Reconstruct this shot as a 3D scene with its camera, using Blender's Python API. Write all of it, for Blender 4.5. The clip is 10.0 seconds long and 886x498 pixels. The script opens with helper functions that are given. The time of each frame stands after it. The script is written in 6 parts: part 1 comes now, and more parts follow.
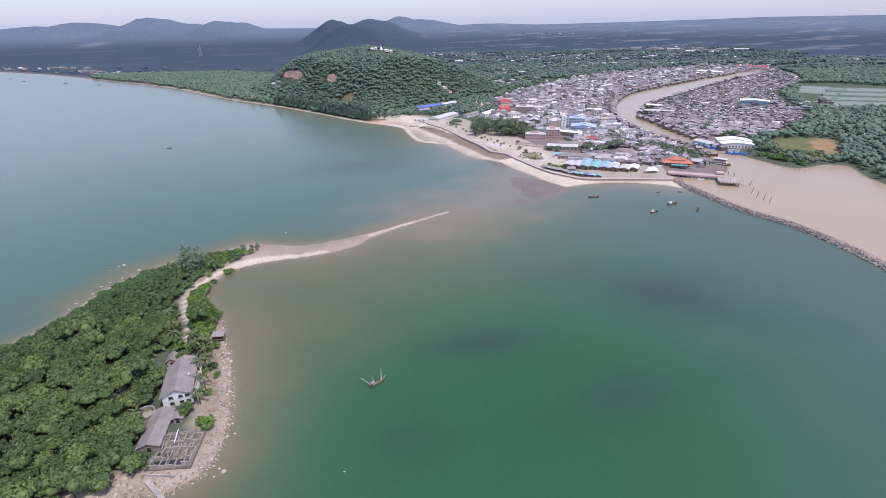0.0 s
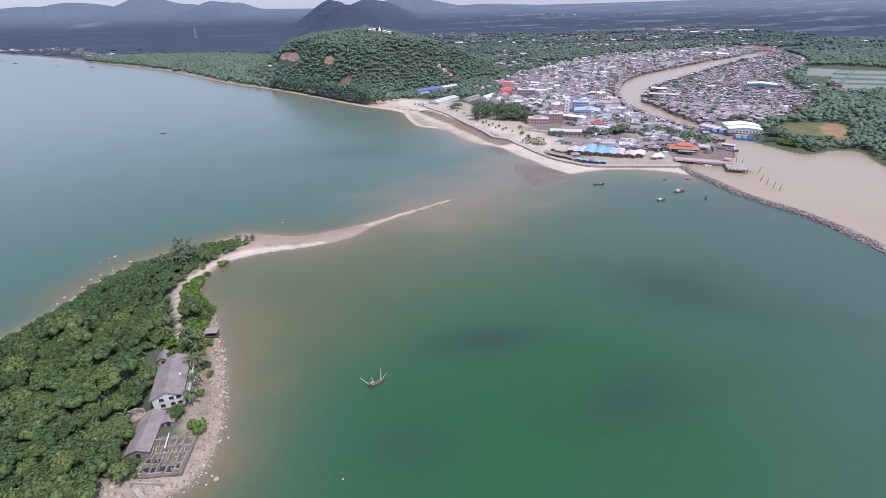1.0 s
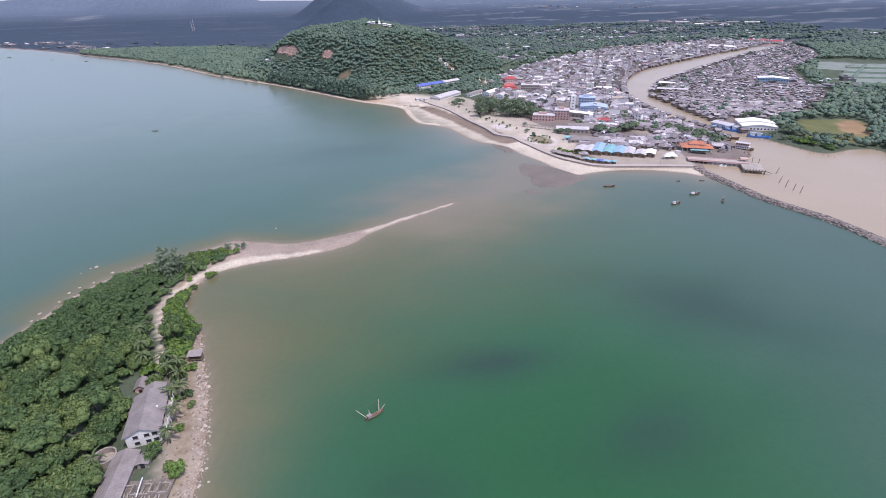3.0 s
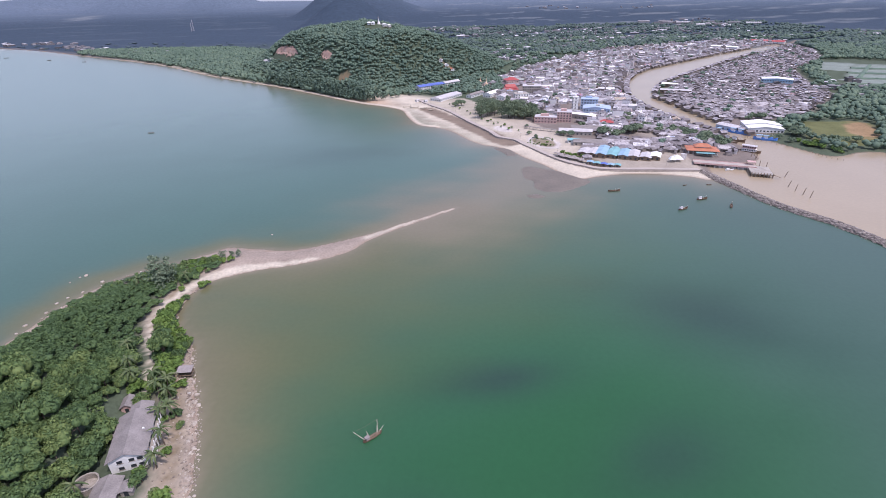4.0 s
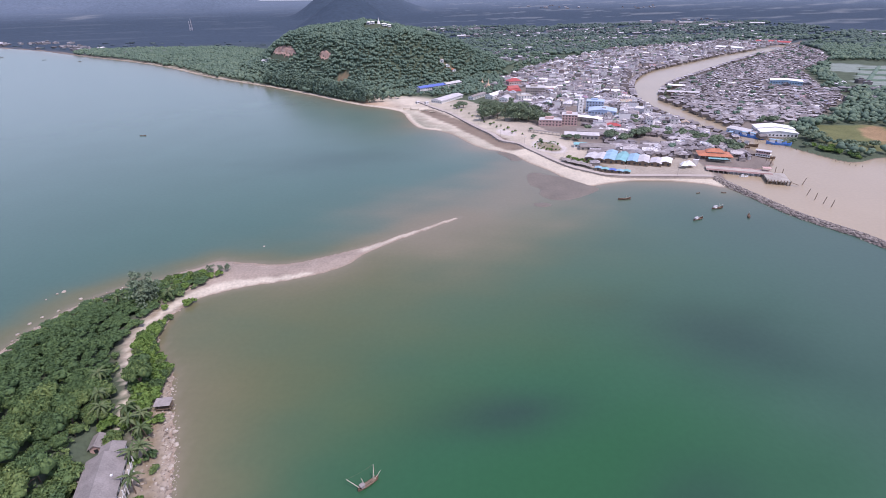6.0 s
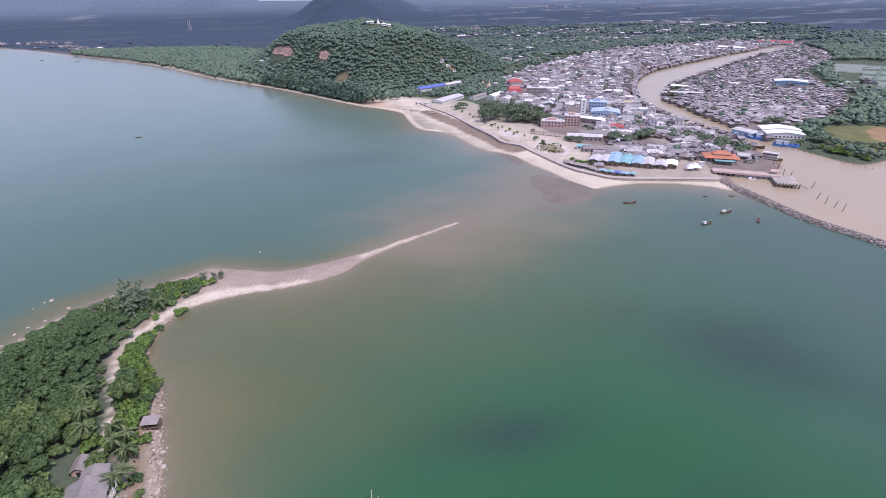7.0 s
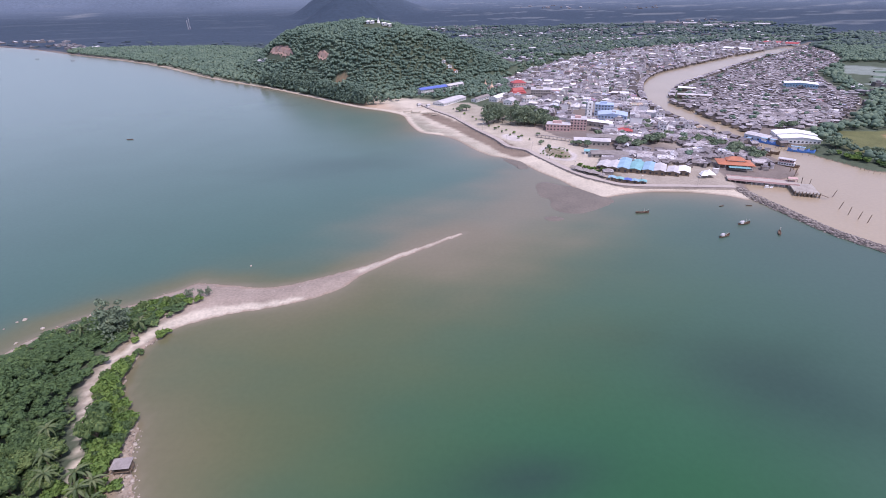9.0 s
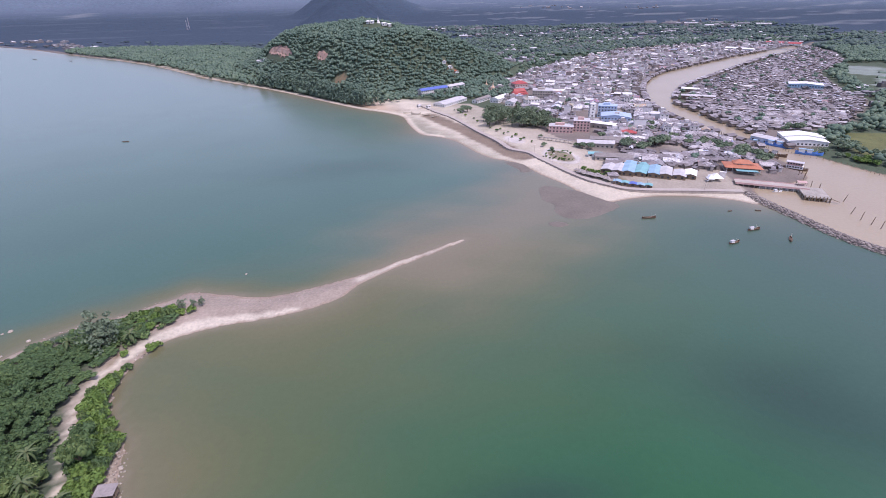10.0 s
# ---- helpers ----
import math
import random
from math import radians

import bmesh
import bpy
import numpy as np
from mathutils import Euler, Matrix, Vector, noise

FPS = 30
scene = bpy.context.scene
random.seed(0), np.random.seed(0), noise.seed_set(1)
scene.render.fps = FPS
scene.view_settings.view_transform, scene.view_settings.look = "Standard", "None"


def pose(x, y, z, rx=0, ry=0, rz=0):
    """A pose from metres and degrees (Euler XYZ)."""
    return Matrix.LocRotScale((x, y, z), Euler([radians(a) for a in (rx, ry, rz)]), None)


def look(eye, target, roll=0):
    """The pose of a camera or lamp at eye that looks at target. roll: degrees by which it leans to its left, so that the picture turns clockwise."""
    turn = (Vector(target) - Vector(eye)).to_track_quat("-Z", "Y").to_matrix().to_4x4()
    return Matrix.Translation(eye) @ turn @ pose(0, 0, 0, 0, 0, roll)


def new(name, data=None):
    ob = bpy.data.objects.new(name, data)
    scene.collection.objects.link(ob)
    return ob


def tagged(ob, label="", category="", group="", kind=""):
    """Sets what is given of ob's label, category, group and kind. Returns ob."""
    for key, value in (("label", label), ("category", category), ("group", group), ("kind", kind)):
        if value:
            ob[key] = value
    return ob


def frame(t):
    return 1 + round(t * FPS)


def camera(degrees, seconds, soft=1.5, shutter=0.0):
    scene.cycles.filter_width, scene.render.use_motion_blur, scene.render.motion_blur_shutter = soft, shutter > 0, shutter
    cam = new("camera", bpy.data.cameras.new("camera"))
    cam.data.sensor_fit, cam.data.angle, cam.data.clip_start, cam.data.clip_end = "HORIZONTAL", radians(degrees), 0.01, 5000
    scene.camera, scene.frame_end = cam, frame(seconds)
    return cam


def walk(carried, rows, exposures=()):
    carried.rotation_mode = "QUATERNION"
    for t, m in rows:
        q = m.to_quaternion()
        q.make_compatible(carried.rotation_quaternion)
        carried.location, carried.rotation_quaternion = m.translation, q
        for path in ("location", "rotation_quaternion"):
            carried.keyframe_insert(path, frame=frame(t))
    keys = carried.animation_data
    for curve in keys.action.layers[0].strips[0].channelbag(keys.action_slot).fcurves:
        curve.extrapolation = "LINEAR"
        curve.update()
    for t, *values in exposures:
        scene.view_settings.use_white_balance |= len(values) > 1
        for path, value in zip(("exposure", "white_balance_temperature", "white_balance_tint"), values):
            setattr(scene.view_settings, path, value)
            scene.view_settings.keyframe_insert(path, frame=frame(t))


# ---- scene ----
cam = camera(84.0, 10.0, soft=0.8)
PATH = [
    (0, (3.435, -18.981, 131.414), (3.434, -17.165, 130.576), -1.0),
    (0.5, (2.856, -13.794, 131.266), (2.855, -11.992, 130.398), -1.0),
    (1, (2.437, -8.678, 131.134), (2.437, -6.89, 130.237), -1.0),
    (1.5, (2.253, -3.532, 131.107), (2.251, -1.756, 130.186), -1.0),
    (2, (2.036, 1.549, 131.098), (2.033, 3.325, 130.178), -1.1),
    (2.5, (1.771, 6.553, 131.05), (1.767, 8.328, 130.13), -1.1),
    (4, (0.87, 21.263, 130.513), (0.866, 23.039, 129.594), -1.1),
    (4.5, (0.581, 25.967, 130.362), (0.576, 27.743, 129.443), -1.1),
    (5, (0.317, 30.658, 130.174), (0.312, 32.434, 129.254), -1.1),
    (5.5, (0.009, 35.313, 129.931), (0.005, 37.089, 129.011), -1.0),
    (7, (-1.034, 49.066, 128.519), (-1.037, 50.842, 127.6), -1.0),
    (7.5, (-1.379, 53.682, 128.237), (-1.381, 55.458, 127.318), -0.9),
    (8, (-1.757, 58.304, 127.978), (-1.759, 60.08, 127.058), -0.9),
    (8.5, (-2.118, 62.942, 127.736), (-2.121, 64.718, 126.817), -0.9),
    (9, (-2.501, 67.535, 127.546), (-2.504, 69.311, 126.626), -0.8),
    (9.5, (-2.886, 72.146, 127.402), (-2.889, 73.922, 126.482), -0.8),
    (10, (-3.243, 76.719, 127.306), (-3.246, 78.494, 126.386), -0.8),
]
walk(cam, [(t, look(eye, target, roll)) for t, eye, target, roll in PATH],
     exposures=[(0.0, 0.2, 6600, 20), (4.0, 0.2, 6570, 23), (10.0, 0.16, 6490, 28)])

# ---- daylight: hazy noon sun over a bright sky ----
SUN_ELEVATION, SUN_AZIMUTH = 62.0, 136.0   # degrees; azimuth from straight ahead to the right
world = bpy.data.worlds.new("sky")
scene.world = world
world.use_nodes = True
wn, wl = world.node_tree.nodes, world.node_tree.links
sky = wn.new("ShaderNodeTexSky")
sky.sky_type, sky.sun_disc = "NISHITA", False
sky.sun_elevation, sky.sun_rotation = radians(SUN_ELEVATION), radians(SUN_AZIMUTH)
sky.air_density, sky.dust_density, sky.ozone_density, sky.altitude = 1.0, 1.5, 2.5, 100
haze = wn.new("ShaderNodeMix")          # thin bright overcast veil over the whole sky
haze.data_type = "RGBA"
haze.inputs["Factor"].default_value, haze.inputs["B"].default_value = 0.6, (2.9, 3.35, 4.7, 1)
wl.new(sky.outputs[0], haze.inputs["A"])
wl.new(haze.outputs["Result"], wn["Background"].inputs[0])
wn["Background"].inputs[1].default_value = 0.185
sun = new("sun", bpy.data.lights.new("sun", "SUN"))
sun.data.energy, sun.data.angle, sun.data.color = 2.75, radians(2.5), (1.0, 0.96, 0.91)
sun.matrix_world = pose(0, 0, 600, 90 - SUN_ELEVATION, 0, 180 - SUN_AZIMUTH)

# ---- small tools ----


def smooth_line(pts, n=4, closed=False):
    """A Catmull-Rom line through the control points."""
    p = [np.array(q, float) for q in pts]
    p = [p[-1]] + p + [p[0], p[1]] if closed else [2 * p[0] - p[1]] + p + [2 * p[-1] - p[-2]]
    out = []
    for a, b, c, d in zip(p, p[1:], p[2:], p[3:]):
        for k in range(n):
            u = k / n
            out.append(0.5 * (2 * b + (c - a) * u + (2 * a - 5 * b + 4 * c - d) * u * u + (3 * b - a - 3 * c + d) * u ** 3))
    if not closed:
        out.append(p[-2])
    return np.array(out)


def line_distance(line, X, Y, closed=False):
    """Distance of the points (X, Y) to a polyline."""
    best = np.full(X.shape, 1e18)
    ends = np.roll(line, -1, 0) if closed else line[1:]
    for (ax, ay), (bx, by) in zip(line, ends):
        dx, dy = bx - ax, by - ay
        u = np.clip(((X - ax) * dx + (Y - ay) * dy) / max(dx * dx + dy * dy, 1e-9), 0, 1)
        best = np.minimum(best, (X - ax - u * dx) ** 2 + (Y - ay - u * dy) ** 2)
    return np.sqrt(best)


def inside(poly, X, Y):
    odd = np.zeros(X.shape, bool)
    for (ax, ay), (bx, by) in zip(poly, np.roll(poly, -1, 0)):
        if ay != by:
            odd ^= ((ay > Y) != (by > Y)) & (X < (bx - ax) * (Y - ay) / (by - ay) + ax)
    return odd


def depth_in(poly, X, Y):
    """Distance to the outline: positive inside, negative outside."""
    d = line_distance(poly, X, Y, True)
    return np.where(inside(poly, X, Y), d, -d)


def step(a, b, x):
    u = np.clip((x - a) / (b - a), 0, 1)
    return u * u * (3 - 2 * u)


def wave(X, Y, size, seed=0.0):
    """Cheap smooth noise of about the given size, from -1 to 1."""
    k = 6.283 / size
    return (np.sin(k * (0.83 * X + 0.41 * Y) + 1.7 + seed) + np.sin(k * (-0.37 * X + 0.94 * Y) + 4.1 + 2.3 * seed)
            + np.sin(k * 1.71 * (0.62 * X - 0.71 * Y) + 0.6 + 3.1 * seed) + np.sin(k * 2.13 * (0.2 * X + 1.0 * Y) + 5.2 - seed)) / 4


def tri_mesh(name, V, T, material):
    """A mesh out of arrays of corners and triangles."""
    me = bpy.data.meshes.new(name)
    V, T = np.asarray(V, np.float32), np.asarray(T, np.int32)
    me.vertices.add(len(V))
    me.vertices.foreach_set("co", V.ravel())
    me.loops.add(T.size)
    me.loops.foreach_set("vertex_index", T.ravel())
    k = T.shape[1]
    me.polygons.add(len(T))
    me.polygons.foreach_set("loop_start", np.arange(0, T.size, k, dtype=np.int32))
    me.update(calc_edges=True)
    me.materials.append(material)
    return me


class Shape:
    """Collects faces of boxes, prisms and tubes for one mesh."""

    def __init__(self):
        self.v, self.f, self.m = [], [], []

    def add(self, verts, faces, m=None, slot=0):
        n = len(self.v)
        self.v += [tuple(m @ Vector(p)) if m else tuple(p) for p in verts]
        self.f += [tuple(n + i for i in f) for f in faces]
        self.m += [slot] * len(faces)
        return self

    def box(self, x0, y0, z0, x1, y1, z1, m=None, slot=0):
        v = [(x, y, z) for z in (z0, z1) for y in (y0, y1) for x in (x0, x1)]
        f = [(0, 2, 3, 1), (4, 5, 7, 6), (0, 1, 5, 4), (2, 6, 7, 3), (0, 4, 6, 2), (1, 3, 7, 5)]
        return self.add(v, f, m, slot)

    def gable(self, w, l, z, rise, over=0.5, thick=0.16, m=None, slot=0):
        """A pitched roof: ridge along y, eaves at height z."""
        hw, hl = w / 2 + over, l / 2 + over
        drop = rise * over / (w / 2)
        v = [(x, y, h) for y in (-hl, hl) for x, h in ((-hw, z - drop), (0, z + rise), (hw, z - drop), (hw, z - drop + thick), (0, z + rise + thick), (-hw, z - drop + thick))]
        return self.add(v, [(0, 1, 4, 5), (1, 2, 3, 4), (6, 11, 10, 7), (7, 10, 9, 8), (5, 4, 10, 11), (4, 3, 9, 10), (0, 6, 7, 1), (1, 7, 8, 2), (0, 5, 11, 6), (2, 8, 9, 3)], m, slot)

    def hip(self, w, l, z, rise, over=0.6, thick=0.16, m=None, slot=0):
        hw, hl = w / 2 + over, l / 2 + over
        r = max(hl - hw, 0.05)
        v = [(-hw, -hl, z), (hw, -hl, z), (hw, hl, z), (-hw, hl, z), (-hw, -hl, z + thick), (hw, -hl, z + thick), (hw, hl, z + thick),
             (-hw, hl, z + thick), (0, -r, z + rise + thick), (0, r, z + rise + thick)]
        f = [(0, 3, 2, 1), (0, 1, 5, 4), (1, 2, 6, 5), (2, 3, 7, 6), (3, 0, 4, 7), (4, 5, 8), (6, 7, 9), (5, 6, 9, 8), (7, 4, 8, 9)]
        return self.add(v, f, m, slot)

    def gable_wall(self, w, l, z0, z1, rise, m=None, slot=0):
        """A house body with gable ends, ridge along y."""
        hw, hl = w / 2, l / 2
        v = [(-hw, -hl, z0), (hw, -hl, z0), (hw, -hl, z1), (0, -hl, z1 + rise), (-hw, -hl, z1),
             (-hw, hl, z0), (hw, hl, z0), (hw, hl, z1), (0, hl, z1 + rise), (-hw, hl, z1)]
        return self.add(v, [(0, 1, 2, 3, 4), (6, 5, 9, 8, 7), (1, 6, 7, 2), (5, 0, 4, 9), (0, 5, 6, 1)], m, slot)

    def tube(self, path, radii, n=7, m=None, slot=0, cap=True):
        """A round tapered bar along a path."""
        rings, path = [], [Vector(p) for p in path]
        for i, p in enumerate(path):
            t = (path[min(i + 1, len(path) - 1)] - path[max(i - 1, 0)]).normalized()
            a = t.orthogonal().normalized()
            b = t.cross(a)
            rings += [p + radii[i] * (math.cos(6.2832 * k / n) * a + math.sin(6.2832 * k / n) * b) for k in range(n)]
        f = [(i * n + k, i * n + (k + 1) % n, (i + 1) * n + (k + 1) % n, (i + 1) * n + k) for i in range(len(path) - 1) for k in range(n)]
        if cap:
            f += [tuple(range(n))[::-1], tuple((len(path) - 1) * n + k for k in range(n))]
        return self.add(rings, f, m, slot)

    def sweep(self, line, profile, m=None, slot=0):
        """A closed profile (sideways, up) carried along a flat line."""
        line, k, v = np.asarray(line, float), len(profile), []
        way = np.gradient(line, axis=0)
        way /= np.linalg.norm(way, axis=1)[:, None]
        for (x, y), (dx, dy) in zip(line, way):
            v += [(x - dy * o, y + dx * o, z) for o, z in profile]
        f = [(i * k + j, i * k + (j + 1) % k, (i + 1) * k + (j + 1) % k, (i + 1) * k + j) for i in range(len(line) - 1) for j in range(k)]
        return self.add(v, f + [tuple(range(k)), tuple(range((len(line) - 1) * k, len(line) * k))[::-1]], m, slot)

    def mesh(self, name, *materials, smooth=False):
        me = bpy.data.meshes.new(name)
        me.from_pydata(self.v, [], self.f)
        for mt in materials:
            me.materials.append(mt)
        me.polygons.foreach_set("material_index", self.m)
        if smooth:
            me.shade_smooth()
        me.update()
        return me


def part(name, data, parent, label="", m=None):
    """Links a mesh as one object under a thing or part."""
    ob = new(name, data)
    ob.parent = parent
    if m is not None:
        ob.matrix_basis = m
    return tagged(ob, label)


def thing(name, m, label, category, group="", kind="", data=None):
    """A top-level thing: a mesh, or an Empty at its base for its parts."""
    ob = new(name, data)
    ob.matrix_basis = m
    return tagged(ob, label, category, group, kind)


# ---- materials ----
def material(name, base, rough=0.8, vary=0.25, size=4.0, fine=0.5, bump=0.0, metal=0.0, tints=(), island=0.0, random_ob=0.0, spec=0.3, transl=0.0):
    """A procedural surface: base colour varied at two scales, with grain, piece-to-piece variation and relief."""
    mt = bpy.data.materials.new(name)
    mt.use_nodes = True
    n, l = mt.node_tree.nodes, mt.node_tree.links
    p = n["Principled BSDF"]
    p.inputs["Roughness"].default_value, p.inputs["Metallic"].default_value = rough, metal
    p.inputs["Specular IOR Level"].default_value = spec
    geo = n.new("ShaderNodeNewGeometry")
    big, small = n.new("ShaderNodeTexNoise"), n.new("ShaderNodeTexNoise")
    for t, s in ((big, size), (small, fine)):
        l.new(geo.outputs["Position"], t.inputs["Vector"])
        t.inputs["Scale"].default_value, t.inputs["Detail"].default_value = 1.0 / s, 4.0
    add = n.new("ShaderNodeMath")
    add.operation = "ADD"
    l.new(big.outputs["Fac"], add.inputs[0])
    l.new(small.outputs["Fac"], add.inputs[1])
    last = add.outputs[0]                       # about 1 on average
    for amount, socket in ((island, geo.outputs["Random Per Island"]), (random_ob, None)):
        if amount:
            if socket is None:
                socket = n.new("ShaderNodeObjectInfo").outputs["Random"]
            mul = n.new("ShaderNodeMath")
            mul.operation, mul.inputs[1].default_value, mul.inputs[2].default_value = "MULTIPLY_ADD", 2 * amount, -amount
            l.new(socket, mul.inputs[0])
            more = n.new("ShaderNodeMath")
            more.operation = "ADD"
            l.new(last, more.inputs[0])
            l.new(mul.outputs[0], more.inputs[1])
            last = more.outputs[0]
    ramp = n.new("ShaderNodeValToRGB")
    half = n.new("ShaderNodeMath")
    half.operation, half.inputs[1].default_value = "MULTIPLY", 0.5
    l.new(last, half.inputs[0])
    l.new(half.outputs[0], ramp.inputs[0])
    stops = list(tints) if tints else [tuple(c * (1 - vary) for c in base), base, tuple(min(c * (1 + vary), 0.95) for c in base)]
    e = ramp.color_ramp.elements
    while len(e) < len(stops):
        e.new(0.5)
    for i, c in enumerate(stops):
        e[i].position, e[i].color = (0.28 + 0.44 * i / (len(stops) - 1)), (*c, 1)
    l.new(ramp.outputs[0], p.inputs["Base Color"])
    if transl:
        thin, both = n.new("ShaderNodeBsdfTranslucent"), n.new("ShaderNodeMixShader")
        both.inputs[0].default_value = transl
        l.new(ramp.outputs[0], thin.inputs[0])
        l.new(p.outputs[0], both.inputs[1])
        l.new(thin.outputs[0], both.inputs[2])
        l.new(both.outputs[0], n["Material Output"].inputs[0])
    if bump:
        b = n.new("ShaderNodeBump")
        b.inputs["Strength"].default_value, b.inputs["Distance"].default_value = 0.6, bump
        l.new(small.outputs["Fac"], b.inputs["Height"])
        l.new(b.outputs[0], p.inputs["Normal"])
    return mt


def roof_material(name, tints, rough=0.6):
    """Corrugated sheet roofing: rust and weathering that differ from roof to roof."""
    return material(name, tints[0], rough, size=9.0, fine=1.1, bump=0.03, tints=tints, island=0.22, random_ob=0.22, spec=0.4)


LEAF = material("leaves", (0.06, 0.10, 0.03), 0.75, size=11.0, fine=1.6, island=0.22, random_ob=0.30,
                tints=[(0.074, 0.130, 0.060), (0.098, 0.166, 0.070), (0.134, 0.208, 0.080), (0.196, 0.264, 0.098)], spec=0.2, transl=0.15)
LEAF_DARK = material("casuarina_needles", (0.03, 0.05, 0.03), 0.8, size=9.0, fine=1.5, island=0.25, random_ob=0.2,
                     tints=[(0.125, 0.176, 0.122), (0.165, 0.226, 0.148), (0.215, 0.272, 0.172)], transl=0.1)
LEAF_BRIGHT = material("shrub_leaves", (0.09, 0.15, 0.04), 0.75, size=6.0, fine=0.8, island=0.25, random_ob=0.2,
                       tints=[(0.10, 0.18, 0.05), (0.15, 0.25, 0.065), (0.20, 0.30, 0.08)], transl=0.15)
# Hill green lightened and blued, so that haze lies in the colour itself.
LEAF_HILL = material("hill_woods", (0.04, 0.07, 0.035), 0.8, size=42.0, fine=7.0, island=0.13,
                     tints=[(0.082, 0.134, 0.110), (0.104, 0.164, 0.126), (0.127, 0.190, 0.140), (0.166, 0.220, 0.155)])
LEAF_LOW = material("lowland_woods", (0.09, 0.14, 0.10), 0.8, size=55.0, fine=5.0, island=0.32,
                    tints=[(0.070, 0.112, 0.086), (0.090, 0.142, 0.104), (0.112, 0.170, 0.120), (0.150, 0.205, 0.140)])
# Woods of the plain: blue air haze mixed into the leaf colour.
LEAF_FAR_HAZED = material("far_woods", (0.05, 0.07, 0.06), 0.9, size=120.0, fine=14.0, island=0.25,
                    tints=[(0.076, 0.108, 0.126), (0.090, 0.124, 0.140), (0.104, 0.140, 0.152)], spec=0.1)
BARK = material("bark", (0.13, 0.10, 0.075), 0.9, size=1.2, fine=0.15)
ROCK = material("shore_rock", (0.33, 0.27, 0.22), 0.9, size=6.0, fine=0.6, island=0.35, bump=0.08,
                tints=[(0.15, 0.12, 0.098), (0.31, 0.262, 0.22), (0.50, 0.445, 0.385)])
BOULDER = material("breakwater_stone", (0.17, 0.15, 0.14), 0.9, size=5.0, fine=0.6, island=0.4, bump=0.08,
                   tints=[(0.12, 0.105, 0.098), (0.23, 0.20, 0.185), (0.37, 0.33, 0.30)])
CONCRETE = material("weathered_concrete", (0.36, 0.33, 0.30), 0.85, size=5.0, fine=0.5, vary=0.35, bump=0.02)
RUIN = material("ruined_concrete", (0.30, 0.27, 0.24), 0.9, size=2.5, fine=0.35, vary=0.5, bump=0.04)
# Slab kept dark to draw the shade of the ruin's hollows; mottling is stain.
RUIN_FLOOR = material("shaded_stained_slab", (0.19, 0.17, 0.145), 0.9, size=2.0, fine=0.4, vary=0.5, bump=0.04)
WHITE = material("white_wall_paint", (0.72, 0.72, 0.72), 0.7, size=3.0, fine=0.5, vary=0.15)
DARK = material("dark_opening", (0.03, 0.035, 0.045), 0.35, size=2.0, fine=0.3, spec=0.5)
GREY_ROOF = material("old_fibre_cement_roof", (0.25, 0.228, 0.222), 0.85, size=3.5, fine=0.4, vary=0.35, bump=0.03)
WOOD = material("weathered_wood", (0.20, 0.15, 0.11), 0.85, size=1.5, fine=0.2, vary=0.4)
TOWN_ROOF = roof_material("zinc_roofs", [(0.11, 0.095, 0.10), (0.165, 0.147, 0.16), (0.23, 0.21, 0.23), (0.33, 0.31, 0.335), (0.68, 0.67, 0.70)])
VILLAGE_ROOF = roof_material("village_roofs", [(0.125, 0.108, 0.108), (0.168, 0.148, 0.152), (0.205, 0.183, 0.192), (0.26, 0.235, 0.25), (0.48, 0.45, 0.47)])
TOWN_WALL = material("town_walls", (0.42, 0.39, 0.37), 0.8, size=14.0, fine=2.0, island=0.5, random_ob=0.5,
                     tints=[(0.22, 0.19, 0.18), (0.40, 0.365, 0.35), (0.58, 0.55, 0.54), (0.72, 0.70, 0.70)])
TOWN_TILE = material("coloured_roofs", (0.3, 0.1, 0.08), 0.6, size=300.0, fine=1.5, random_ob=0.75, island=0.0,
                     tints=[(0.62, 0.61, 0.62), (0.16, 0.26, 0.48), (0.40, 0.13, 0.11), (0.30, 0.45, 0.42), (0.42, 0.24, 0.15), (0.70, 0.69, 0.70)])
TILE_MASS = material("mixed_roofs", (0.3, 0.1, 0.08), 0.6, size=300.0, fine=1.5, island=0.75,
                     tints=[(0.66, 0.65, 0.66), (0.18, 0.26, 0.44), (0.36, 0.15, 0.13), (0.32, 0.44, 0.42), (0.38, 0.24, 0.17), (0.76, 0.75, 0.76)])
HUT_ROOF = material("greyed_sheet", (0.30, 0.27, 0.265), 0.7, size=1.5, fine=0.3, vary=0.3)
RED_EARTH = material("red_earth", (0.42, 0.27, 0.225), 0.95, size=7.0, fine=1.2, bump=0.15, tints=[(0.20, 0.16, 0.115), (0.34, 0.215, 0.175), (0.41, 0.285, 0.24), (0.50, 0.45, 0.41)])
VILLAGE_WALL = material("plank_walls", (0.14, 0.11, 0.09), 0.85, size=8.0, fine=1.0, island=0.4, tints=[(0.12, 0.10, 0.09), (0.19, 0.165, 0.15), (0.29, 0.255, 0.235)])
RED_ROOF = material("red_glazed_tile", (0.42, 0.09, 0.09), 0.4, size=4.0, fine=0.5, vary=0.25)
ORANGE_ROOF = material("orange_roof", (0.46, 0.18, 0.11), 0.6, size=4.0, fine=0.6, vary=0.25)
BLUE_ROOF = material("blue_metal_roof", (0.11, 0.16, 0.46), 0.5, size=5.0, fine=0.8, vary=0.2)
SKY_ROOF = material("light_blue_sheet", (0.27, 0.43, 0.56), 0.5, size=5.0, fine=0.8, vary=0.25)
TEAL_ROOF = material("turquoise_sheet", (0.20, 0.42, 0.45), 0.5, size=4.0, fine=0.8, vary=0.25)
WHITE_ROOF = material("white_metal_roof", (0.80, 0.80, 0.80), 0.5, size=8.0, fine=0.9, vary=0.08)
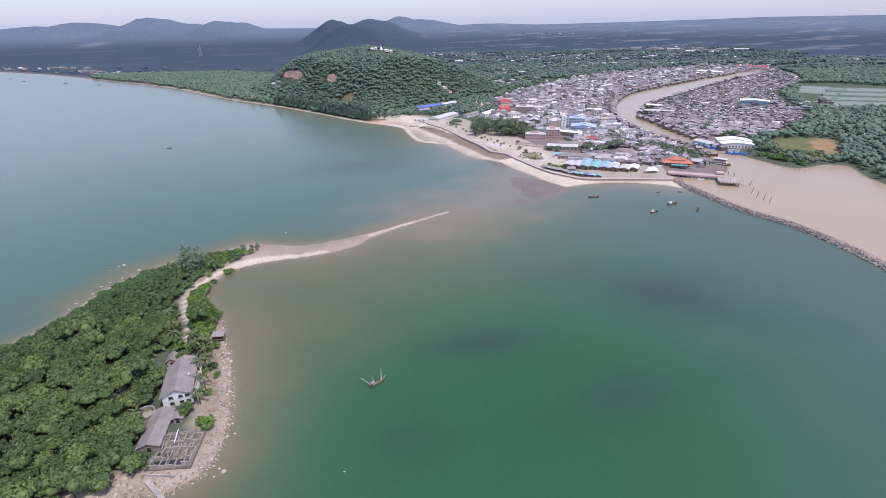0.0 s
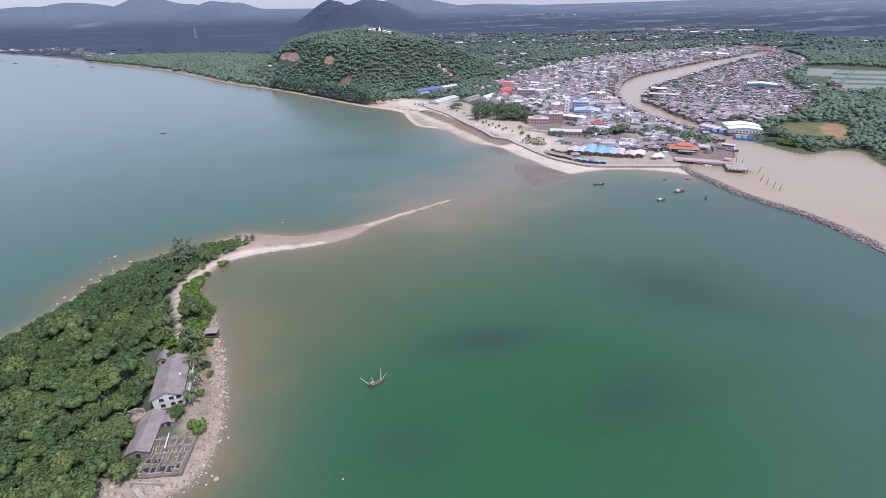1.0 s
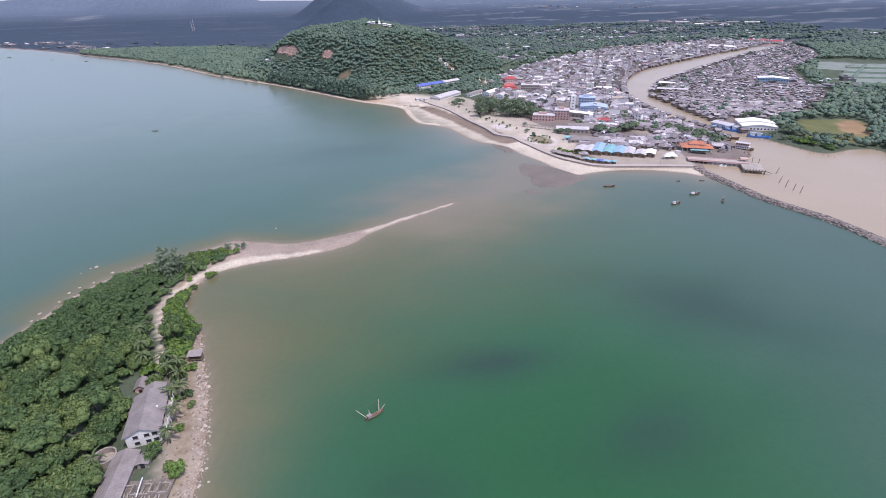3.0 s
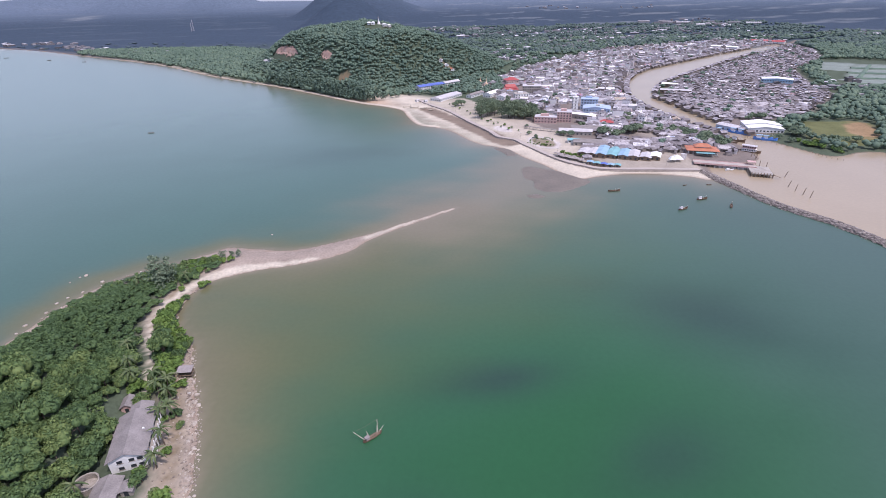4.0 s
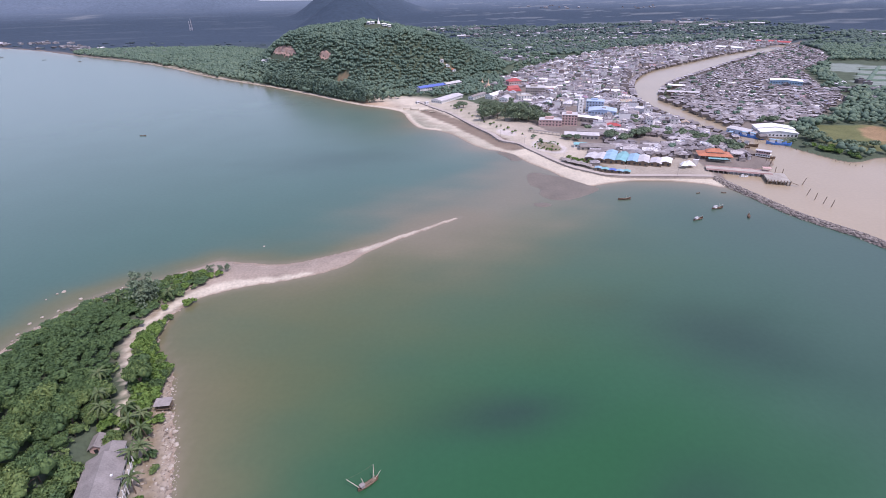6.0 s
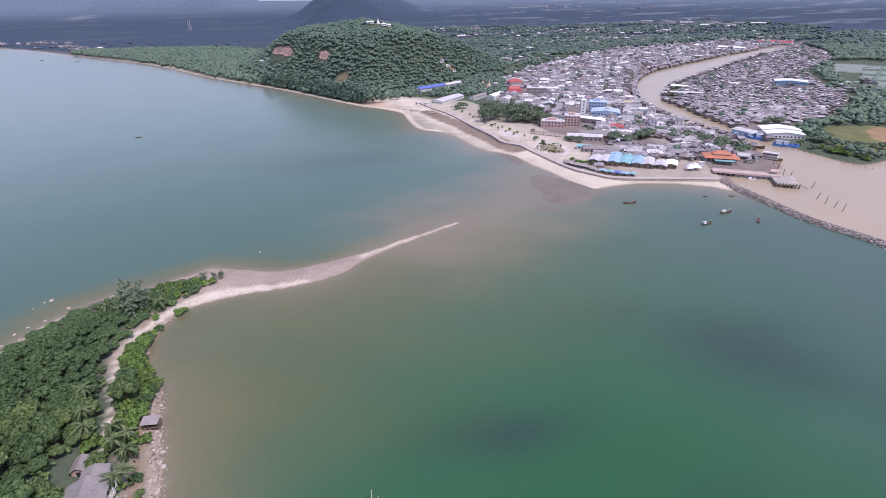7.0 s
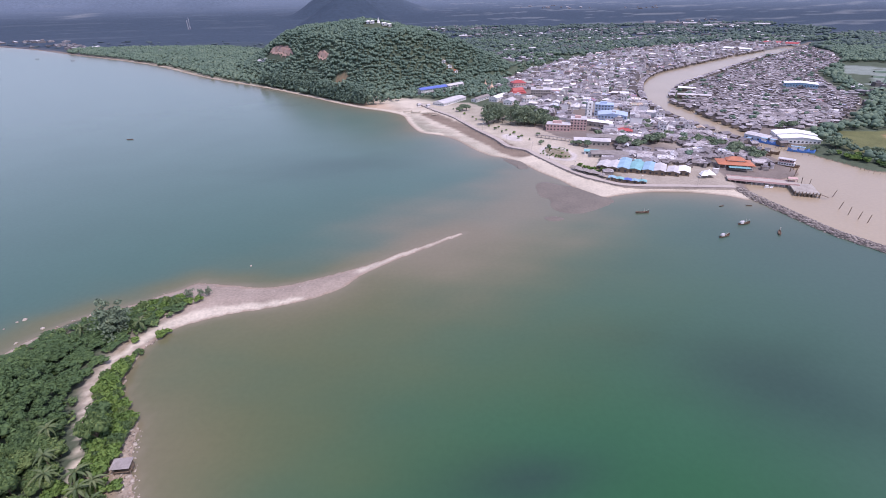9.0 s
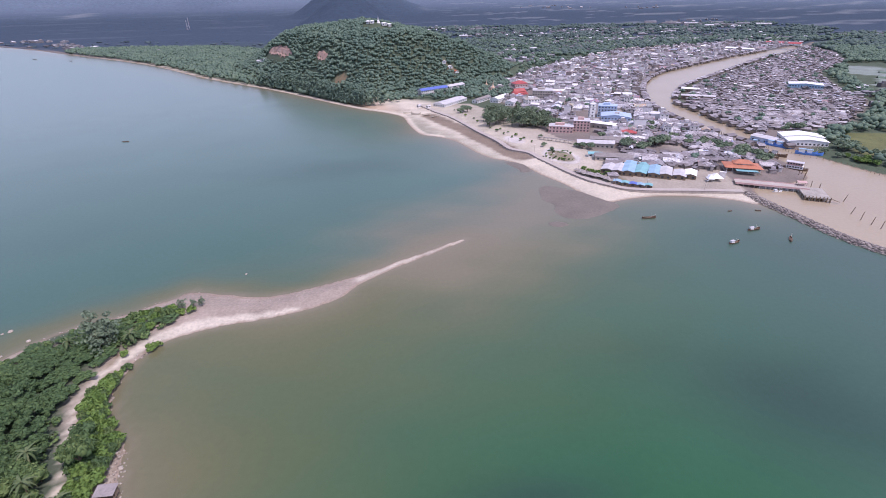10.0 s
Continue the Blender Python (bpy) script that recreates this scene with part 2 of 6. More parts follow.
PALE_ROOF = material("pale_grey_sheet", (0.52, 0.50, 0.52), 0.6, size=5.0, fine=0.7, vary=0.25)
PINK_WALL = material("faded_red_plaster", (0.55, 0.37, 0.35), 0.8, size=4.0, fine=0.6, vary=0.2)
BLUE_WALL = material("pale_blue_plaster", (0.40, 0.50, 0.66), 0.7, size=5.0, fine=0.6, vary=0.15)
GOLD = material("gilt_ornament", (0.62, 0.45, 0.33), 0.45, size=2.0, fine=0.3, vary=0.3)
BOAT_BLUE = material("blue_hull_paint", (0.10, 0.25, 0.62), 0.55, size=2.0, fine=0.4, vary=0.3)
BOAT_WOOD = material("oiled_hull_planks", (0.15, 0.10, 0.07), 0.7, size=1.5, fine=0.25, vary=0.4)
BAMBOO = material("bleached_bamboo", (0.55, 0.50, 0.42), 0.7, size=1.0, fine=0.2, vary=0.2)
PAVING = material("promenade_paving", (0.42, 0.37, 0.34), 0.85, size=9.0, fine=0.8, vary=0.2)
WALL_STONE = material("stained_wall_stone", (0.32, 0.28, 0.25), 0.9, size=6.0, fine=0.6, vary=0.4, bump=0.04)

# ---- plan of the coast (metres; x right, y ahead) ----
ISLAND = smooth_line([
    (-97, 86), (-84, 89), (-77.5, 94), (-75, 99), (-74.5, 107), (-75.5, 114), (-77.5, 122), (-81, 132), (-88, 150), (-94, 162), (-100, 172),
    (-104.5, 182), (-106, 187), (-111, 191.5), (-117, 197.5), (-122, 206), (-124.5, 214), (-126, 222), (-125.5, 230), (-122.5, 238.5), (-118.7, 243), (-109, 248.5), (-99, 253), (-87.5, 255.7),
    (-76, 259.8), (-64.6, 265), (-53, 273.6), (-44.6, 287), (-29, 302), (-14, 314.2), (2, 327.5), (9, 333), (4, 331.2), (-14, 317.6), (-29, 307), (-42.6, 295.8), (-56, 288.2), (-68.4, 281.8), (-80.5, 276.5), (-93, 274.5),
    (-108, 277), (-122, 279), (-127, 279.5), (-133, 272.5), (-139, 269), (-146, 262), (-164, 252), (-177, 236), (-184, 216), (-187, 196),
    (-193, 176), (-202, 158), (-214, 130), (-224, 95), (-226, 55), (-214, 20), (-180, 0), (-146, 28), (-118, 68)], 4, True)
SEA_COAST = [(-4950, 3650), (-2600, 2480), (-1512, 1785), (-1193, 1609), (-934, 1420), (-641, 1209), (-421, 993), (-274, 870), (-186, 786),
             (-137, 737), (-103, 706), (-73, 686), (-49, 660), (-39, 619), (-25, 579), (-5, 566), (12, 546), (26, 515), (39.5, 493), (53, 484), (65, 468), (75, 446.5), (88, 425),
             (96, 405), (104.5, 394), (110, 388.5), (120, 392), (133, 396), (149, 398.5), (172, 397), (196, 389), (206, 381), (214, 388)]
RIVER_NORTH = [(222, 412), (243, 418), (262, 424), (276, 436), (281, 477), (283, 506), (275, 542), (260, 607), (255, 676), (269, 755), (310, 868),
               (376, 972), (458, 1051), (591, 1172), (756, 1307), (936, 1438)]
RIVER_SOUTH = [(914, 1408), (719, 1214), (546, 1038), (427, 910), (354, 831), (297, 727), (296, 681), (299, 614), (304, 570), (305, 526),
               (313, 494), (324, 459), (335, 436), (348, 434), (372, 444), (391, 438), (380, 398), (386, 374), (430, 345), (620, 290), (1600, 80), (4950, -400)]
NORTH_LAND = np.vstack([smooth_line(SEA_COAST[2:] + RIVER_NORTH, 4), [(1000, 1500), (1150, 1540), (4950, 1800), (4950, 5000), (-4950, 5000), (-4950, 3650), (-2600, 2480)]])
SOUTH_LAND = np.vstack([smooth_line(RIVER_SOUTH, 4), [(4950, 1900), (1150, 1545), (1000, 1480)]])
BREAKWATER = smooth_line([(210, 400), (214, 380), (219, 360), (226, 332), (236, 312), (245, 296), (251, 276), (255, 257), (257, 231), (256, 190), (250, 150)], 5)
SEAWALL = smooth_line([(-34, 722), (-13, 679), (8, 643), (22, 607), (35, 573), (49, 540), (57, 514), (72, 501), (77.5, 487), (86, 467.5), (93.5, 450), (105.5, 428), (118.5, 415), (128, 407.5), (145.5, 404), (171, 402.5), (207, 399)], 5)
HILL_SPINE = [(-360, 1090, 3), (-333, 1075, 15), (-312, 1055, 29), (-290, 1040, 44), (-268, 1020, 59), (-245, 1000, 71), (-214, 980, 79), (-166, 950, 84), (-126, 920, 88), (-104, 897, 87), (-80, 895, 83),
              (-55, 905, 77), (-30, 920, 69), (15, 945, 56), (63, 970, 41), (94, 990, 30), (120, 1003, 20), (170, 1030, 4)]
HILL_AREA = np.array([(-75, 732), (-48, 800), (26, 862), (68, 915), (130, 985), (230, 1200), (-430, 1400), (-450, 1180), (-415, 1080), (-330, 965), (-262, 880), (-190, 812), (-118, 742)], float)
CHANNEL = np.array([(-18, 662), (1.5, 624), (19, 592.5), (34, 557.5), (48, 530.5), (58, 504), (66, 494)])
TOWN_SIDE = np.vstack([SEAWALL, [(320, 380), (320, 900), (-60, 900), (-60, 740)]])
# the two built-up banks
NORTH_TOWN = np.array([(120, 425), (170, 414), (205, 416), (262, 440), (274, 500), (264, 560), (250, 610), (246, 680), (262, 760), (302, 872), (368, 978), (450, 1058), (590, 1180), (760, 1320), (940, 1450),
                       (760, 1500), (430, 1330), (240, 1130), (130, 960), (70, 850), (60, 760), (120, 640), (150, 560), (150, 500), (118, 450)])
SOUTH_TOWN = np.array([(304, 500), (310, 560), (304, 620), (302, 690), (312, 730), (362, 826), (436, 906), (552, 1030), (722, 1200), (905, 1395), (860, 1240), (780, 1090), (620, 930), (560, 800), (520, 690), (420, 590), (350, 560), (330, 510)])
# far hills: x, y, height, half width across, half width along
FAR_HILLS = [(-3217, 4200, 28, 180, 420), (-2834, 4200, 62, 220, 420), (-2269, 4200, 104, 150, 420), (-2168, 4200, 88, 150, 420), (-1984, 4200, 56, 200, 420), (-1724, 4200, 84, 100, 420), (-1600, 4200, 72, 95, 420),
             (-430, 2600, 129, 165, 300), (-655, 3350, 124, 150, 300), (-445, 3600, 113, 250, 300), (-319, 4600, 88, 200, 300), (-152, 4600, 66, 270, 300), (409, 4700, 26, 316, 250)]


KNOWN = {}


def kept(name, X, Y, work):
    """Works out a field over a large grid once only."""
    key = (name, X.size, float(X.sum()), float(Y.sum()))
    if X.size < 20000:
        return work()
    if key not in KNOWN:
        KNOWN[key] = work()
    return KNOWN[key]


def island_depth(X, Y):
    return kept("island", X, Y, lambda: depth_in(ISLAND, X, Y))


def land_depth(X, Y):
    return kept("land", X, Y, lambda: np.maximum(depth_in(NORTH_LAND, X, Y), depth_in(SOUTH_LAND, X, Y)))


def hill_height(X, Y):
    z = np.zeros(X.shape)
    for (ax, ay, ah), (bx, by, bh) in zip(HILL_SPINE, HILL_SPINE[1:]):
        dx, dy = bx - ax, by - ay
        u = np.clip(((X - ax) * dx + (Y - ay) * dy) / (dx * dx + dy * dy), 0, 1)
        d = np.hypot(X - ax - u * dx, Y - ay - u * dy)
        z = np.maximum(z, (ah + u * (bh - ah)) * (1 - step(0, 165, d)) ** 0.9)
    z = z * step(0, 65, depth_in(HILL_AREA, X, Y))
    return z + np.where(z > 4, 2.5 * wave(X, Y, 70) * np.clip(z / 30, 0, 1), 0)


def far_height(X, Y):
    R = np.hypot(X * 0.75, Y)
    z = 121 * np.clip((R - 2300) / 2600, 0, 1.02) ** 1.5
    top = np.zeros(X.shape)
    for cx, cy, h, w, l in FAR_HILLS:
        d = np.hypot((X - cx) / w, (Y - cy) / l)
        top = np.maximum(top, h * (0.5 * np.sin(1.5708 * np.clip(1 - d / 1.5, 0, 1)) ** 1.7 + 0.5 * np.clip(1 - d / 1.5, 0, 1)) * (1 + 0.10 * wave(X, Y, 180, cx)))
    return z + top


def ground_height(X, Y, di=None, dm=None):
    """Height of the land (or sea bed) above the water."""
    di = island_depth(X, Y) if di is None else di
    di = di + np.where(Y < 230, 0.9 * wave(X, Y, 6.5) + 0.5 * wave(X, Y, 2.9, 1), 0.35 * wave(X, Y, 8))
    dm = land_depth(X, Y) if dm is None else dm
    slope = np.where(di > 0, 0.13 * di, 0.06 * di) + 0.16 * step(268, 296, Y) * step(-0.4, 0.5, di) * (X > -80)
    rise = step(14, 62, di) * 13 * (1 - step(150, 240, Y) * 0.9) + step(6, 22, di) * 2.0 * (1 - step(200, 235, Y))
    yard = np.clip(1.2 - np.maximum(np.abs(X + 96) / 17, np.abs(Y - 127) / 36), 0, 0.2) * 5
    rise = rise * (1 - 0.9 * yard)
    zi = np.clip(slope, -4, 1.3) + rise + np.where(di > 10, 0.5 * wave(X, Y, 23), 0)
    zm = np.clip(np.where(dm > 0, 0.085 * dm, 0.035 * dm), -4, 2.1)
    behind = depth_in(TOWN_SIDE, X, Y)
    front = (behind < 0) & (X > -40) & (X < 215) & (Y < 720) & (dm > 0)
    low = np.clip(0.05 * dm, 0, 0.85) * (0.25 + 0.75 * step(5, 9, line_distance(CHANNEL, X, Y)))
    zm = np.where(front, low, zm)
    zm = np.where(dm > 0, zm + hill_height(X, Y) * step(0, 40, dm) + far_height(X, Y) * step(0, 500, dm), zm)
    return np.maximum(zi, zm)


def graded(lo, hi, a, b, fine, grow):
    """Grid lines: evenly fine from a to b, ever wider outside."""
    mid = list(np.arange(a, b, fine))
    right, left, s = [b], [], fine
    while right[-1] < hi:
        s = min(s * grow, 70)
        right.append(min(right[-1] + s, hi))
    s, x = fine, a
    while x > lo:
        s = min(s * grow, 70)
        x = max(x - s, lo)
        left.append(x)
    return np.array(left[::-1] + mid + right)


def sheet(name, xs, ys, height, fields, mat, keep=None):
    """One grid mesh with fields that its material reads."""
    X, Y = np.meshgrid(xs, ys)
    x, y = X.ravel(), Y.ravel()
    z, values = height(x, y), fields(x, y)
    nx, ny = len(xs), len(ys)
    q = (np.arange(ny - 1)[:, None] * nx + np.arange(nx - 1)[None, :]).ravel()
    F = np.stack([q, q + 1, q + nx + 1, q + nx], 1)
    if keep is not None:
        F = F[keep(z)[F].any(1)]
        used = np.unique(F)
        back = np.zeros(len(x), int)
        back[used] = np.arange(len(used))
        F, x, y, z = back[F], x[used], y[used], z[used]
        values = {k: v[used] for k, v in values.items()}
    me = tri_mesh(name, np.stack([x, y, z], 1), F, mat)
    for k, v in values.items():
        me.attributes.new(k, "FLOAT", "POINT").data.foreach_set("value", np.asarray(v, np.float32))
    me.shade_smooth()
    return tagged(new(name, me), kind="structure")


def layered(name, base, layers, size, fine, rough, bump, spec=0.3, amount=0.3):
    """A surface whose colours follow named fields of the mesh, broken up by noise at two scales."""
    mt = bpy.data.materials.new(name)
    mt.use_nodes = True
    n, l = mt.node_tree.nodes, mt.node_tree.links
    p = n["Principled BSDF"]
    p.inputs["Roughness"].default_value, p.inputs["Specular IOR Level"].default_value = rough, spec
    geo = n.new("ShaderNodeNewGeometry")
    tex = []
    for s in (size, fine):
        t = n.new("ShaderNodeTexNoise")
        t.inputs["Scale"].default_value, t.inputs["Detail"].default_value = 1.0 / s, 5.0
        l.new(geo.outputs["Position"], t.inputs["Vector"])
        tex.append(t)
    last = n.new("ShaderNodeRGB").outputs[0]
    last.default_value = (*base, 1)
    for field, colour in layers:
        a = n.new("ShaderNodeAttribute")
        a.attribute_name = field
        m = n.new("ShaderNodeMix")
        m.data_type = "RGBA"
        l.new(a.outputs["Fac"], m.inputs["Factor"])
        l.new(last, m.inputs["A"])
        m.inputs["B"].default_value = (*colour, 1)
        last = m.outputs["Result"]
    total = n.new("ShaderNodeMath")
    l.new(tex[0].outputs["Fac"], total.inputs[0])
    l.new(tex[1].outputs["Fac"], total.inputs[1])
    gain = n.new("ShaderNodeMath")
    gain.operation, gain.inputs[1].default_value, gain.inputs[2].default_value = "MULTIPLY_ADD", 2 * amount, 1 - 2 * amount
    l.new(total.outputs[0], gain.inputs[0])
    mul = n.new("ShaderNodeVectorMath")
    mul.operation = "SCALE"
    l.new(last, mul.inputs[0])
    l.new(gain.outputs[0], mul.inputs["Scale"])
    l.new(mul.outputs[0], p.inputs["Base Color"])
    b = n.new("ShaderNodeBump")
    b.inputs["Strength"].default_value, b.inputs["Distance"].default_value = 0.5, bump
    l.new(tex[1].outputs["Fac"], b.inputs["Height"])
    l.new(b.outputs[0], p.inputs["Normal"])
    return mt


MUDFLATS = [np.array([(66.9, 415), (74.8, 422), (85.7, 414.6), (100, 406), (107, 395), (114.5, 381.5), (96.4, 366), (84.3, 361), (74.3, 364), (70, 373), (71.6, 386), (66, 393)]),
            np.array([(61.5, 355), (69, 357.5), (74.5, 352.5), (66, 349.5)]), np.array([(50, 480), (64, 476), (68, 457), (60.7, 453.5), (56.5, 464)])]     # outlines of the bars of dark mud


def oval(X, Y, cx, cy, a, b, turn):
    c, s = math.cos(turn), math.sin(turn)
    dx, dy = X - cx, Y - cy
    return np.hypot((c * dx + s * dy) / a, (-s * dx + c * dy) / b)


CUTS = [(-278, 964, 58, 8, -0.89), (-184, 869, 16, 6, -0.8), (10, 888, 14, 5, 0.25), (-98, 880, 24, 15, 0.0), (-147, 814, 15, 6, -0.6)]    # bare ground on the hill
FIELD = np.array([(388, 552), (443, 549), (452, 535), (406, 470), (372, 457), (352, 487)], float)     # rough pasture on the south bank
PONDS = [(803, 941, 58, 33, 0.37), (757, 885, 57, 29, 0.38), (714, 835, 57, 26, 0.36), (674, 788, 58, 24, 0.3), (720, 965, 24, 62, 0.62)]
POND_AREA = np.array([(560, 735), (760, 745), (905, 965), (815, 1065), (760, 1060), (655, 915)])


def slant(X, Y, c):
    """Coordinates along and across a turned rectangle."""
    ca, sa = math.cos(-c[4]), math.sin(-c[4])
    return ca * (X - c[0]) + sa * (Y - c[1]), -sa * (X - c[0]) + ca * (Y - c[1])


def land_fields(x, y):
    di, dm = island_depth(x, y), land_depth(x, y)
    z = ground_height(x, y, di, dm)
    road = line_distance(TRACK, x, y)
    sandy = np.interp(y, [180, 225, 236, 244, 252, 257, 265], [0.85, 1.1, 2.0, 3.0, 3.4, 3.2, 1.0])
    sand_i = (1 - step(0.8, 1.5, road / (sandy + 0.35 * wave(x, y, 7)))) * (di > -1)
    sand_i = np.maximum(sand_i, 0.75 * (1 - step(1.2, 3.0, line_distance(SPIT, x, y))) * (di > -1))
    shingle = step(238, 246, y + 0.3 * (x + 120)) * (di > -20) * (di < 40) * (x > -150)
    stones = (di > -30) * (1 - step(230, 245, y)) * (1 - step(9, 15, di + 2 * wave(x, y, 11)))
    beach = step(-60, 20, x + 0.5 * (y - 590)) * (y < 760) * (x < 215) * (dm > -40)
    beach = beach * (1 - step(60, 90, dm))
    sand_m = np.clip(beach + (x < 0) * (dm > -20) * (1 - step(4, 7, dm)), 0, 1)
    sand_m = np.where((x > 214) | (y > 1900), 0, sand_m) * np.where((depth_in(TOWN_SIDE, x, y) > 1) & (y < 720), 0.45, 1.0)
    town = np.maximum(1 - step(-4, 14, -depth_in(NORTH_TOWN, x, y)), 1 - step(-4, 8, -depth_in(SOUTH_TOWN, x, y)))
    town = np.maximum(town, (dm > 0) * (x > 70) * (x < 290) * (y > 395) * (y < 600)) * (y < 1700)
    ochre = np.clip(1 - np.abs(oval(x, y, -80, 712, 60, 26, -0.7)), 0, 1) ** 0.5 * (dm > -12)
    ochre = np.maximum(ochre, 0.6 - 0.6 * step(0.7, 1.05, oval(x, y, 424, 515, 15, 42, -0.55) + 0.2 * wave(x, y, 20)))
    grass = step(-3, 2, depth_in(FIELD, x, y) + 2 * wave(x, y, 15))
    # Distance haze painted in: ground turns blue, then pale, with distance from the origin.
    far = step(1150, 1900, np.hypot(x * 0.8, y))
    beyond_haze = step(3000, 4500, np.hypot(x * 0.8, y))
    open_land = np.clip(step(0.3, 0.6, 0.8 * wave(0.6 * x, y, 390, 3) + 0.5 * wave(x, y, 170, 5) + 0.4 * wave(x, 0.7 * y, 97, 9)) * step(1500, 1900, y) * (0.25 + 0.75 * step(-300, 500, x)), 0, 1)
    open_land = np.maximum(open_land * (1 - step(4, 25, far_height(x, y) - 121 * np.clip((np.hypot(x * 0.75, y) - 2300) / 2600, 0, 1.02) ** 1.5)), 1 - step(0.8, 1.0, oval(x, y, -2070, 3200, 60, 230, 0.35)))
    cuts = np.zeros(x.shape)
    for c in (CUTS[2], CUTS[4]):
        cuts = np.maximum(cuts, 0.4 * (1 - step(0.75, 1.0, oval(x, y, *c) + 0.12 * wave(x, y, 13))))
    ochre = np.maximum(ochre, cuts)
    channel = line_distance(CHANNEL, x, y)
    front = (depth_in(TOWN_SIDE, x, y) < 0) * (x > -60) * (x < 130) * (y < 740)
    damp = np.maximum(1 - step(7, 12, channel + 2.5 * wave(x, y, 16) + 1.2 * wave(x, y, 6, 1)), 0.35 * front * step(0.2, 0.8, wave(x, y, 37, 4) + 0.5 * wave(x, y, 15, 2)) * step(500, 560, y))
    ring = np.abs(oval(x, y, 99, 490, 12, 20, 0.25) - 1)
    beds = (1 - step(0.8, 0.95, oval(x, y, 99, 490, 12, 20, 0.25) + 0.1 * wave(x, y, 7))) * (0.85 + 0.3 * wave(x, y, 5, 3))
    beds = np.maximum(beds, 0.8 * (1 - step(0.85, 1.0, oval(x, y, 118, 440, 22, 9, -0.7) + 0.15 * wave(x, y, 8))))
    plaza = np.maximum(1 - step(0.85, 1.0, oval(x, y, 66, 545, 9, 16, 0.4)), 1 - step(0.10, 0.18, ring))
    pave = (line_distance(SEAWALL, x, y) < 60) * (dm > 22) * (x > -30) * (x < 130) * (y < 720)
    pond = np.zeros(x.shape)
    for c in PONDS:
        pond = np.maximum(pond, 1 - step(0.97, 1.0, np.maximum(np.abs(slant(x, y, c)[0]) / c[2], np.abs(slant(x, y, c)[1]) / c[3])))
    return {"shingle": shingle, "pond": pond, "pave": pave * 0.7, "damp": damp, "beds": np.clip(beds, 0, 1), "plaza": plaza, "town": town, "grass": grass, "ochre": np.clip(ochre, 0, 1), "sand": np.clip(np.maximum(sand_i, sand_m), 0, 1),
            "stones": np.clip(stones, 0, 1), "earth": np.clip(stones * np.exp(-((di - 6.5) / 3.2) ** 2) * (0.85 + 0.5 * wave(x, y, 8)) * step(100, 114, y), 0, 1), "far": far, "beyond_haze": beyond_haze, "open_land": 0.40 * open_land, "wet": 1 - step(0.0, 0.14, z)}


def water_fields(x, y):
    di, dm = -island_depth(x, y), -land_depth(x, y)
    near = np.minimum(di, dm)
    warp = 14 * wave(x, y, 90) + 7 * wave(x, y, 37, 2)
    bay = step(0, 60, x - np.interp(y, [0, 200, 262, 330, 420], [-150, -150, -112, 5, 90]))     # the sheltered side of the island
    reach = 17 + 66 * step(112, 215, y) * bay
    shallow = 0.92 * np.exp(-(np.maximum(di + 0.8 * warp, 0) / reach) ** 1.7)
    silt = np.zeros(x.shape)
    bridge = line_distance(np.array([(-10, 320), (30, 350), (60, 385), (80, 430)]), x, y)
    silt = 0.85 * np.exp(-(np.maximum(bridge + warp, 0) / 50) ** 2)
    silt = np.maximum(silt, 0.85 * np.exp(-np.maximum(dm + 0.4 * warp, 0) / np.where((y < 420) & (x > 100), 22.0, 24.0)))
    silt = np.maximum(silt, (0.15 + 0.35 * bay) * np.exp(-(np.maximum(di + 0.3 * warp, 0) / 20) ** 1.5))
    edge = 0.8 * np.exp(-np.maximum(near, 0) / 2.2)
    mud = np.maximum(np.clip(0.5 + depth_in(MOUTH, x, y) / 7, 0, 1), np.clip(0.5 + depth_in(RIVER, x, y) / 7, 0, 1))
    right = step(40, 200, x - 0.15 * y + 20 + warp)
    green = np.exp(-(oval(x, y, 48, 118, 165, 130, 0.3) + 0.004 * warp) ** 2)
    dark = np.zeros(x.shape)
    # Cloud shadows on the sea, painted as soft dark ovals.
    for cx, cy, a, b, turn, k in CLOUD_SHADOW_PATCHES:
        dark = np.maximum(dark, k * np.exp(-(oval(x, y, cx, cy, a, b, turn) * (1 + 0.02 * warp)) ** 2))
    # Sky reflection painted in: open water on the left pales with distance.
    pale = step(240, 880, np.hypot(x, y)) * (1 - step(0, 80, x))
    return {"right": right * (1 - 0.5 * green), "green": green, "pale": pale, "dark": dark, "shallow": np.clip(shallow, 0, 1), "silt": np.clip(silt, 0, 1), "edge": edge,
             "mud": mud}


RIVER = np.vstack([smooth_line(RIVER_NORTH, 4), smooth_line(RIVER_SOUTH[:18], 4)])
MOUTH = np.vstack([BREAKWATER, [(250, 100), (300, -900), (4900, -900), (4900, -300), (620, 330), (400, 450), (300, 520), (262, 440), (215, 425)]])
CLOUD_SHADOW_PATCHES = [(22, 165, 26, 11, 0.2, 0.8), (118, 205, 42, 26, -0.5, 0.7), (70, 128, 24, 14, 0.4, 0.6), (-95, 470, 60, 26, 0.2, 0.35), (-10, 108, 14, 9, 0.0, 0.45)]
SPIT = np.array([(-46, 290), (-29, 304.5), (-14, 316), (4, 330), (8, 333)])
TRACK = smooth_line([(-110, 160), (-117, 176), (-122.3, 185.5), (-127.2, 194.5), (-131, 202.6), (-132.4, 209.4), (-132.2, 214), (-132.4, 222.8), (-130.5, 230.4), (-126, 239.6), (-120, 245.8), (-111.6, 251.5), (-99.8, 255.2), (-85.4, 258.5), (-70, 264.5)], 4)

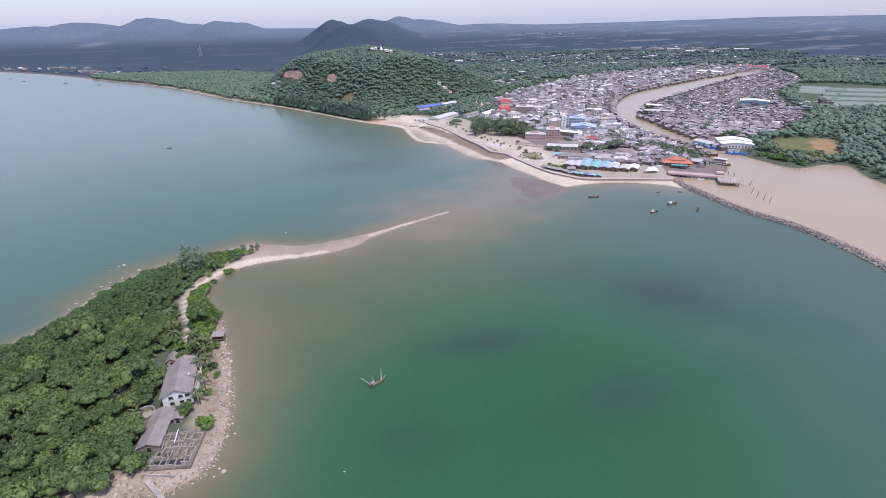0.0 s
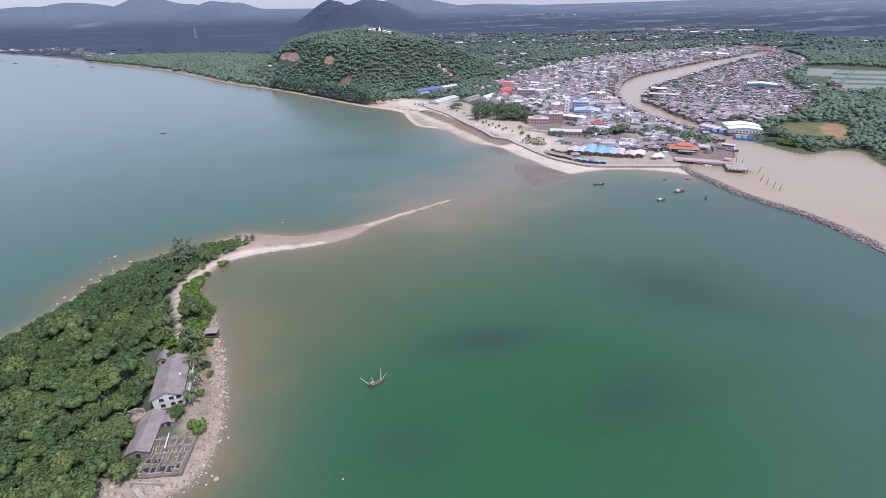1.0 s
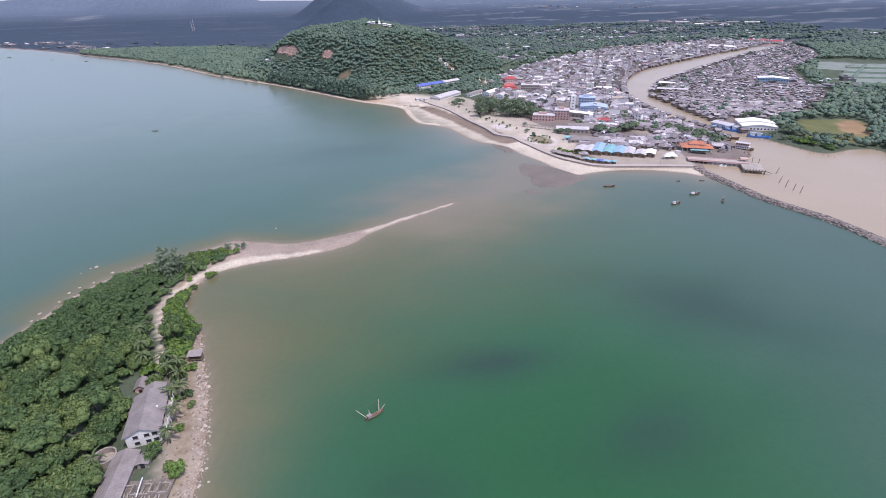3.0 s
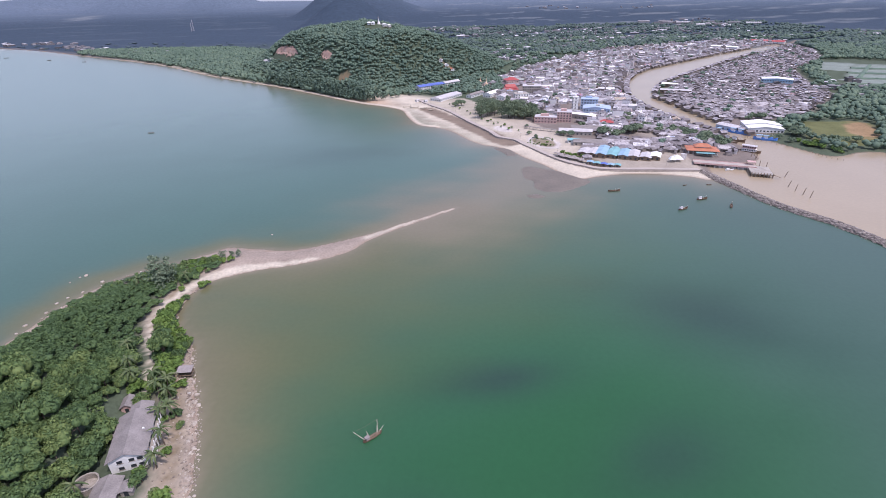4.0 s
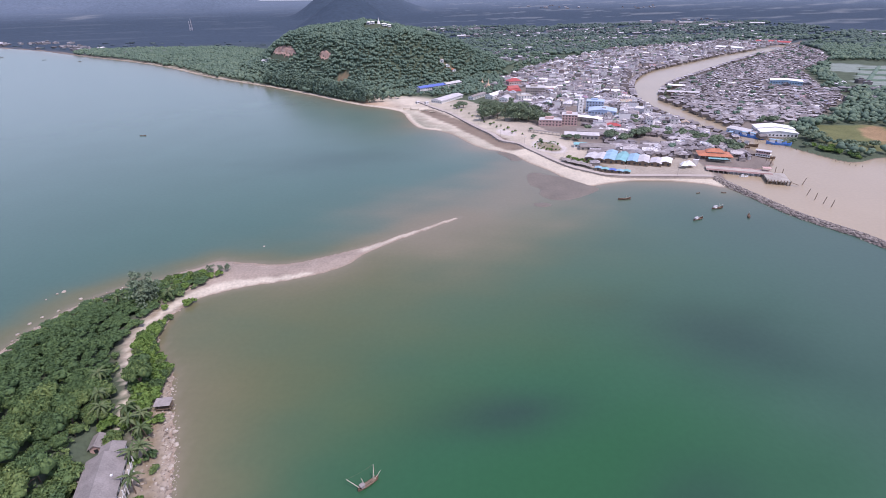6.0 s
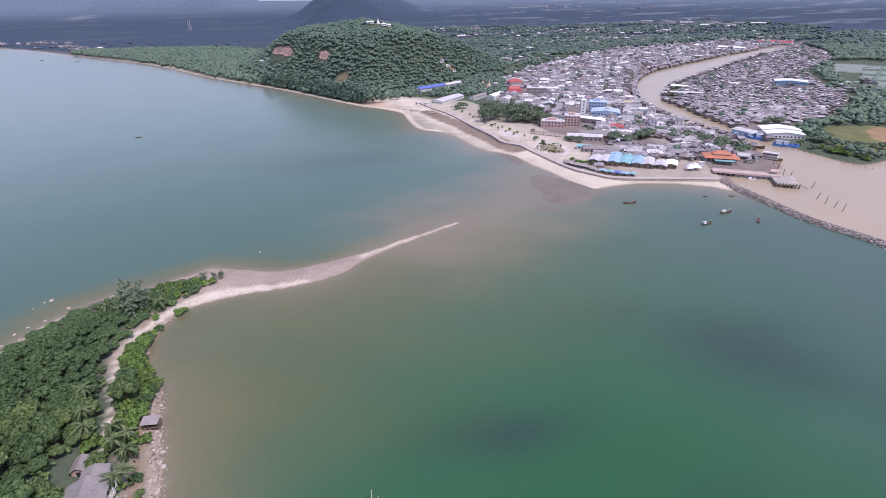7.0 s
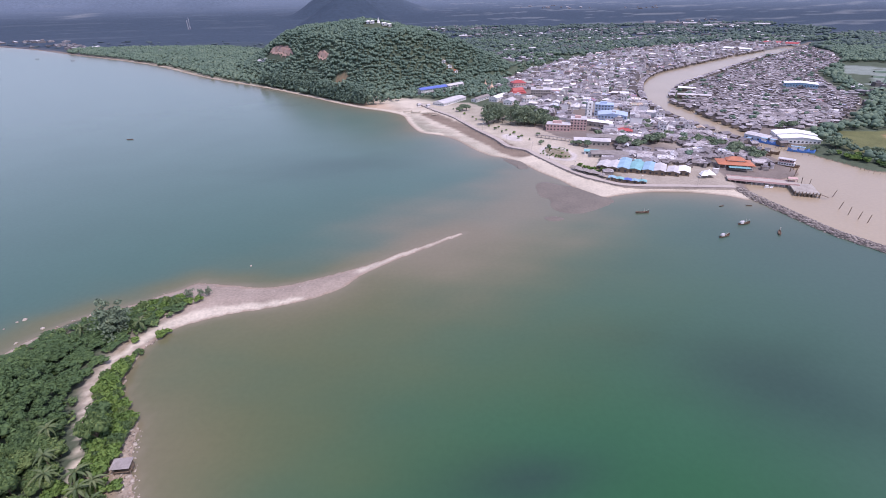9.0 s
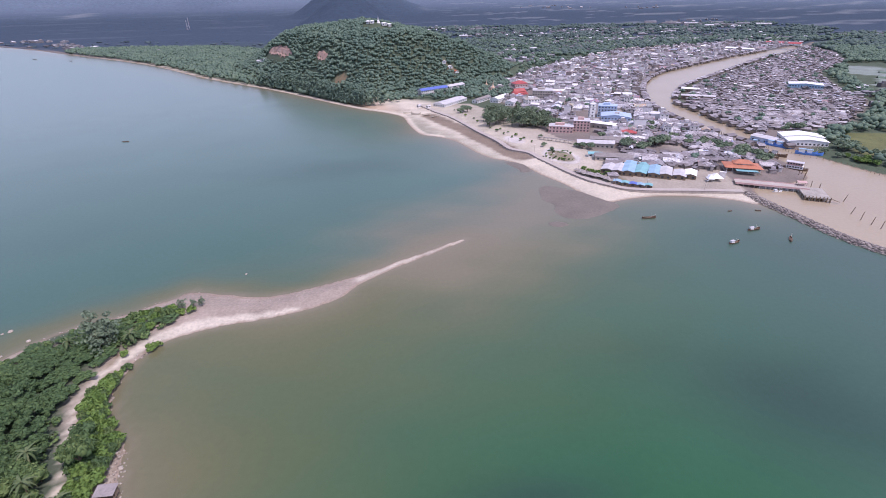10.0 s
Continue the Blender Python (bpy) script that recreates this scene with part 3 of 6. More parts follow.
# The pale layer is painted sky reflection, the dark one painted cloud shadow.
WATER = layered("sea_water", (0.050, 0.116, 0.092),
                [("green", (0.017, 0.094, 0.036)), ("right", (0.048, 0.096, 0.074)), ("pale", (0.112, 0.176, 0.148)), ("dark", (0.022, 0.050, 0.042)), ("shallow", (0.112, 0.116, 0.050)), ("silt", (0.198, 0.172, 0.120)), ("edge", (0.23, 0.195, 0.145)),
                  ("mud", (0.360, 0.292, 0.206))], 60.0, 2.2, 0.22, 0.05, 0.28, 0.08)
# The far layers put blue aerial haze into the land's colour.
GROUND = layered("land", (0.080, 0.104, 0.070),
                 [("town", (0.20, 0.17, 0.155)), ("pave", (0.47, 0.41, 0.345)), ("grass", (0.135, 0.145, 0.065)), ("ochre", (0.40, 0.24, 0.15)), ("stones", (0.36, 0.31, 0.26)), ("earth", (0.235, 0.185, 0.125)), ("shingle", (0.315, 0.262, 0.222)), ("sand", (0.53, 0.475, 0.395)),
                  ("beds", (0.21, 0.18, 0.125)), ("plaza", (0.50, 0.46, 0.44)), ("pond", (0.21, 0.25, 0.225)), ("damp", (0.22, 0.175, 0.14)), ("far", (0.040, 0.062, 0.092)), ("beyond_haze", (0.116, 0.153, 0.207)), ("open_land", (0.25, 0.27, 0.28)), ("wet", (0.28, 0.21, 0.16))], 18.0, 1.3, 0.9, 0.10, 0.15, 0.35)

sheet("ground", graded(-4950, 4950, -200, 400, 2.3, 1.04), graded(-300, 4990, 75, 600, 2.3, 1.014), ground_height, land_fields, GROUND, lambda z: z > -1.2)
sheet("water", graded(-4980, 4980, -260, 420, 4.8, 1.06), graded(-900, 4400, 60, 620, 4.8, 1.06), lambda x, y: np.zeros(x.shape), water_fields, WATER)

# bars of dark wet mud that the tide has left dry
MUD_BAR = material("wet_mud", (0.165, 0.142, 0.115), 0.5, size=14.0, fine=1.6, vary=0.3, bump=0.04, spec=0.35)
for k, outline in enumerate(MUDFLATS):
    rim = smooth_line(outline, 9, True)
    rim = rim + 0.55 * np.stack([wave(rim[:, 0], rim[:, 1], 7, 1), wave(rim[:, 0], rim[:, 1], 6, 5)], 1) + 0.3 * np.stack([wave(rim[:, 0], rim[:, 1], 2.9, 2), wave(rim[:, 0], rim[:, 1], 3.1, 4)], 1)
    mid, n = rim.mean(0), len(rim)
    V = np.vstack([np.column_stack([mid + f * (rim - mid), np.full(n, z) + (0.03 * wave(rim[:, 0], rim[:, 1], 5) if 0 < f < 1 else 0)]) for f, z in ((1.03, -0.15), (1.0, 0.02), (0.97, 0.07), (0.8, 0.13), (0.5, 0.16), (0.2, 0.16))])
    F = [(j * n + i, j * n + (i + 1) % n, (j + 1) * n + (i + 1) % n, (j + 1) * n + i) for j in range(5) for i in range(n)]
    bar = Shape().add([tuple(v) for v in V], F + [tuple(range(5 * n, 6 * n))])
    thing("mud_bar", Matrix(), "low bar of dark wet mud off the beach", "mud bar", "mud bars", "structure", bar.mesh("mud_bar", MUD_BAR, smooth=True))

# ---- trees ----
ICO = bmesh.new()
bmesh.ops.create_icosphere(ICO, subdivisions=1, radius=1.0)
ICO_V = np.array([v.co[:] for v in ICO.verts])
ICO_T = np.array([[v.index for v in f.verts] for f in ICO.faces])
ICO.free()
ICO2 = bmesh.new()
bmesh.ops.create_icosphere(ICO2, subdivisions=2, radius=1.0)
ICO2_V = np.array([v.co[:] for v in ICO2.verts])
ICO2_T = np.array([[v.index for v in f.verts] for f in ICO2.faces])
ICO2.free()


def leaf_cards(r, centres, sizes, count, card, up=0.25):
    """Small bent leaf clumps on the outside of the lumps of a crown."""
    k = r.integers(0, len(centres), count)
    d = r.normal(size=(count, 3))
    d[:, 2] = np.abs(d[:, 2]) * 0.9 + up - 0.25 * r.random(count)
    d /= np.linalg.norm(d, axis=1)[:, None]
    p = centres[k] + d * sizes[k][:, None] * (0.80 + 0.34 * r.random((count, 1)))
    n = d + 0.7 * r.normal(size=(count, 3))
    n /= np.linalg.norm(n, axis=1)[:, None]
    a = np.cross(n, r.normal(size=(count, 3)))
    a /= np.linalg.norm(a, axis=1)[:, None]
    b = np.cross(n, a)
    s = card * (0.55 + 0.9 * r.random((count, 1)))
    V = np.stack([p - a * s, p - b * s * 0.6 + n * s * 0.25, p + a * s, p + b * s * 0.6 + n * s * 0.25], 1).reshape(-1, 3)
    q = np.arange(count)[:, None] * 4
    return V, np.vstack([q + [[0, 1, 2]], q + [[0, 2, 3]]])


def crown_arrays(r, radius, height, lumps, cards, card, flat=0.75, fat=0.26):
    """A crown of uneven lumps with leaf clumps over them; its middle is at the origin."""
    ang, rad = 6.2832 * r.random(lumps), radius * np.sqrt(r.random(lumps)) * 0.72
    C = np.stack([rad * np.cos(ang), rad * np.sin(ang), height * (0.55 * (1 - (rad / radius) ** 2) + 0.3 * (r.random(lumps) - 0.5))], 1)
    S = radius * (fat + 0.22 * r.random(lumps))
    Vs, Ts, n = [], [], 0
    for c, s in zip(C, S):
        v = ICO_V * (s * 0.86) * (0.8 + 0.4 * r.random((len(ICO_V), 1)))
        v[:, 2] *= flat
        Vs.append(v + c)
        Ts.append(ICO_T + n)
        n += len(v)
    if cards:
        v, t = leaf_cards(r, C, S, cards, card)
        Vs.append(v)
        Ts.append(t + n)
    return np.vstack(Vs), np.vstack(Ts)


def scatter(xs, ys, gap, jitter=0.42, seed=3):
    """Points on a loose, shaken grid."""
    r = np.random.default_rng(seed)
    gx, gy = np.meshgrid(np.arange(*xs, gap), np.arange(*ys, gap * 0.92))
    gx = gx + (np.arange(gx.shape[0]) % 2)[:, None] * gap / 2
    return gx.ravel() + gap * jitter * (2 * r.random(gx.size) - 1), gy.ravel() + gap * jitter * (2 * r.random(gx.size) - 1)


def spread(variants, x, y, z, scale, r, tall=1.0):
    """Many turned and scaled copies of a few crowns, joined into one pair of arrays."""
    Vs, Ts, n = [], [], 0
    for i in range(len(x)):
        V, T = variants[r.integers(len(variants))]
        a = 6.2832 * r.random()
        c, s = math.cos(a) * scale[i], math.sin(a) * scale[i]
        W = np.empty_like(V)
        W[:, 0], W[:, 1], W[:, 2] = c * V[:, 0] - s * V[:, 1] + x[i], s * V[:, 0] + c * V[:, 1] + y[i], V[:, 2] * scale[i] * (0.85 + 0.3 * r.random()) * (tall if np.isscalar(tall) else tall[i]) + z[i]
        Vs.append(W)
        Ts.append(T + n)
        n += len(V)
    return np.vstack(Vs), np.vstack(Ts)


def tree_kind(seed, radius, height, trunk, mat, cards=430, card=0.62, lumps=13):
    """One broad-leaved tree: tapered trunk with limbs, and a crown of leaf clumps. Returns its two meshes."""
    r = np.random.default_rng(seed)
    V, T = crown_arrays(r, radius, height, lumps, cards, card)
    V[:, 2] += trunk
    s = Shape()
    s.tube([(0, 0, -0.8), (0.1, 0, trunk * 0.5), (0.05, 0.1, trunk), (0, 0, trunk + height * 0.4)], [0.32, 0.25, 0.19, 0.08], 6)
    for k in range(4):
        a = 1.57 * k + r.random()
        s.tube([(0, 0, trunk * 0.75), (0.35 * radius * math.cos(a), 0.35 * radius * math.sin(a), trunk + 0.2 * height),
                (0.62 * radius * math.cos(a), 0.62 * radius * math.sin(a), trunk + 0.35 * height)], [0.15, 0.10, 0.04], 5)
    return s.mesh("trunk", BARK), tri_mesh("crown", V, T, mat)


def plant(name, kinds, k, m, label, category="tree", group=""):
    top = thing(name, m, label, category, group)
    part("trunk", kinds[k][0], top)
    part("crown", kinds[k][1], top)
    return top


# the island's wood: the trees that the camera passes nearest are things, the rest one mass
ISLAND_KINDS = [tree_kind(20 + i, 3.6 + 0.3 * i, 3.6 + 0.2 * (i % 4), 4.0, LEAF, 780, 0.40, 16) for i in range(8)]
YARD = [(-111.5, 150.5, 7.0, 8.0), (-106.5, 119, 4.8, 5), (-96, 136, 13, 17), (-97, 113, 7.5, 13), (-85, 105, 9.5, 20)]     # clearings round the buildings: x, y, half width, half length


def island_wood():
    x, y = scatter((-226, -70), (62, 282), 4.5, seed=11)
    d = island_depth(x, y)
    ok = (d > 6.5) & (line_distance(TRACK, x, y) > np.where(x > -130, 4.2, 3.6))
    for cx, cy, w, l in YARD:
        ok &= ~((np.abs(x - cx) < w) & (np.abs(y - cy) < l))
    east = depth_in(EAST_STRIP, x, y) > 0
    ok &= ~east
    ok &= ~((y > 236) & (x > -122)) & ~((y > 262))
    return x[ok], y[ok]


EAST_STRIP = np.array([(-104, 60), (-60, 60), (-60, 262), (-112, 262), (-126, 240), (-131, 228), (-129, 212), (-122, 195), (-112, 180), (-108, 162), (-104, 150), (-82, 140), (-82, 118), (-88, 98), (-98, 92)])
ix, iy = island_wood()
iz = ground_height(ix, iy)
order = np.argsort(np.hypot(ix + 5, iy - 60))
tall_here = (1 - 0.5 * step(190, 245, iy)) * (0.5 + 0.5 * np.maximum(step(5, 32, island_depth(ix, iy)), step(-135, -115, ix)))
LABELS = ["dense broad-leaved tree in the wood on the island", "broad green tree crown on the island's wooded slope", "leafy tree crowded among others on the island"]
tr = np.random.default_rng(5)
for i in order[:280]:
    s, low_ground = 0.58 + 0.5 * tr.random() ** 1.3, float(tall_here[i])
    plant("broadleaf_tree", ISLAND_KINDS, int(tr.integers(8)), pose(ix[i], iy[i], iz[i] - 0.9, 0, 0, 360 * tr.random()) @ Matrix.Diagonal((s, s, s * (0.95 + 0.6 * tr.random()) * low_ground, 1)),
          LABELS[i % 3], "tree", "trees of the island wood")
rest = order[280:]
ar = np.random.default_rng(9)
V, T = spread([crown_arrays(np.random.default_rng(60 + i), 3.9, 3.8, 11, 300, 0.52) for i in range(6)], ix[rest], iy[rest], iz[rest] + 3.2 * tall_here[rest], 0.62 + 0.5 * ar.random(len(rest)) ** 1.3, ar, tall_here[rest])
thing("island_woods", Matrix(), "dense green broad-leaved wood covering the island's slope", "woods", kind="stuff", data=tri_mesh("island_woods", V, T, LEAF))
# undergrowth that closes the floor of the wood
x, y = scatter((-226, -84), (62, 262), 4.6, seed=31)
d = island_depth(x, y)
ok = (d > 5) & (line_distance(TRACK, x, y) > 2.8) & (depth_in(EAST_STRIP, x, y) < 0) & ((y < 240) | (x < -122))
for cx, cy, w, l in YARD:
    ok &= ~((np.abs(x - cx) < w - 2) & (np.abs(y - cy) < l - 2))
x, y = x[ok], y[ok]
V, T = spread([crown_arrays(np.random.default_rng(80 + i), 2.0, 1.6, 4, 16, 0.6) for i in range(4)], x, y, ground_height(x, y) + 0.6, 0.8 + 0.5 * ar.random(len(x)), ar)
thing("undergrowth", Matrix(), "dark green undergrowth beneath the island's trees", "undergrowth", kind="stuff", data=tri_mesh("undergrowth", V, T, LEAF))


# woods of the mainland, clear of the two towns


def woods(name, label, xs, ys, gap, keep, variants, mat, lift, size, seed):
    x, y = scatter(xs, ys, gap, seed=seed)
    ok = keep(x, y)
    x, y = x[ok], y[ok]
    r = np.random.default_rng(seed + 1)
    V, T = spread(variants, x, y, ground_height(x, y) + lift, size * (0.62 + 0.8 * r.random(len(x)) ** 1.7), r)
    return thing(name, Matrix(), label, "woods", kind="stuff", data=tri_mesh(name, V, T, mat))


HILL_CROWNS = [crown_arrays(np.random.default_rng(100 + i), 4.4, 3.2, 4, 14, 0.8, 0.95, 0.43) for i in range(8)]
LOW_CROWNS = [crown_arrays(np.random.default_rng(110 + i), 4.4, 3.2, 3, 0, 0.8, 0.9, 0.45) for i in range(8)]
FAR_CROWNS = [crown_arrays(np.random.default_rng(120 + i), 10.0, 1.2, 1, 0, 2.2, 0.2) for i in range(6)]


SPINE = np.array(HILL_SPINE)


def off_cuts(x, y):
    ok = np.ones(x.shape, bool)
    for c in CUTS:
        ok &= oval(x, y, *c) > 1
    return ok


woods("hill_woods", "thick green forest over the coastal hill", (-620, 190), (700, 1160), 4.05,
      lambda x, y: (land_depth(x, y) > 4) & (hill_height(x, y) > 5) & (y < 25 + np.interp(x, SPINE[:, 0], SPINE[:, 1])) & off_cuts(x, y) & ~((x > -52) & (x < 60) & (y < 800)), HILL_CROWNS, LEAF_HILL, 2.0, 0.86, 41)
woods("coastal_woods", "green woods and coconut groves behind the long beach", (-1000, -60), (740, 1560), 8.0,
      lambda x, y: (land_depth(x, y) > 4.5) & (land_depth(x, y) < 300) & ((hill_height(x, y) <= 5) | (y > 25 + np.interp(x, SPINE[:, 0], SPINE[:, 1]))) & ((x < -60) & (y > 735)), LOW_CROWNS, LEAF_LOW, 3.0, 1.2, 43)
woods("far_woods", "distant plain of dark woods, coloured with blue haze", (-2400, 2300), (1150, 2500), 18.0,
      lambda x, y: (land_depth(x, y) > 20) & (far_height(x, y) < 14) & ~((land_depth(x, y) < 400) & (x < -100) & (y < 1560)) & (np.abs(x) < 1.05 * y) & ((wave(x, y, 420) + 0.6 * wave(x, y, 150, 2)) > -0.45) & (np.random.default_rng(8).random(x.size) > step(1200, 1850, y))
      & ~((x > 250) & (y < 1480 + 0.2 * x) & (x < 1000)), FAR_CROWNS, LEAF_FAR_HAZED, 0.4, 2.2, 45)
woods("plain_woods", "green woods and orchards behind the town", (60, 1400), (880, 1700), 13.0,
      lambda x, y: (land_depth(x, y) > 15) & (depth_in(NORTH_TOWN, x, y) < -8) & (depth_in(SOUTH_TOWN, x, y) < -8) & (hill_height(x, y) < 5) & ((y > 1380 - 0.2 * x) | (x < 420)) & (x < 0.93 * y + 40) & (wave(x, y, 130, 6) > -0.25), LOW_CROWNS, LEAF_LOW, 2.0, 1.3, 49)
woods("mangrove", "dense dark green mangrove by the river mouth", (330, 1400), (330, 1500), 7.6,
      lambda x, y: (depth_in(SOUTH_LAND, x, y) > 5) & (depth_in(SOUTH_TOWN, x, y) < -6) & (x < 0.91 * y + 40) & (y < 1330) & (depth_in(FIELD, x, y) < -2) & (depth_in(POND_AREA, x, y) < 0)
      & ((x > 346) | (y > 570)) & (depth_in(SOUTH_LAND, x, y) > np.where(y < 520, 3, 5)) & ((depth_in(SOUTH_TOWN, x, y) < -14) | (wave(x, y, 40, 4) > 0.0)), LOW_CROWNS, LEAF_LOW, 3.0, 1.2, 47)

BELT_CROWNS = []
for i in range(5):
    br0 = np.random.default_rng(170 + i)
    hs = np.arange(7) / 7
    BELT_CROWNS.append(leaf_cards(br0, np.stack([0.9 * br0.normal(size=7), 0.9 * br0.normal(size=7), 2 + 10 * hs], 1), 2.6 * (1 - 0.6 * hs), 130, 1.1, 0.1))
woods("casuarina_belt", "tall dark feathery casuarinas along the shore below the hill", (-300, -70), (720, 900), 5.2,
      lambda x, y: (land_depth(x, y) > 6) & (land_depth(x, y) < 26 + 14 * wave(x, y, 60)) & (x < -75), BELT_CROWNS, LEAF_HILL, 0.5, 1.15, 57)

# Orchard green shifted to blue: haze of the distance put into the colour.
LEAF_MID_HAZED = material("hazed_orchard_leaves", (0.08, 0.12, 0.11), 0.85, size=80.0, fine=9.0, island=0.2, tints=[(0.066, 0.100, 0.096), (0.084, 0.124, 0.112), (0.104, 0.148, 0.126)])
SMALL_CROWNS = [crown_arrays(np.random.default_rng(180 + i), 5.5, 3.6, 2, 0, 0.8, 0.8, 0.5) for i in range(6)]
woods("orchard_trees", "green orchards and gardens round the far houses, coloured with blue haze", (-120, 1350), (1250, 2350), 16.5,
      lambda x, y: (land_depth(x, y) > 15) & (depth_in(NORTH_TOWN, x, y) < -8) & (depth_in(SOUTH_TOWN, x, y) < -8) & (hill_height(x, y) < 5) & (x < 0.93 * y) & (wave(x, 0.6 * y, 210, 7) + 0.6 * wave(x, y, 85, 3) > -0.15), SMALL_CROWNS, LEAF_MID_HAZED, 2.0, 1.5, 59)

# ---- the town ----
def hut_shape(s, w, l, h, rise, m, kind):
    """Adds a simple building to a shape: walls in slot 0, roof in slot 1."""
    if kind == "flat":
        s.box(-w / 2, -l / 2, 0, w / 2, l / 2, h, m)
        s.box(-w / 2 - 0.15, -l / 2 - 0.15, h, w / 2 + 0.15, l / 2 + 0.15, h + 0.25, m, 1)
        s.box(-w / 5, -l / 4, h + 0.25, w / 4, l / 8, h + 2.2, m)
    elif kind == "hip":
        s.box(-w / 2, -l / 2, 0, w / 2, l / 2, h, m)
        s.hip(w, l, h, rise, m=m, slot=1)
    else:
        s.gable_wall(w, l, 0, h, rise, m)
        s.gable(w, l, h, rise, m=m, slot=1)
    return s


KEEP_CLEAR = [(165, 434, 40, 22), (228, 444, 20, 24), (325, 525, 38, 40), (100, 775, 34, 34), (180, 640, 34, 30), (147, 585, 26, 22), (140, 500, 20, 18), (215, 418, 45, 12), (195, 505, 26, 20)]
tw = np.random.default_rng(21)


def town_points(poly, gap, seed):
    r = np.random.default_rng(seed)
    turn = -0.35
    c, s = math.cos(turn), math.sin(turn)
    u, v = np.meshgrid(np.arange(-400, 1700, gap), np.arange(200, 1900, gap * 1.15))
    u, v = u.ravel() + gap * 0.16 * r.normal(size=u.size), v.ravel() + gap * 0.16 * r.normal(size=v.size)
    x, y = c * u - s * v, s * u + c * v
    ok = depth_in(poly, x, y) > 3
    ok &= (np.floor(u / gap) % (6 if poly is NORTH_TOWN else 11) != 0) | (r.random(u.size) < 0.3)
    for cx, cy, w, l in KEEP_CLEAR:
        ok &= ~((np.abs(x - cx) < w) & (np.abs(y - cy) < l))
    ok &= r.random(u.size) < 0.93
    return x[ok], y[ok]


HOUSE_KINDS = []
for i in range(14):
    w, l = 5.5 + 3.5 * tw.random(), 8.0 + 7.5 * tw.random()
    kind = ("gable", "gable", "flat", "hip", "gable", "flat", "gable")[i % 7]
    storeys = (1, 1, 2, 1, 1, 3, 2)[i % 7]
    HOUSE_KINDS.append((w, l, 2.9 * storeys + 0.3, 1.3 + 0.8 * tw.random(), kind, storeys))


LOW_KINDS = [i for i, k in enumerate(HOUSE_KINDS) if k[5] == 1]


def house_meshes(w, l, h, rise, kind, storeys, wall_mat, roof_mat):
    s = hut_shape(Shape(), w, l, h, rise, None, kind)
    walls, roof = Shape(), Shape()
    for f, slot in zip(s.f, s.m):
        (roof if slot else walls).add([s.v[i] for i in f], [tuple(range(len(f)))])
    win = Shape().box(-0.55, -0.06, 0, 0.55, 0.05, 1.25)
    return walls.mesh("wall", wall_mat), roof.mesh("roof", roof_mat), win.mesh("window", DARK)


NEAR_MESHES = [house_meshes(*k, TOWN_WALL, TOWN_TILE if i % 7 == 6 else TOWN_ROOF) for i, k in enumerate(HOUSE_KINDS)]
VILLAGE_MESHES = [house_meshes(*k, VILLAGE_WALL, VILLAGE_ROOF) for k in HOUSE_KINDS]
HOUSE_LABELS = {"gable": "small house with a weathered grey metal gable roof", "flat": "concrete shophouse with a flat roof and dark windows", "hip": "low house with a faded hipped roof"}


def house(k, m, meshes):
    w, l, h, rise, kind, storeys = HOUSE_KINDS[k]
    top = thing("house", m, HOUSE_LABELS[kind], "house", "houses of the fishing town")
    part("wall", meshes[k][0], top)
    part("roof", meshes[k][1], top)
    for s in range(storeys):
        for u in (-0.25, 0.25):
            part("window", meshes[k][2], top, m=pose(u * w, -l / 2, 1.0 + 2.9 * s))
    return top


def town(poly, gap, seed, name, label, wall_mat, roof_mat, things, start, mixed):
    x, y = town_points(poly, gap, seed)
    z = ground_height(x, y)
    r = np.random.default_rng(seed + 5)
    order = np.argsort(np.hypot(x - start[0], y - start[1]))
    s = Shape()
    for j, i in enumerate(order):
        low_only = poly is SOUTH_TOWN or y[i] < 545 or r.random() < 0.45
        k = int(r.choice(LOW_KINDS if low_only else len(HOUSE_KINDS)))
        w, l, h, rise, kind, storeys = HOUSE_KINDS[k]
        size = gap / 8.6 * (0.75 + 0.5 * r.random())
        m = pose(x[i], y[i], z[i] - 0.3, 0, 0, -20 + 90 * int(r.integers(2)) + 7 * r.normal()) @ Matrix.Diagonal((size, size * (1.25 if poly is SOUTH_TOWN else 1.0), (0.68 if poly is SOUTH_TOWN else 0.9) + 0.2 * r.random(), 1))
        if j < things:
            house(k, m, VILLAGE_MESHES if poly is SOUTH_TOWN or (y[i] < 548 and r.random() < 0.75) else NEAR_MESHES)
        else:
            if poly is SOUTH_TOWN:
                h, rise = 2.4, rise * 0.8
            first = len(s.m)
            hut_shape(s, w, l, h, rise, m, kind)
            if r.random() < mixed:
                s.m[first:] = [2 * a for a in s.m[first:]]
    thing(name, Matrix(), label, "town", kind="stuff", data=s.mesh(name, wall_mat, roof_mat, TILE_MASS))


town(NORTH_TOWN, 8.6, 51, "town_houses", "crowded fishing town of grey metal roofs and pale walls", TOWN_WALL, TOWN_ROOF, 230, (170, 400), 0.24)
town(SOUTH_TOWN, 7.4, 53, "village_houses", "tight stilt village of rusty grey roofs by the river", VILLAGE_WALL, VILLAGE_ROOF, 150, (300, 480), 0.06)

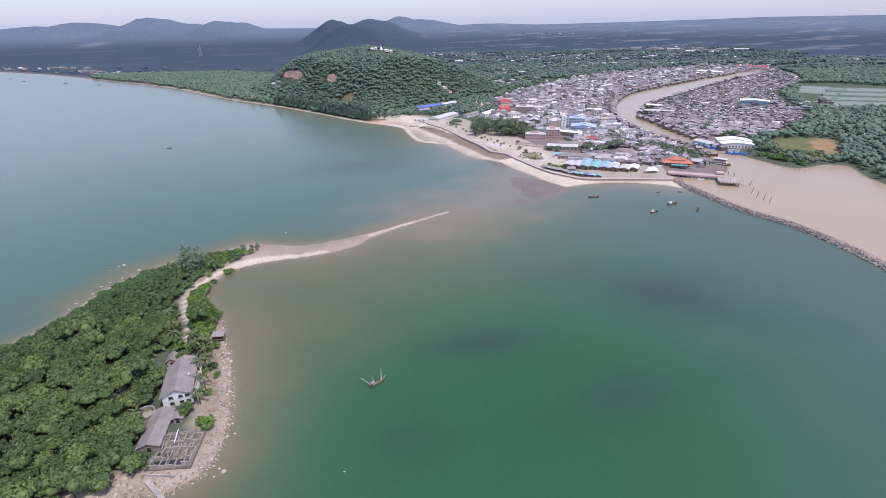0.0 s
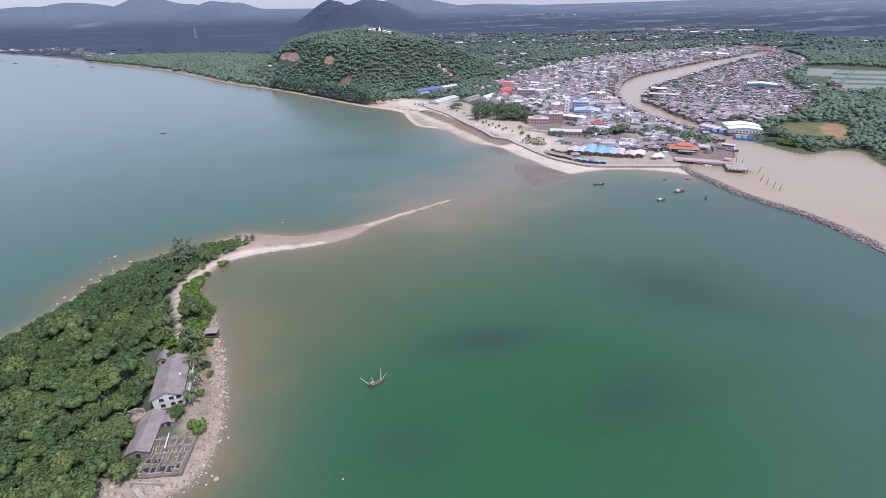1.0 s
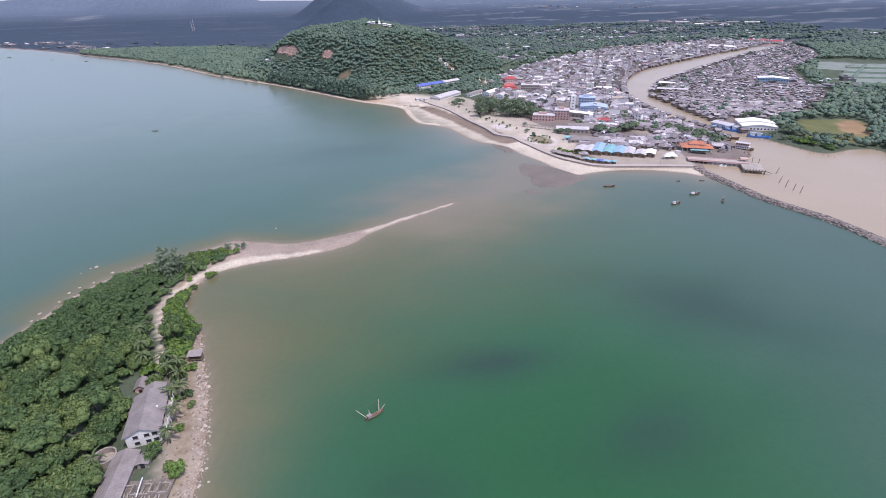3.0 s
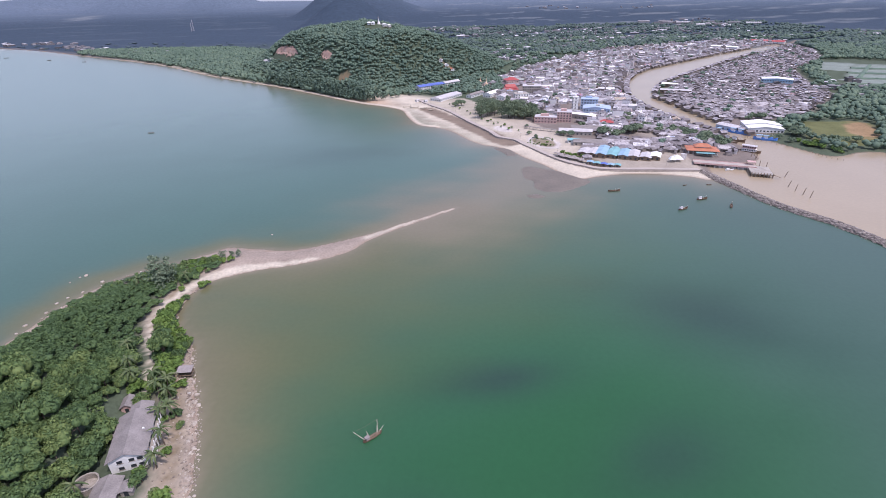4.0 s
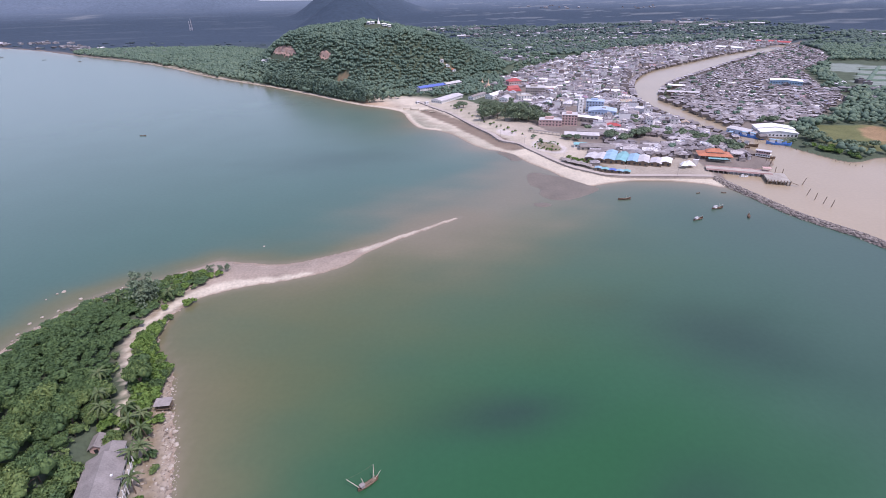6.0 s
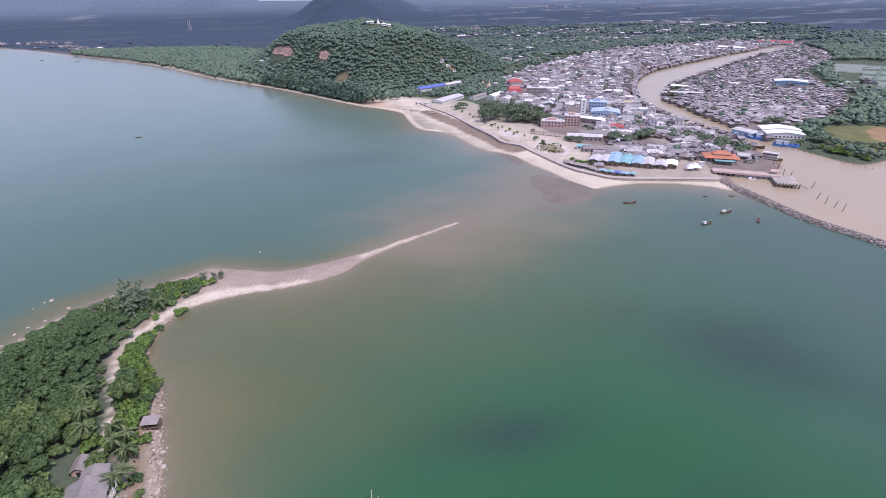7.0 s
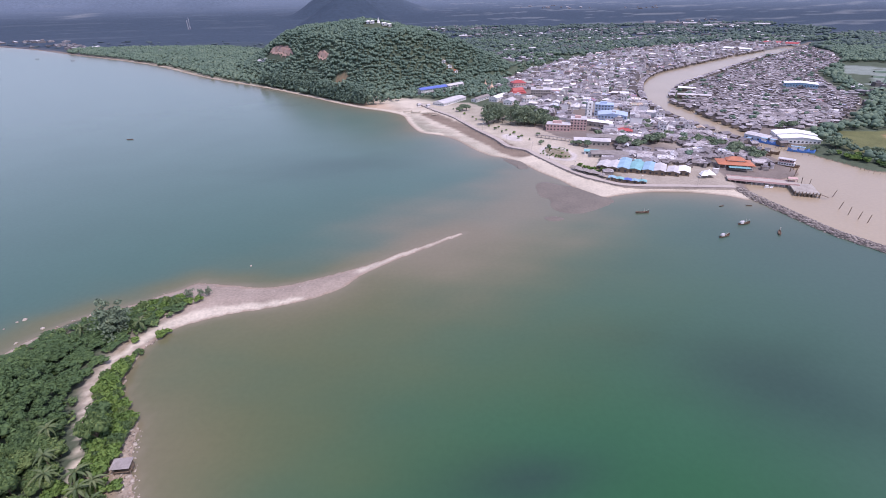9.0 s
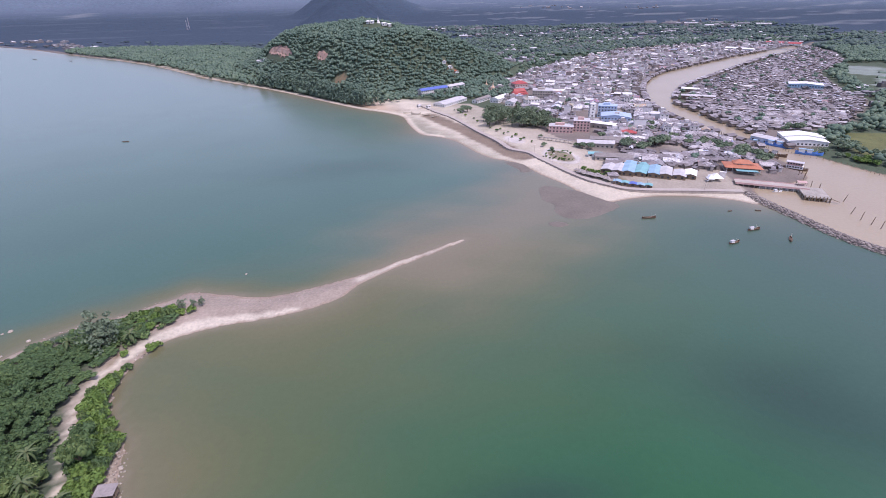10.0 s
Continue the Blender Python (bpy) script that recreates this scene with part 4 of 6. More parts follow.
# lean-tos, awnings and tanks crowded between the houses
def clutter(poly, gap, seed, name, label, mats):
    x, y = town_points(poly, gap, seed)
    r = np.random.default_rng(seed + 1)
    z, s = ground_height(x, y), Shape()
    for i in range(len(x)):
        w, l, h = 1.5 + 2.5 * r.random(), 1.5 + 4 * r.random(), 2.0 + 2.2 * r.random()
        m = pose(x[i], y[i], z[i], 0, 0, -20 + 90 * int(r.integers(2)) + 10 * r.normal())
        s.box(-w / 2, -l / 2, 0, w / 2, l / 2, h, m)
        s.box(-w / 2 - 0.3, -l / 2 - 0.3, h, w / 2 + 0.3, l / 2 + 0.3, h + 0.12, m @ pose(0, 0, 0, 5 * r.normal(), 5 * r.normal()), 2 if r.random() < 0.2 else 1)
    thing(name, Matrix(), label, "sheds", kind="stuff", data=s.mesh(name, *mats))


clutter(NORTH_TOWN, 6.3, 151, "town_lean_tos", "jumble of small lean-tos and awnings between the houses", (TOWN_WALL, TOWN_ROOF, TILE_MASS))
clutter(SOUTH_TOWN, 6.0, 153, "village_lean_tos", "jumble of small rusty lean-tos between the stilt houses", (VILLAGE_WALL, VILLAGE_ROOF, TILE_MASS))
# tight back yards at the front of the town: sheds, awnings and sheets over every gap
fx, fy = scatter((150, 266), (448, 600), 5.6, seed=161)
ok = depth_in(NORTH_TOWN, fx, fy) > 2
for cx, cy, w, l in KEEP_CLEAR:
    ok &= ~((np.abs(fx - cx) < 0.7 * w) & (np.abs(fy - cy) < 0.7 * l))
fx, fy = fx[ok], fy[ok]
fz, yards, r = ground_height(fx, fy), Shape(), np.random.default_rng(163)
for i in range(len(fx)):
    w, l, h = 2.2 + 2.6 * r.random(), 3.0 + 4.5 * r.random(), 1.9 + 1.5 * r.random()
    m = pose(fx[i], fy[i], fz[i], 0, 0, -20 + 90 * int(r.integers(2)) + 14 * r.normal())
    first = len(yards.m)
    hut_shape(yards, w, l, h, 0.5 + 0.5 * r.random(), m, "gable")
    if r.random() < 0.12:
        yards.m[first:] = [2 * a for a in yards.m[first:]]
thing("yard_sheds", Matrix(), "jumble of low rusty sheds and awnings in the town's back yards", "sheds", kind="stuff", data=yards.mesh("yard_sheds", VILLAGE_WALL, VILLAGE_ROOF, TILE_MASS))
# piles and stilt landings along the river
s, r = Shape(), np.random.default_rng(155)
for line, side in ((smooth_line(RIVER_NORTH[4:15], 14), 1), (smooth_line(RIVER_SOUTH[1:11], 14), 1)):
    for (ax, ay), (bx, by) in zip(line, line[1:]):
        for k in range(max(1, int(math.hypot(bx - ax, by - ay) / 2.2))):
            u, o = r.random(), 2.5 * r.normal()
            x, y = ax + u * (bx - ax) + o, ay + u * (by - ay) + o * 0.5
            s.tube([(x, y, -1.5), (x + 0.2 * r.normal(), y, 1.5 + 2.5 * r.random())], [0.2, 0.16], 4)
thing("river_piles", Matrix(), "dark wooden piles crowded along the muddy river banks", "piles", kind="stuff", data=s.mesh("river_piles", WOOD))
s = Shape()
for line in (smooth_line(RIVER_NORTH[5:15], 3), smooth_line(RIVER_SOUTH[1:11], 3)):
    for (ax, ay), (bx, by) in zip(line, line[1:]):
        d = math.hypot(bx - ax, by - ay)
        for k in range(max(1, int(d / 9))):
            if r.random() < 0.8:
                u = (k + 0.5) * 9 / d
                m = pose(ax + u * (bx - ax), ay + u * (by - ay), 0.6, 0, 0, math.degrees(math.atan2(by - ay, bx - ax)) + 6 * r.normal())
                hut_shape(s, 6 + 2 * r.random(), 6 + 3 * r.random(), 2.6, 1.2, m @ pose(0, 0, 0.5, 0, 0, 90 * int(r.integers(2))), "gable")
thing("stilt_houses", Matrix(), "dark stilt houses with rusty roofs standing over the river edge", "houses", kind="stuff", data=s.mesh("stilt_houses", VILLAGE_WALL, VILLAGE_ROOF))

# ---- island: buildings, ruins, palms, shrubs, rocks ----
def at_ground(x, y, turn=0.0, sink=0.0):
    return pose(x, y, float(ground_height(np.array([float(x)]), np.array([float(y)]))[0]) - sink, 0, 0, turn)


def old_house():
    w, l, h, rise = 10.0, 18.6, 5.2, 2.3
    top = thing("abandoned_house", pose(-100.3, 134.6, 1.4, 0, 0, 18.4), "abandoned two-storey white house with a long grey roof", "house")
    part("wall", Shape().gable_wall(w, l, 0, h, rise).mesh("wall", WHITE), top)
    part("roof", Shape().gable(w, l, h, rise, 0.7, 0.18).mesh("roof", GREY_ROOF), top)
    pane, trim = Shape().box(-0.75, -0.05, 0, 0.75, 0.06, 1.15).mesh("window", DARK), Shape().box(-0.95, -0.16, -0.16, 0.95, 0.0, -0.02).mesh("sill", CONCRETE)
    for z in (0.9, 3.5):
        for x in (-2.0, 1.3, 3.6):
            win = part("window", pane, top, "dark empty window opening", pose(x, -l / 2, z))
            part("sill", trim, win)
    # veranda along the shore side
    part("veranda_floor", Shape().box(w / 2, -l / 2, 2.5, w / 2 + 1.9, l / 2 - 1, 2.7).mesh("veranda_floor", CONCRETE), top)
    post = Shape().box(-0.14, -0.14, 0, 0.14, 0.14, h - 0.4).mesh("post", WHITE)
    for k in range(8):
        part("post", post, top, m=pose(w / 2 + 1.75, -l / 2 + 0.2 + 2.45 * k, 0))
    part("rail", Shape().box(w / 2 + 1.7, -l / 2, 3.4, w / 2 + 1.82, l / 2 - 1, 3.55).mesh("rail", WHITE), top)
    door = Shape().box(-0.05, -0.6, 0, 0.06, 0.6, 2.0).mesh("door", DARK)
    for k in range(5):
        part("door", door, top, m=pose(w / 2, -6.5 + 3.1 * k, 2.7))
        part("door", door, top, m=pose(w / 2, -6.5 + 3.1 * k, 0.1))
    part("chimney_cap", Shape().box(3.1, 0.6, h + 0.9, 3.7, 1.2, h + 1.35).mesh("chimney_cap", WHITE), top)
    # rear wing and porch
    part("rear_wing_wall", Shape().gable_wall(6.4, 6.0, 0, 4.2, 1.4).mesh("wall", WHITE), top, m=pose(0.2, l / 2 + 3.1, 0))
    part("rear_wing_roof", Shape().gable(6.4, 6.0, 4.2, 1.4, 0.5).mesh("roof", GREY_ROOF), top, m=pose(0.2, l / 2 + 3.1, 0))
    part("porch_roof", Shape().box(-w / 2 - 2.6, 4.0, 2.7, -w / 2, 8.0, 2.9).mesh("porch_roof", GREY_ROOF), top)
    for y in (4.2, 7.8):
        part("post", Shape().box(-w / 2 - 2.5, y - 0.1, 0, -w / 2 - 2.3, y + 0.1, 2.7).mesh("post", WOOD), top)
    return top


def shed(x, y, turn, w, l, h, rise, roof, wall, label, name="shed"):
    top = thing(name, at_ground(x, y, turn, 0.2), label, "shed")
    part("wall", Shape().gable_wall(w, l, 0, h, rise).mesh("wall", wall), top)
    part("roof", Shape().gable(w, l, h, rise, 0.5, 0.15).mesh("roof", roof), top)
    part("door", Shape().box(-0.6, -l / 2 - 0.05, 0.2, 0.6, -l / 2 + 0.05, 2.1).mesh("door", DARK), top)
    return top


def beach_hut(x, y, turn):
    top = thing("beach_hut", pose(x, y, 0.4, 0, 0, turn) @ Matrix.Scale(0.88, 4), "open wooden hut on posts with a pale sheet roof", "hut")
    part("floor", Shape().box(-2.8, -1.6, 1.1, 2.8, 1.7, 1.3).mesh("floor", WOOD), top)
    part("back_wall", Shape().box(-2.7, 1.5, 1.3, 2.7, 1.65, 3.5).mesh("back_wall", WOOD), top)
    for sx in (-1, 1):
        part("side_wall", Shape().box(sx * 2.65 - 0.07, -0.6, 1.3, sx * 2.65 + 0.07, 1.5, 3.4).mesh("side_wall", WOOD), top)
        for y2 in (-1.5, 0, 1.6):
            part("post", Shape().box(sx * 2.7 - 0.1, y2 - 0.1, -1.2, sx * 2.7 + 0.1, y2 + 0.1, 3.4).mesh("post", WOOD), top)
    sheet_mesh = Shape().box(-0.27, -2.2, 0, 0.27, 2.2, 0.08).mesh("roof_sheet", HUT_ROOF)
    for k in range(12):
        part("roof_sheet", sheet_mesh, top, m=pose(-2.95 + 0.535 * k, 0, 3.75 + 0.03 * (k % 2), 7))
    return top


old_house()
shed(-112.3, 152.2, 14, 3.6, 5.0, 2.8, 1.2, GREY_ROOF, PINK_WALL, "small derelict shed with a grey roof and rusty walls", "outbuilding")
shed(-98.3, 112.2, 11, 6.8, 17.6, 2.6, 1.3, GREY_ROOF, RUIN, "long derelict shed with a weathered grey roof", "long_shed")
shed(-93.6, 118.4, 11, 3.2, 3.4, 2.3, 0.5, GREY_ROOF, RUIN, "little concrete lean-to with a dark grey roof", "lean_to")
beach_hut(-100.0, 169.4, 6)


def round_tank(x, y, r, h):
    top = thing("water_tank", at_ground(x, y, 0, 0.3), "round roofless concrete tank with stained walls", "tank")
    s, n = Shape(), 28
    v = [(q * math.cos(6.2832 * k / n), q * math.sin(6.2832 * k / n), z) for q, z in ((r, 0), (r, h), (r - 0.3, h), (r - 0.3, 0.6)) for k in range(n)]
    s.add(v, [(j * n + k, j * n + (k + 1) % n, (j + 1) * n + (k + 1) % n, (j + 1) * n + k) for j in range(3) for k in range(n)] + [tuple(3 * n + k for k in range(n))])
    part("ring_wall", s.mesh("ring_wall", RUIN), top)
    part("rim", Shape().tube([(r * math.cos(6.2832 * k / 24), r * math.sin(6.2832 * k / 24), h) for k in range(25)], [0.22] * 25, 5).mesh("rim", CONCRETE), top)
    return top


round_tank(-106.4, 119.6, 3.3, 2.6)


def ruin():
    """Roofless cells of an old fish works: low broken walls on a slab."""
    r = np.random.default_rng(77)
    top = thing("ruined_building", pose(-87.0, 103.6, 1.75, 0, 0, 6), "roofless concrete ruin of low broken walls and pits", "ruin")
    part("slab", Shape().box(-6.6, -7.2, -1.0, 6.4, 9.0, 0.0).mesh("slab", RUIN_FLOOR), top)
    for y0, rows in ((-6.9, 2), (3.0, 1)):
        for j in range(rows + 1):
            for k in range(5):
                if r.random() < 0.86:
                    h = 0.5 + 2.0 * r.random()
                    part("wall", Shape().box(-6.3 + 2.5 * k, -0.16, 0.004, -3.8 + 2.5 * k, 0.16, h).mesh("wall", RUIN), top, m=pose(0, y0 + 3.4 * j + (0.8 if j == 2 else 0), 0))
        for j in range(rows):
            for k in range(6):
                h = 0.4 + 2.0 * r.random()
                part("wall", Shape().box(-0.16, 0.17, 0.004, 0.16, 3.2, h).mesh("wall", RUIN), top, m=pose(-6.3 + 2.5 * k, y0 + 3.4 * j, 0))
    # Flat dark panels draw the shade of pits; the slab isn't hollowed.
    for k in range(7):
        part("pit", Shape().box(-0.95, -1.3, 0.004, 0.95, 1.3, 0.06).mesh("pit", DARK), top, "dark panel drawn for a shaded pit", pose(-5.05 + 2.5 * (k % 5), -5.2 + 3.4 * (k // 5), 0))
    for k in range(9):
        part("beam", Shape().box(-0.16, -0.14, 0, 0.16, 2.4 + r.random(), 0.26).mesh("beam", CONCRETE), top, m=pose(-5.5 + 1.25 * k, 0.9 + 0.4 * r.random(), 0.4, 0, 0, 12 * r.normal()))
    part("fallen_post", Shape().box(-0.16, -4.2, 0, 0.16, 4.2, 0.3).mesh("fallen_post", WHITE), top, m=pose(-2.0, 5.2, 1.6, -12, 0, 14))
    for k in range(40):
        part("rubble", Shape().add(ICO_V * (0.2 + 0.3 * r.random()) * (0.7 + 0.5 * r.random((12, 1))), [tuple(t) for t in ICO_T]).mesh("rubble", RUIN), top,
             m=pose(-6 + 12 * r.random(), -6.5 + 15 * r.random(), 0.12))
    return top


ruin()
ramp = thing("boat_ramp", look((-91.3, 91.9, 1.5), (-83.0, 85.6, 0.2)), "pale concrete boat ramp running down over the rocks", "ramp",
             data=Shape().box(-0.75, -0.2, -11, 0.75, 0.2, 0).mesh("boat_ramp", CONCRETE))
for x, y, turn, l in [(-96.0, 98.4, 15, 6), (-89, 94.2, -4, 11), (-101.5, 103, 30, 5)]:
    thing("retaining_wall", at_ground(x, y, turn, 0.6), "low cracked concrete retaining wall above the rocks", "wall", "retaining walls",
          data=Shape().box(-l / 2, -0.2, 0, l / 2, 0.2, 1.5).mesh("retaining_wall", CONCRETE))


# coconut palms
def frond_mesh():
    s, n = Shape(), 9
    spine = [(0.42 * k - 0.0, 0, 0.55 * math.sin(1.15 * k / 3.0) * 1.1 - 0.028 * k * k) for k in range(n + 1)]
    for k in range(n):
        a, b = Vector(spine[k]), Vector(spine[k + 1])
        wa, wb = (0.55 * math.sin(math.pi * (0.12 + 0.86 * j / n)) for j in (k, k + 1))
        for sg in (-1, 1):
            s.add([a, b, b + Vector((0.25, sg * wb, -0.32 * wb)), a + Vector((0.18, sg * wa * 0.7, -0.3 * wa))], [(0, 1, 2, 3)])
    return s.mesh("frond", LEAF_PALM)


LEAF_PALM = material("palm_fronds", (0.1, 0.13, 0.05), 0.6, size=3.0, fine=0.4, random_ob=0.3,
                     tints=[(0.055, 0.088, 0.035), (0.095, 0.135, 0.055), (0.16, 0.19, 0.09)])
FROND = frond_mesh()


def palm(x, y, h, lean, turn, seed):
    r = np.random.default_rng(seed)
    top = thing("coconut_palm", at_ground(x, y, turn, 0.3), "slender coconut palm with drooping green fronds", "palm tree", "coconut palms")
    part("trunk", Shape().tube([(0, 0, 0), (lean * 0.25, 0, h * 0.35), (lean * 0.6, 0, h * 0.7), (lean, 0, h)], [0.26, 0.17, 0.14, 0.12], 7).mesh("trunk", BARK), top)
    for k in range(16):
        part("frond", FROND, top, m=pose(lean, 0, h, 8 * r.normal(), -38 + 62 * (k % 4) / 3 + 6 * r.normal(), 360 * k / 16 + 14 * r.normal()) @ Matrix.Scale(0.72 + 0.25 * r.random(), 4))
    return top


PALMS = [(-107.0, 115.6, 6.5, 0.8), (-89.5, 126.2, 6.0, 0.6), (-91.6, 135.4, 6.5, 0.7), (-94.2, 147.0, 7.0, 0.8), (-98.0, 155.0, 7.0, 0.8), (-104.0, 157.0, 7.0, -0.6), (-115.0, 161.0, 8.0, 0.6), (-108.6, 162.6, 7.0, 0.6),
         (-124.0, 175.4, 8.5, 0.5), (-117.6, 165.8, 8.5, 0.5), (-102.4, 160.5, 7.0, -0.5), (-131.2, 239.0, 5.5, 0.5), (-152.5, 233.5, 6.5, 0.4), (-97.0, 144.5, 6.5, 0.6)]
for k, (x, y, h, lean) in enumerate(PALMS):
    palm(x, y, h, lean, 57 * k, 300 + k)

# shrubs and seaside pines
SHRUBS = []
for i in range(5):
    V, T = crown_arrays(np.random.default_rng(140 + i), 2.1, 1.7, 9, 300, 0.38)
    V[:, 2] += 0.9
    SHRUBS.append((Shape().tube([(0, 0, -0.4), (0.1, 0, 0.5), (0, 0.1, 1.2)], [0.12, 0.1, 0.05], 5).mesh("stem", BARK), tri_mesh("foliage", V, T, LEAF_BRIGHT if i % 3 else LEAF)))


def shrub(x, y, s, k, label="round green shrub growing at the shore", tall=1.0):
    top = thing("shrub", at_ground(x, y, 73 * k, 0.2) @ Matrix.Diagonal((s, s, s * tall, 1)), label, "shrub", "shore shrubs")
    part("stem", SHRUBS[k % 5][0], top)
    part("foliage", SHRUBS[k % 5][1], top)
    return top


sr = np.random.default_rng(15)
for k, (x, y, s) in enumerate([(-91.2, 121.0, 1.5), (-82.0, 115.2, 1.5), (-113.0, 159.5, 1.7), (-94.0, 148.0, 1.0), (-89.3, 132.5, 0.85), (-89.8, 143.5, 0.9), (-122.6, 236.2, 1.2), (-120.8, 238.2, 0.9), (-125.8, 224.2, 1.0),
                                (-127.6, 214.6, 1.2), (-128.5, 219, 0.9), (-131, 232, 0.9), (-106.5, 160.5, 1.6), (-109, 153.5, 1.5), (-103.0, 162.5, 1.4), (-85.0, 117.0, 1.0), (-93.2, 123.5, 1.1), (-96.5, 144.0, 1.1), (-100.8, 156.5, 1.4), (-99, 163.5, 1.1)]):
    shrub(x, y, s, k)
# thicket between the track and the shore
tx, ty = scatter((-130, -98), (165, 220), 2.7, seed=61)
ok = (island_depth(tx, ty) > np.where(ty > 184, -0.2, 1.2)) & (line_distance(TRACK, tx, ty) > 3.0) & (tx > np.interp(ty, [165, 183, 195, 205, 213, 222], [-110, -121, -126, -131, -131, -134])) & ((ty > 180) | (tx < -106))
for k, (x, y) in enumerate(zip(tx[ok], ty[ok])):
    shrub(x, y, 1.0 + 0.55 * sr.random(), k, "bright green bush in the thicket beside the sandy track", 1.15)


def pine_kind(seed, h, r0):
    """A casuarina: straight trunk, airy feathery crown."""
    r = np.random.default_rng(seed)
    n = 16
    C = np.stack([r0 * 0.55 * r.normal(size=n), r0 * 0.55 * r.normal(size=n), h * (0.28 + 0.68 * np.arange(n) / n)], 1)
    S = r0 * (0.75 - 0.45 * np.arange(n) / n) * (0.8 + 0.4 * r.random(n))
    V, T = leaf_cards(r, C, S, 620, 0.55, 0.1)
    s = Shape().tube([(0, 0, -0.5), (0.1, 0, h * 0.5), (0, 0, h * 0.97)], [0.26, 0.16, 0.04], 6)
    for k in range(9):
        a, z = 2.4 * k, h * (0.25 + 0.07 * k)
        s.tube([(0, 0, z), (r0 * 0.7 * math.cos(a), r0 * 0.7 * math.sin(a), z + 0.9)], [0.08, 0.02], 4)
    return s.mesh("trunk", BARK), tri_mesh("crown", V, T, LEAF_DARK)


PINES = [pine_kind(200 + i, 9.0 + i, 2.6 + 0.3 * i) for i in range(5)]
for k, (x, y, s) in enumerate([(-122.5, 264.0, 0.5), (-118.0, 265.0, 0.42), (-114.5, 266.0, 0.4), (-141.0, 240.0, 1.05), (-144.0, 238.0, 1.1), (-138.5, 236.5, 0.95), (-140.5, 233.5, 1.0), (-145, 243, 0.8)]):
    plant("casuarina_tree", PINES, k % 5, at_ground(x, y, 40 * k) @ Matrix.Scale(s, 4), "feathery dark casuarina near the sand spit", "tree", "seaside casuarinas")
for k, (x, y) in enumerate([(-140, 256), (-135, 253), (-130, 255), (-126, 257), (-121, 259.5), (-133, 248), (-129, 249), (-117, 261), (-143, 252), (-137, 259), (-131, 260), (-126, 262)]):
    shrub(x, y, 0.9 + 0.5 * sr.random(), k, "low green bush on the sandy point of the island", 1.1)


# rocks of the shore
def stone_mesh(seed, mat, name="rock"):
    r = np.random.default_rng(seed)
    v = ICO2_V * (0.75 + 0.45 * r.random((len(ICO2_V), 1))) * np.array([1.0, 0.8 + 0.3 * r.random(), 0.6])
    return tri_mesh(name, v, ICO2_T, mat)


ROCKS = [stone_mesh(400 + i, ROCK) for i in range(6)]
rk = np.random.default_rng(33)
sx, sy = scatter((-120, -70), (80, 186), 0.72, 0.5, 71)
sd = island_depth(sx, sy)
ok = (sd > -2.2) & (sd < 10 + 2 * wave(sx, sy, 11)) & ((sx > -106) | (sy > 150)) & (rk.random(len(sx)) < np.where(sd < 3, 0.75, np.where(sy < 112, 0.5, 0.14))) & ~((np.abs(sx + 87) < 7) & (np.abs(sy - 104) < 8))
sx, sy, sd = sx[ok], sy[ok], sd[ok]
low = [(ICO_V * (0.7 + 0.5 * rk.random((12, 1))) * [1, 0.85, 0.55], ICO_T) for _ in range(8)]
V, T = spread(low, sx, sy, ground_height(sx, sy) + 0.05, 0.16 + 0.42 * rk.random(len(sx)) ** 2, rk)
thing("shore_stones", Matrix(), "pale tumbled stones and rubble along the island shore", "stones", kind="stuff", data=tri_mesh("shore_stones", V, T, ROCK))
big = rk.permutation(len(sx))[:90]
for k in big:
    s = 0.35 + 0.5 * rk.random()
    thing("rock", pose(sx[k], sy[k], float(ground_height(sx[k:k + 1], sy[k:k + 1])[0]) + 0.1, 20 * rk.normal(), 20 * rk.normal(), 360 * rk.random()) @ Matrix.Scale(s, 4),
          "pale weathered boulder on the island's stony shore", "rock", "shore boulders", data=ROCKS[k % 6])
for k, (x, y, s) in enumerate([(-73.2, 98.5, 0.45), (-70.9, 97.4, 0.5), (-69.0, 96.3, 0.9), (-71.4, 94.2, 0.4), (-71.6, 112.5, 0.5), (-191, 250, 1.1), (-193, 248, 0.7), (-188, 223, 0.8), (-187.5, 215, 0.8), (-105.5, 297, 0.6), (-195, 243, 0.5),
                                (-190, 205, 0.9), (-189.5, 199, 0.7), (-29.7, 95.4, 0.3), (-178, 243, 0.9), (-186, 228, 0.7), (-182, 233, 0.8)]):
    thing("rock", pose(x, y, 0.05, 0, 0, 50 * k) @ Matrix.Scale(s, 4), "lone pale rock standing in the shallow sea", "rock", "rocks in the water", data=ROCKS[k % 6])
wx, wy = scatter((-200, -120), (150, 285), 1.5, 0.5, 73)
wd = island_depth(wx, wy)
ok = (wd > -1.5) & (wd < 4) & (rk.random(len(wx)) < 0.4) & (wx < -0.5 * (wy - 250) - 125)
wx, wy = wx[ok], wy[ok]
V, T = spread(low, wx, wy, ground_height(wx, wy) + 0.1, 0.25 + 0.6 * rk.random(len(wx)) ** 2, rk)
thing("west_shore_stones", Matrix(), "brownish stones on the outer shore of the island", "stones", kind="stuff", data=tri_mesh("west_shore_stones", V, T, ROCK))
gx, gy = scatter((-140, 5), (255, 330), 1.6, 0.5, 75)
gd = island_depth(gx, gy)
ok = (gd > -1) & (gd < 5) & (gy > 262) & (gd < np.where(gx > -60, 2.0, 9)) & (rk.random(len(gx)) < 0.45) & (gy > np.interp(gx, [-140, -90, -40, 5], [262, 267, 288, 324]))
gx, gy = gx[ok], gy[ok]
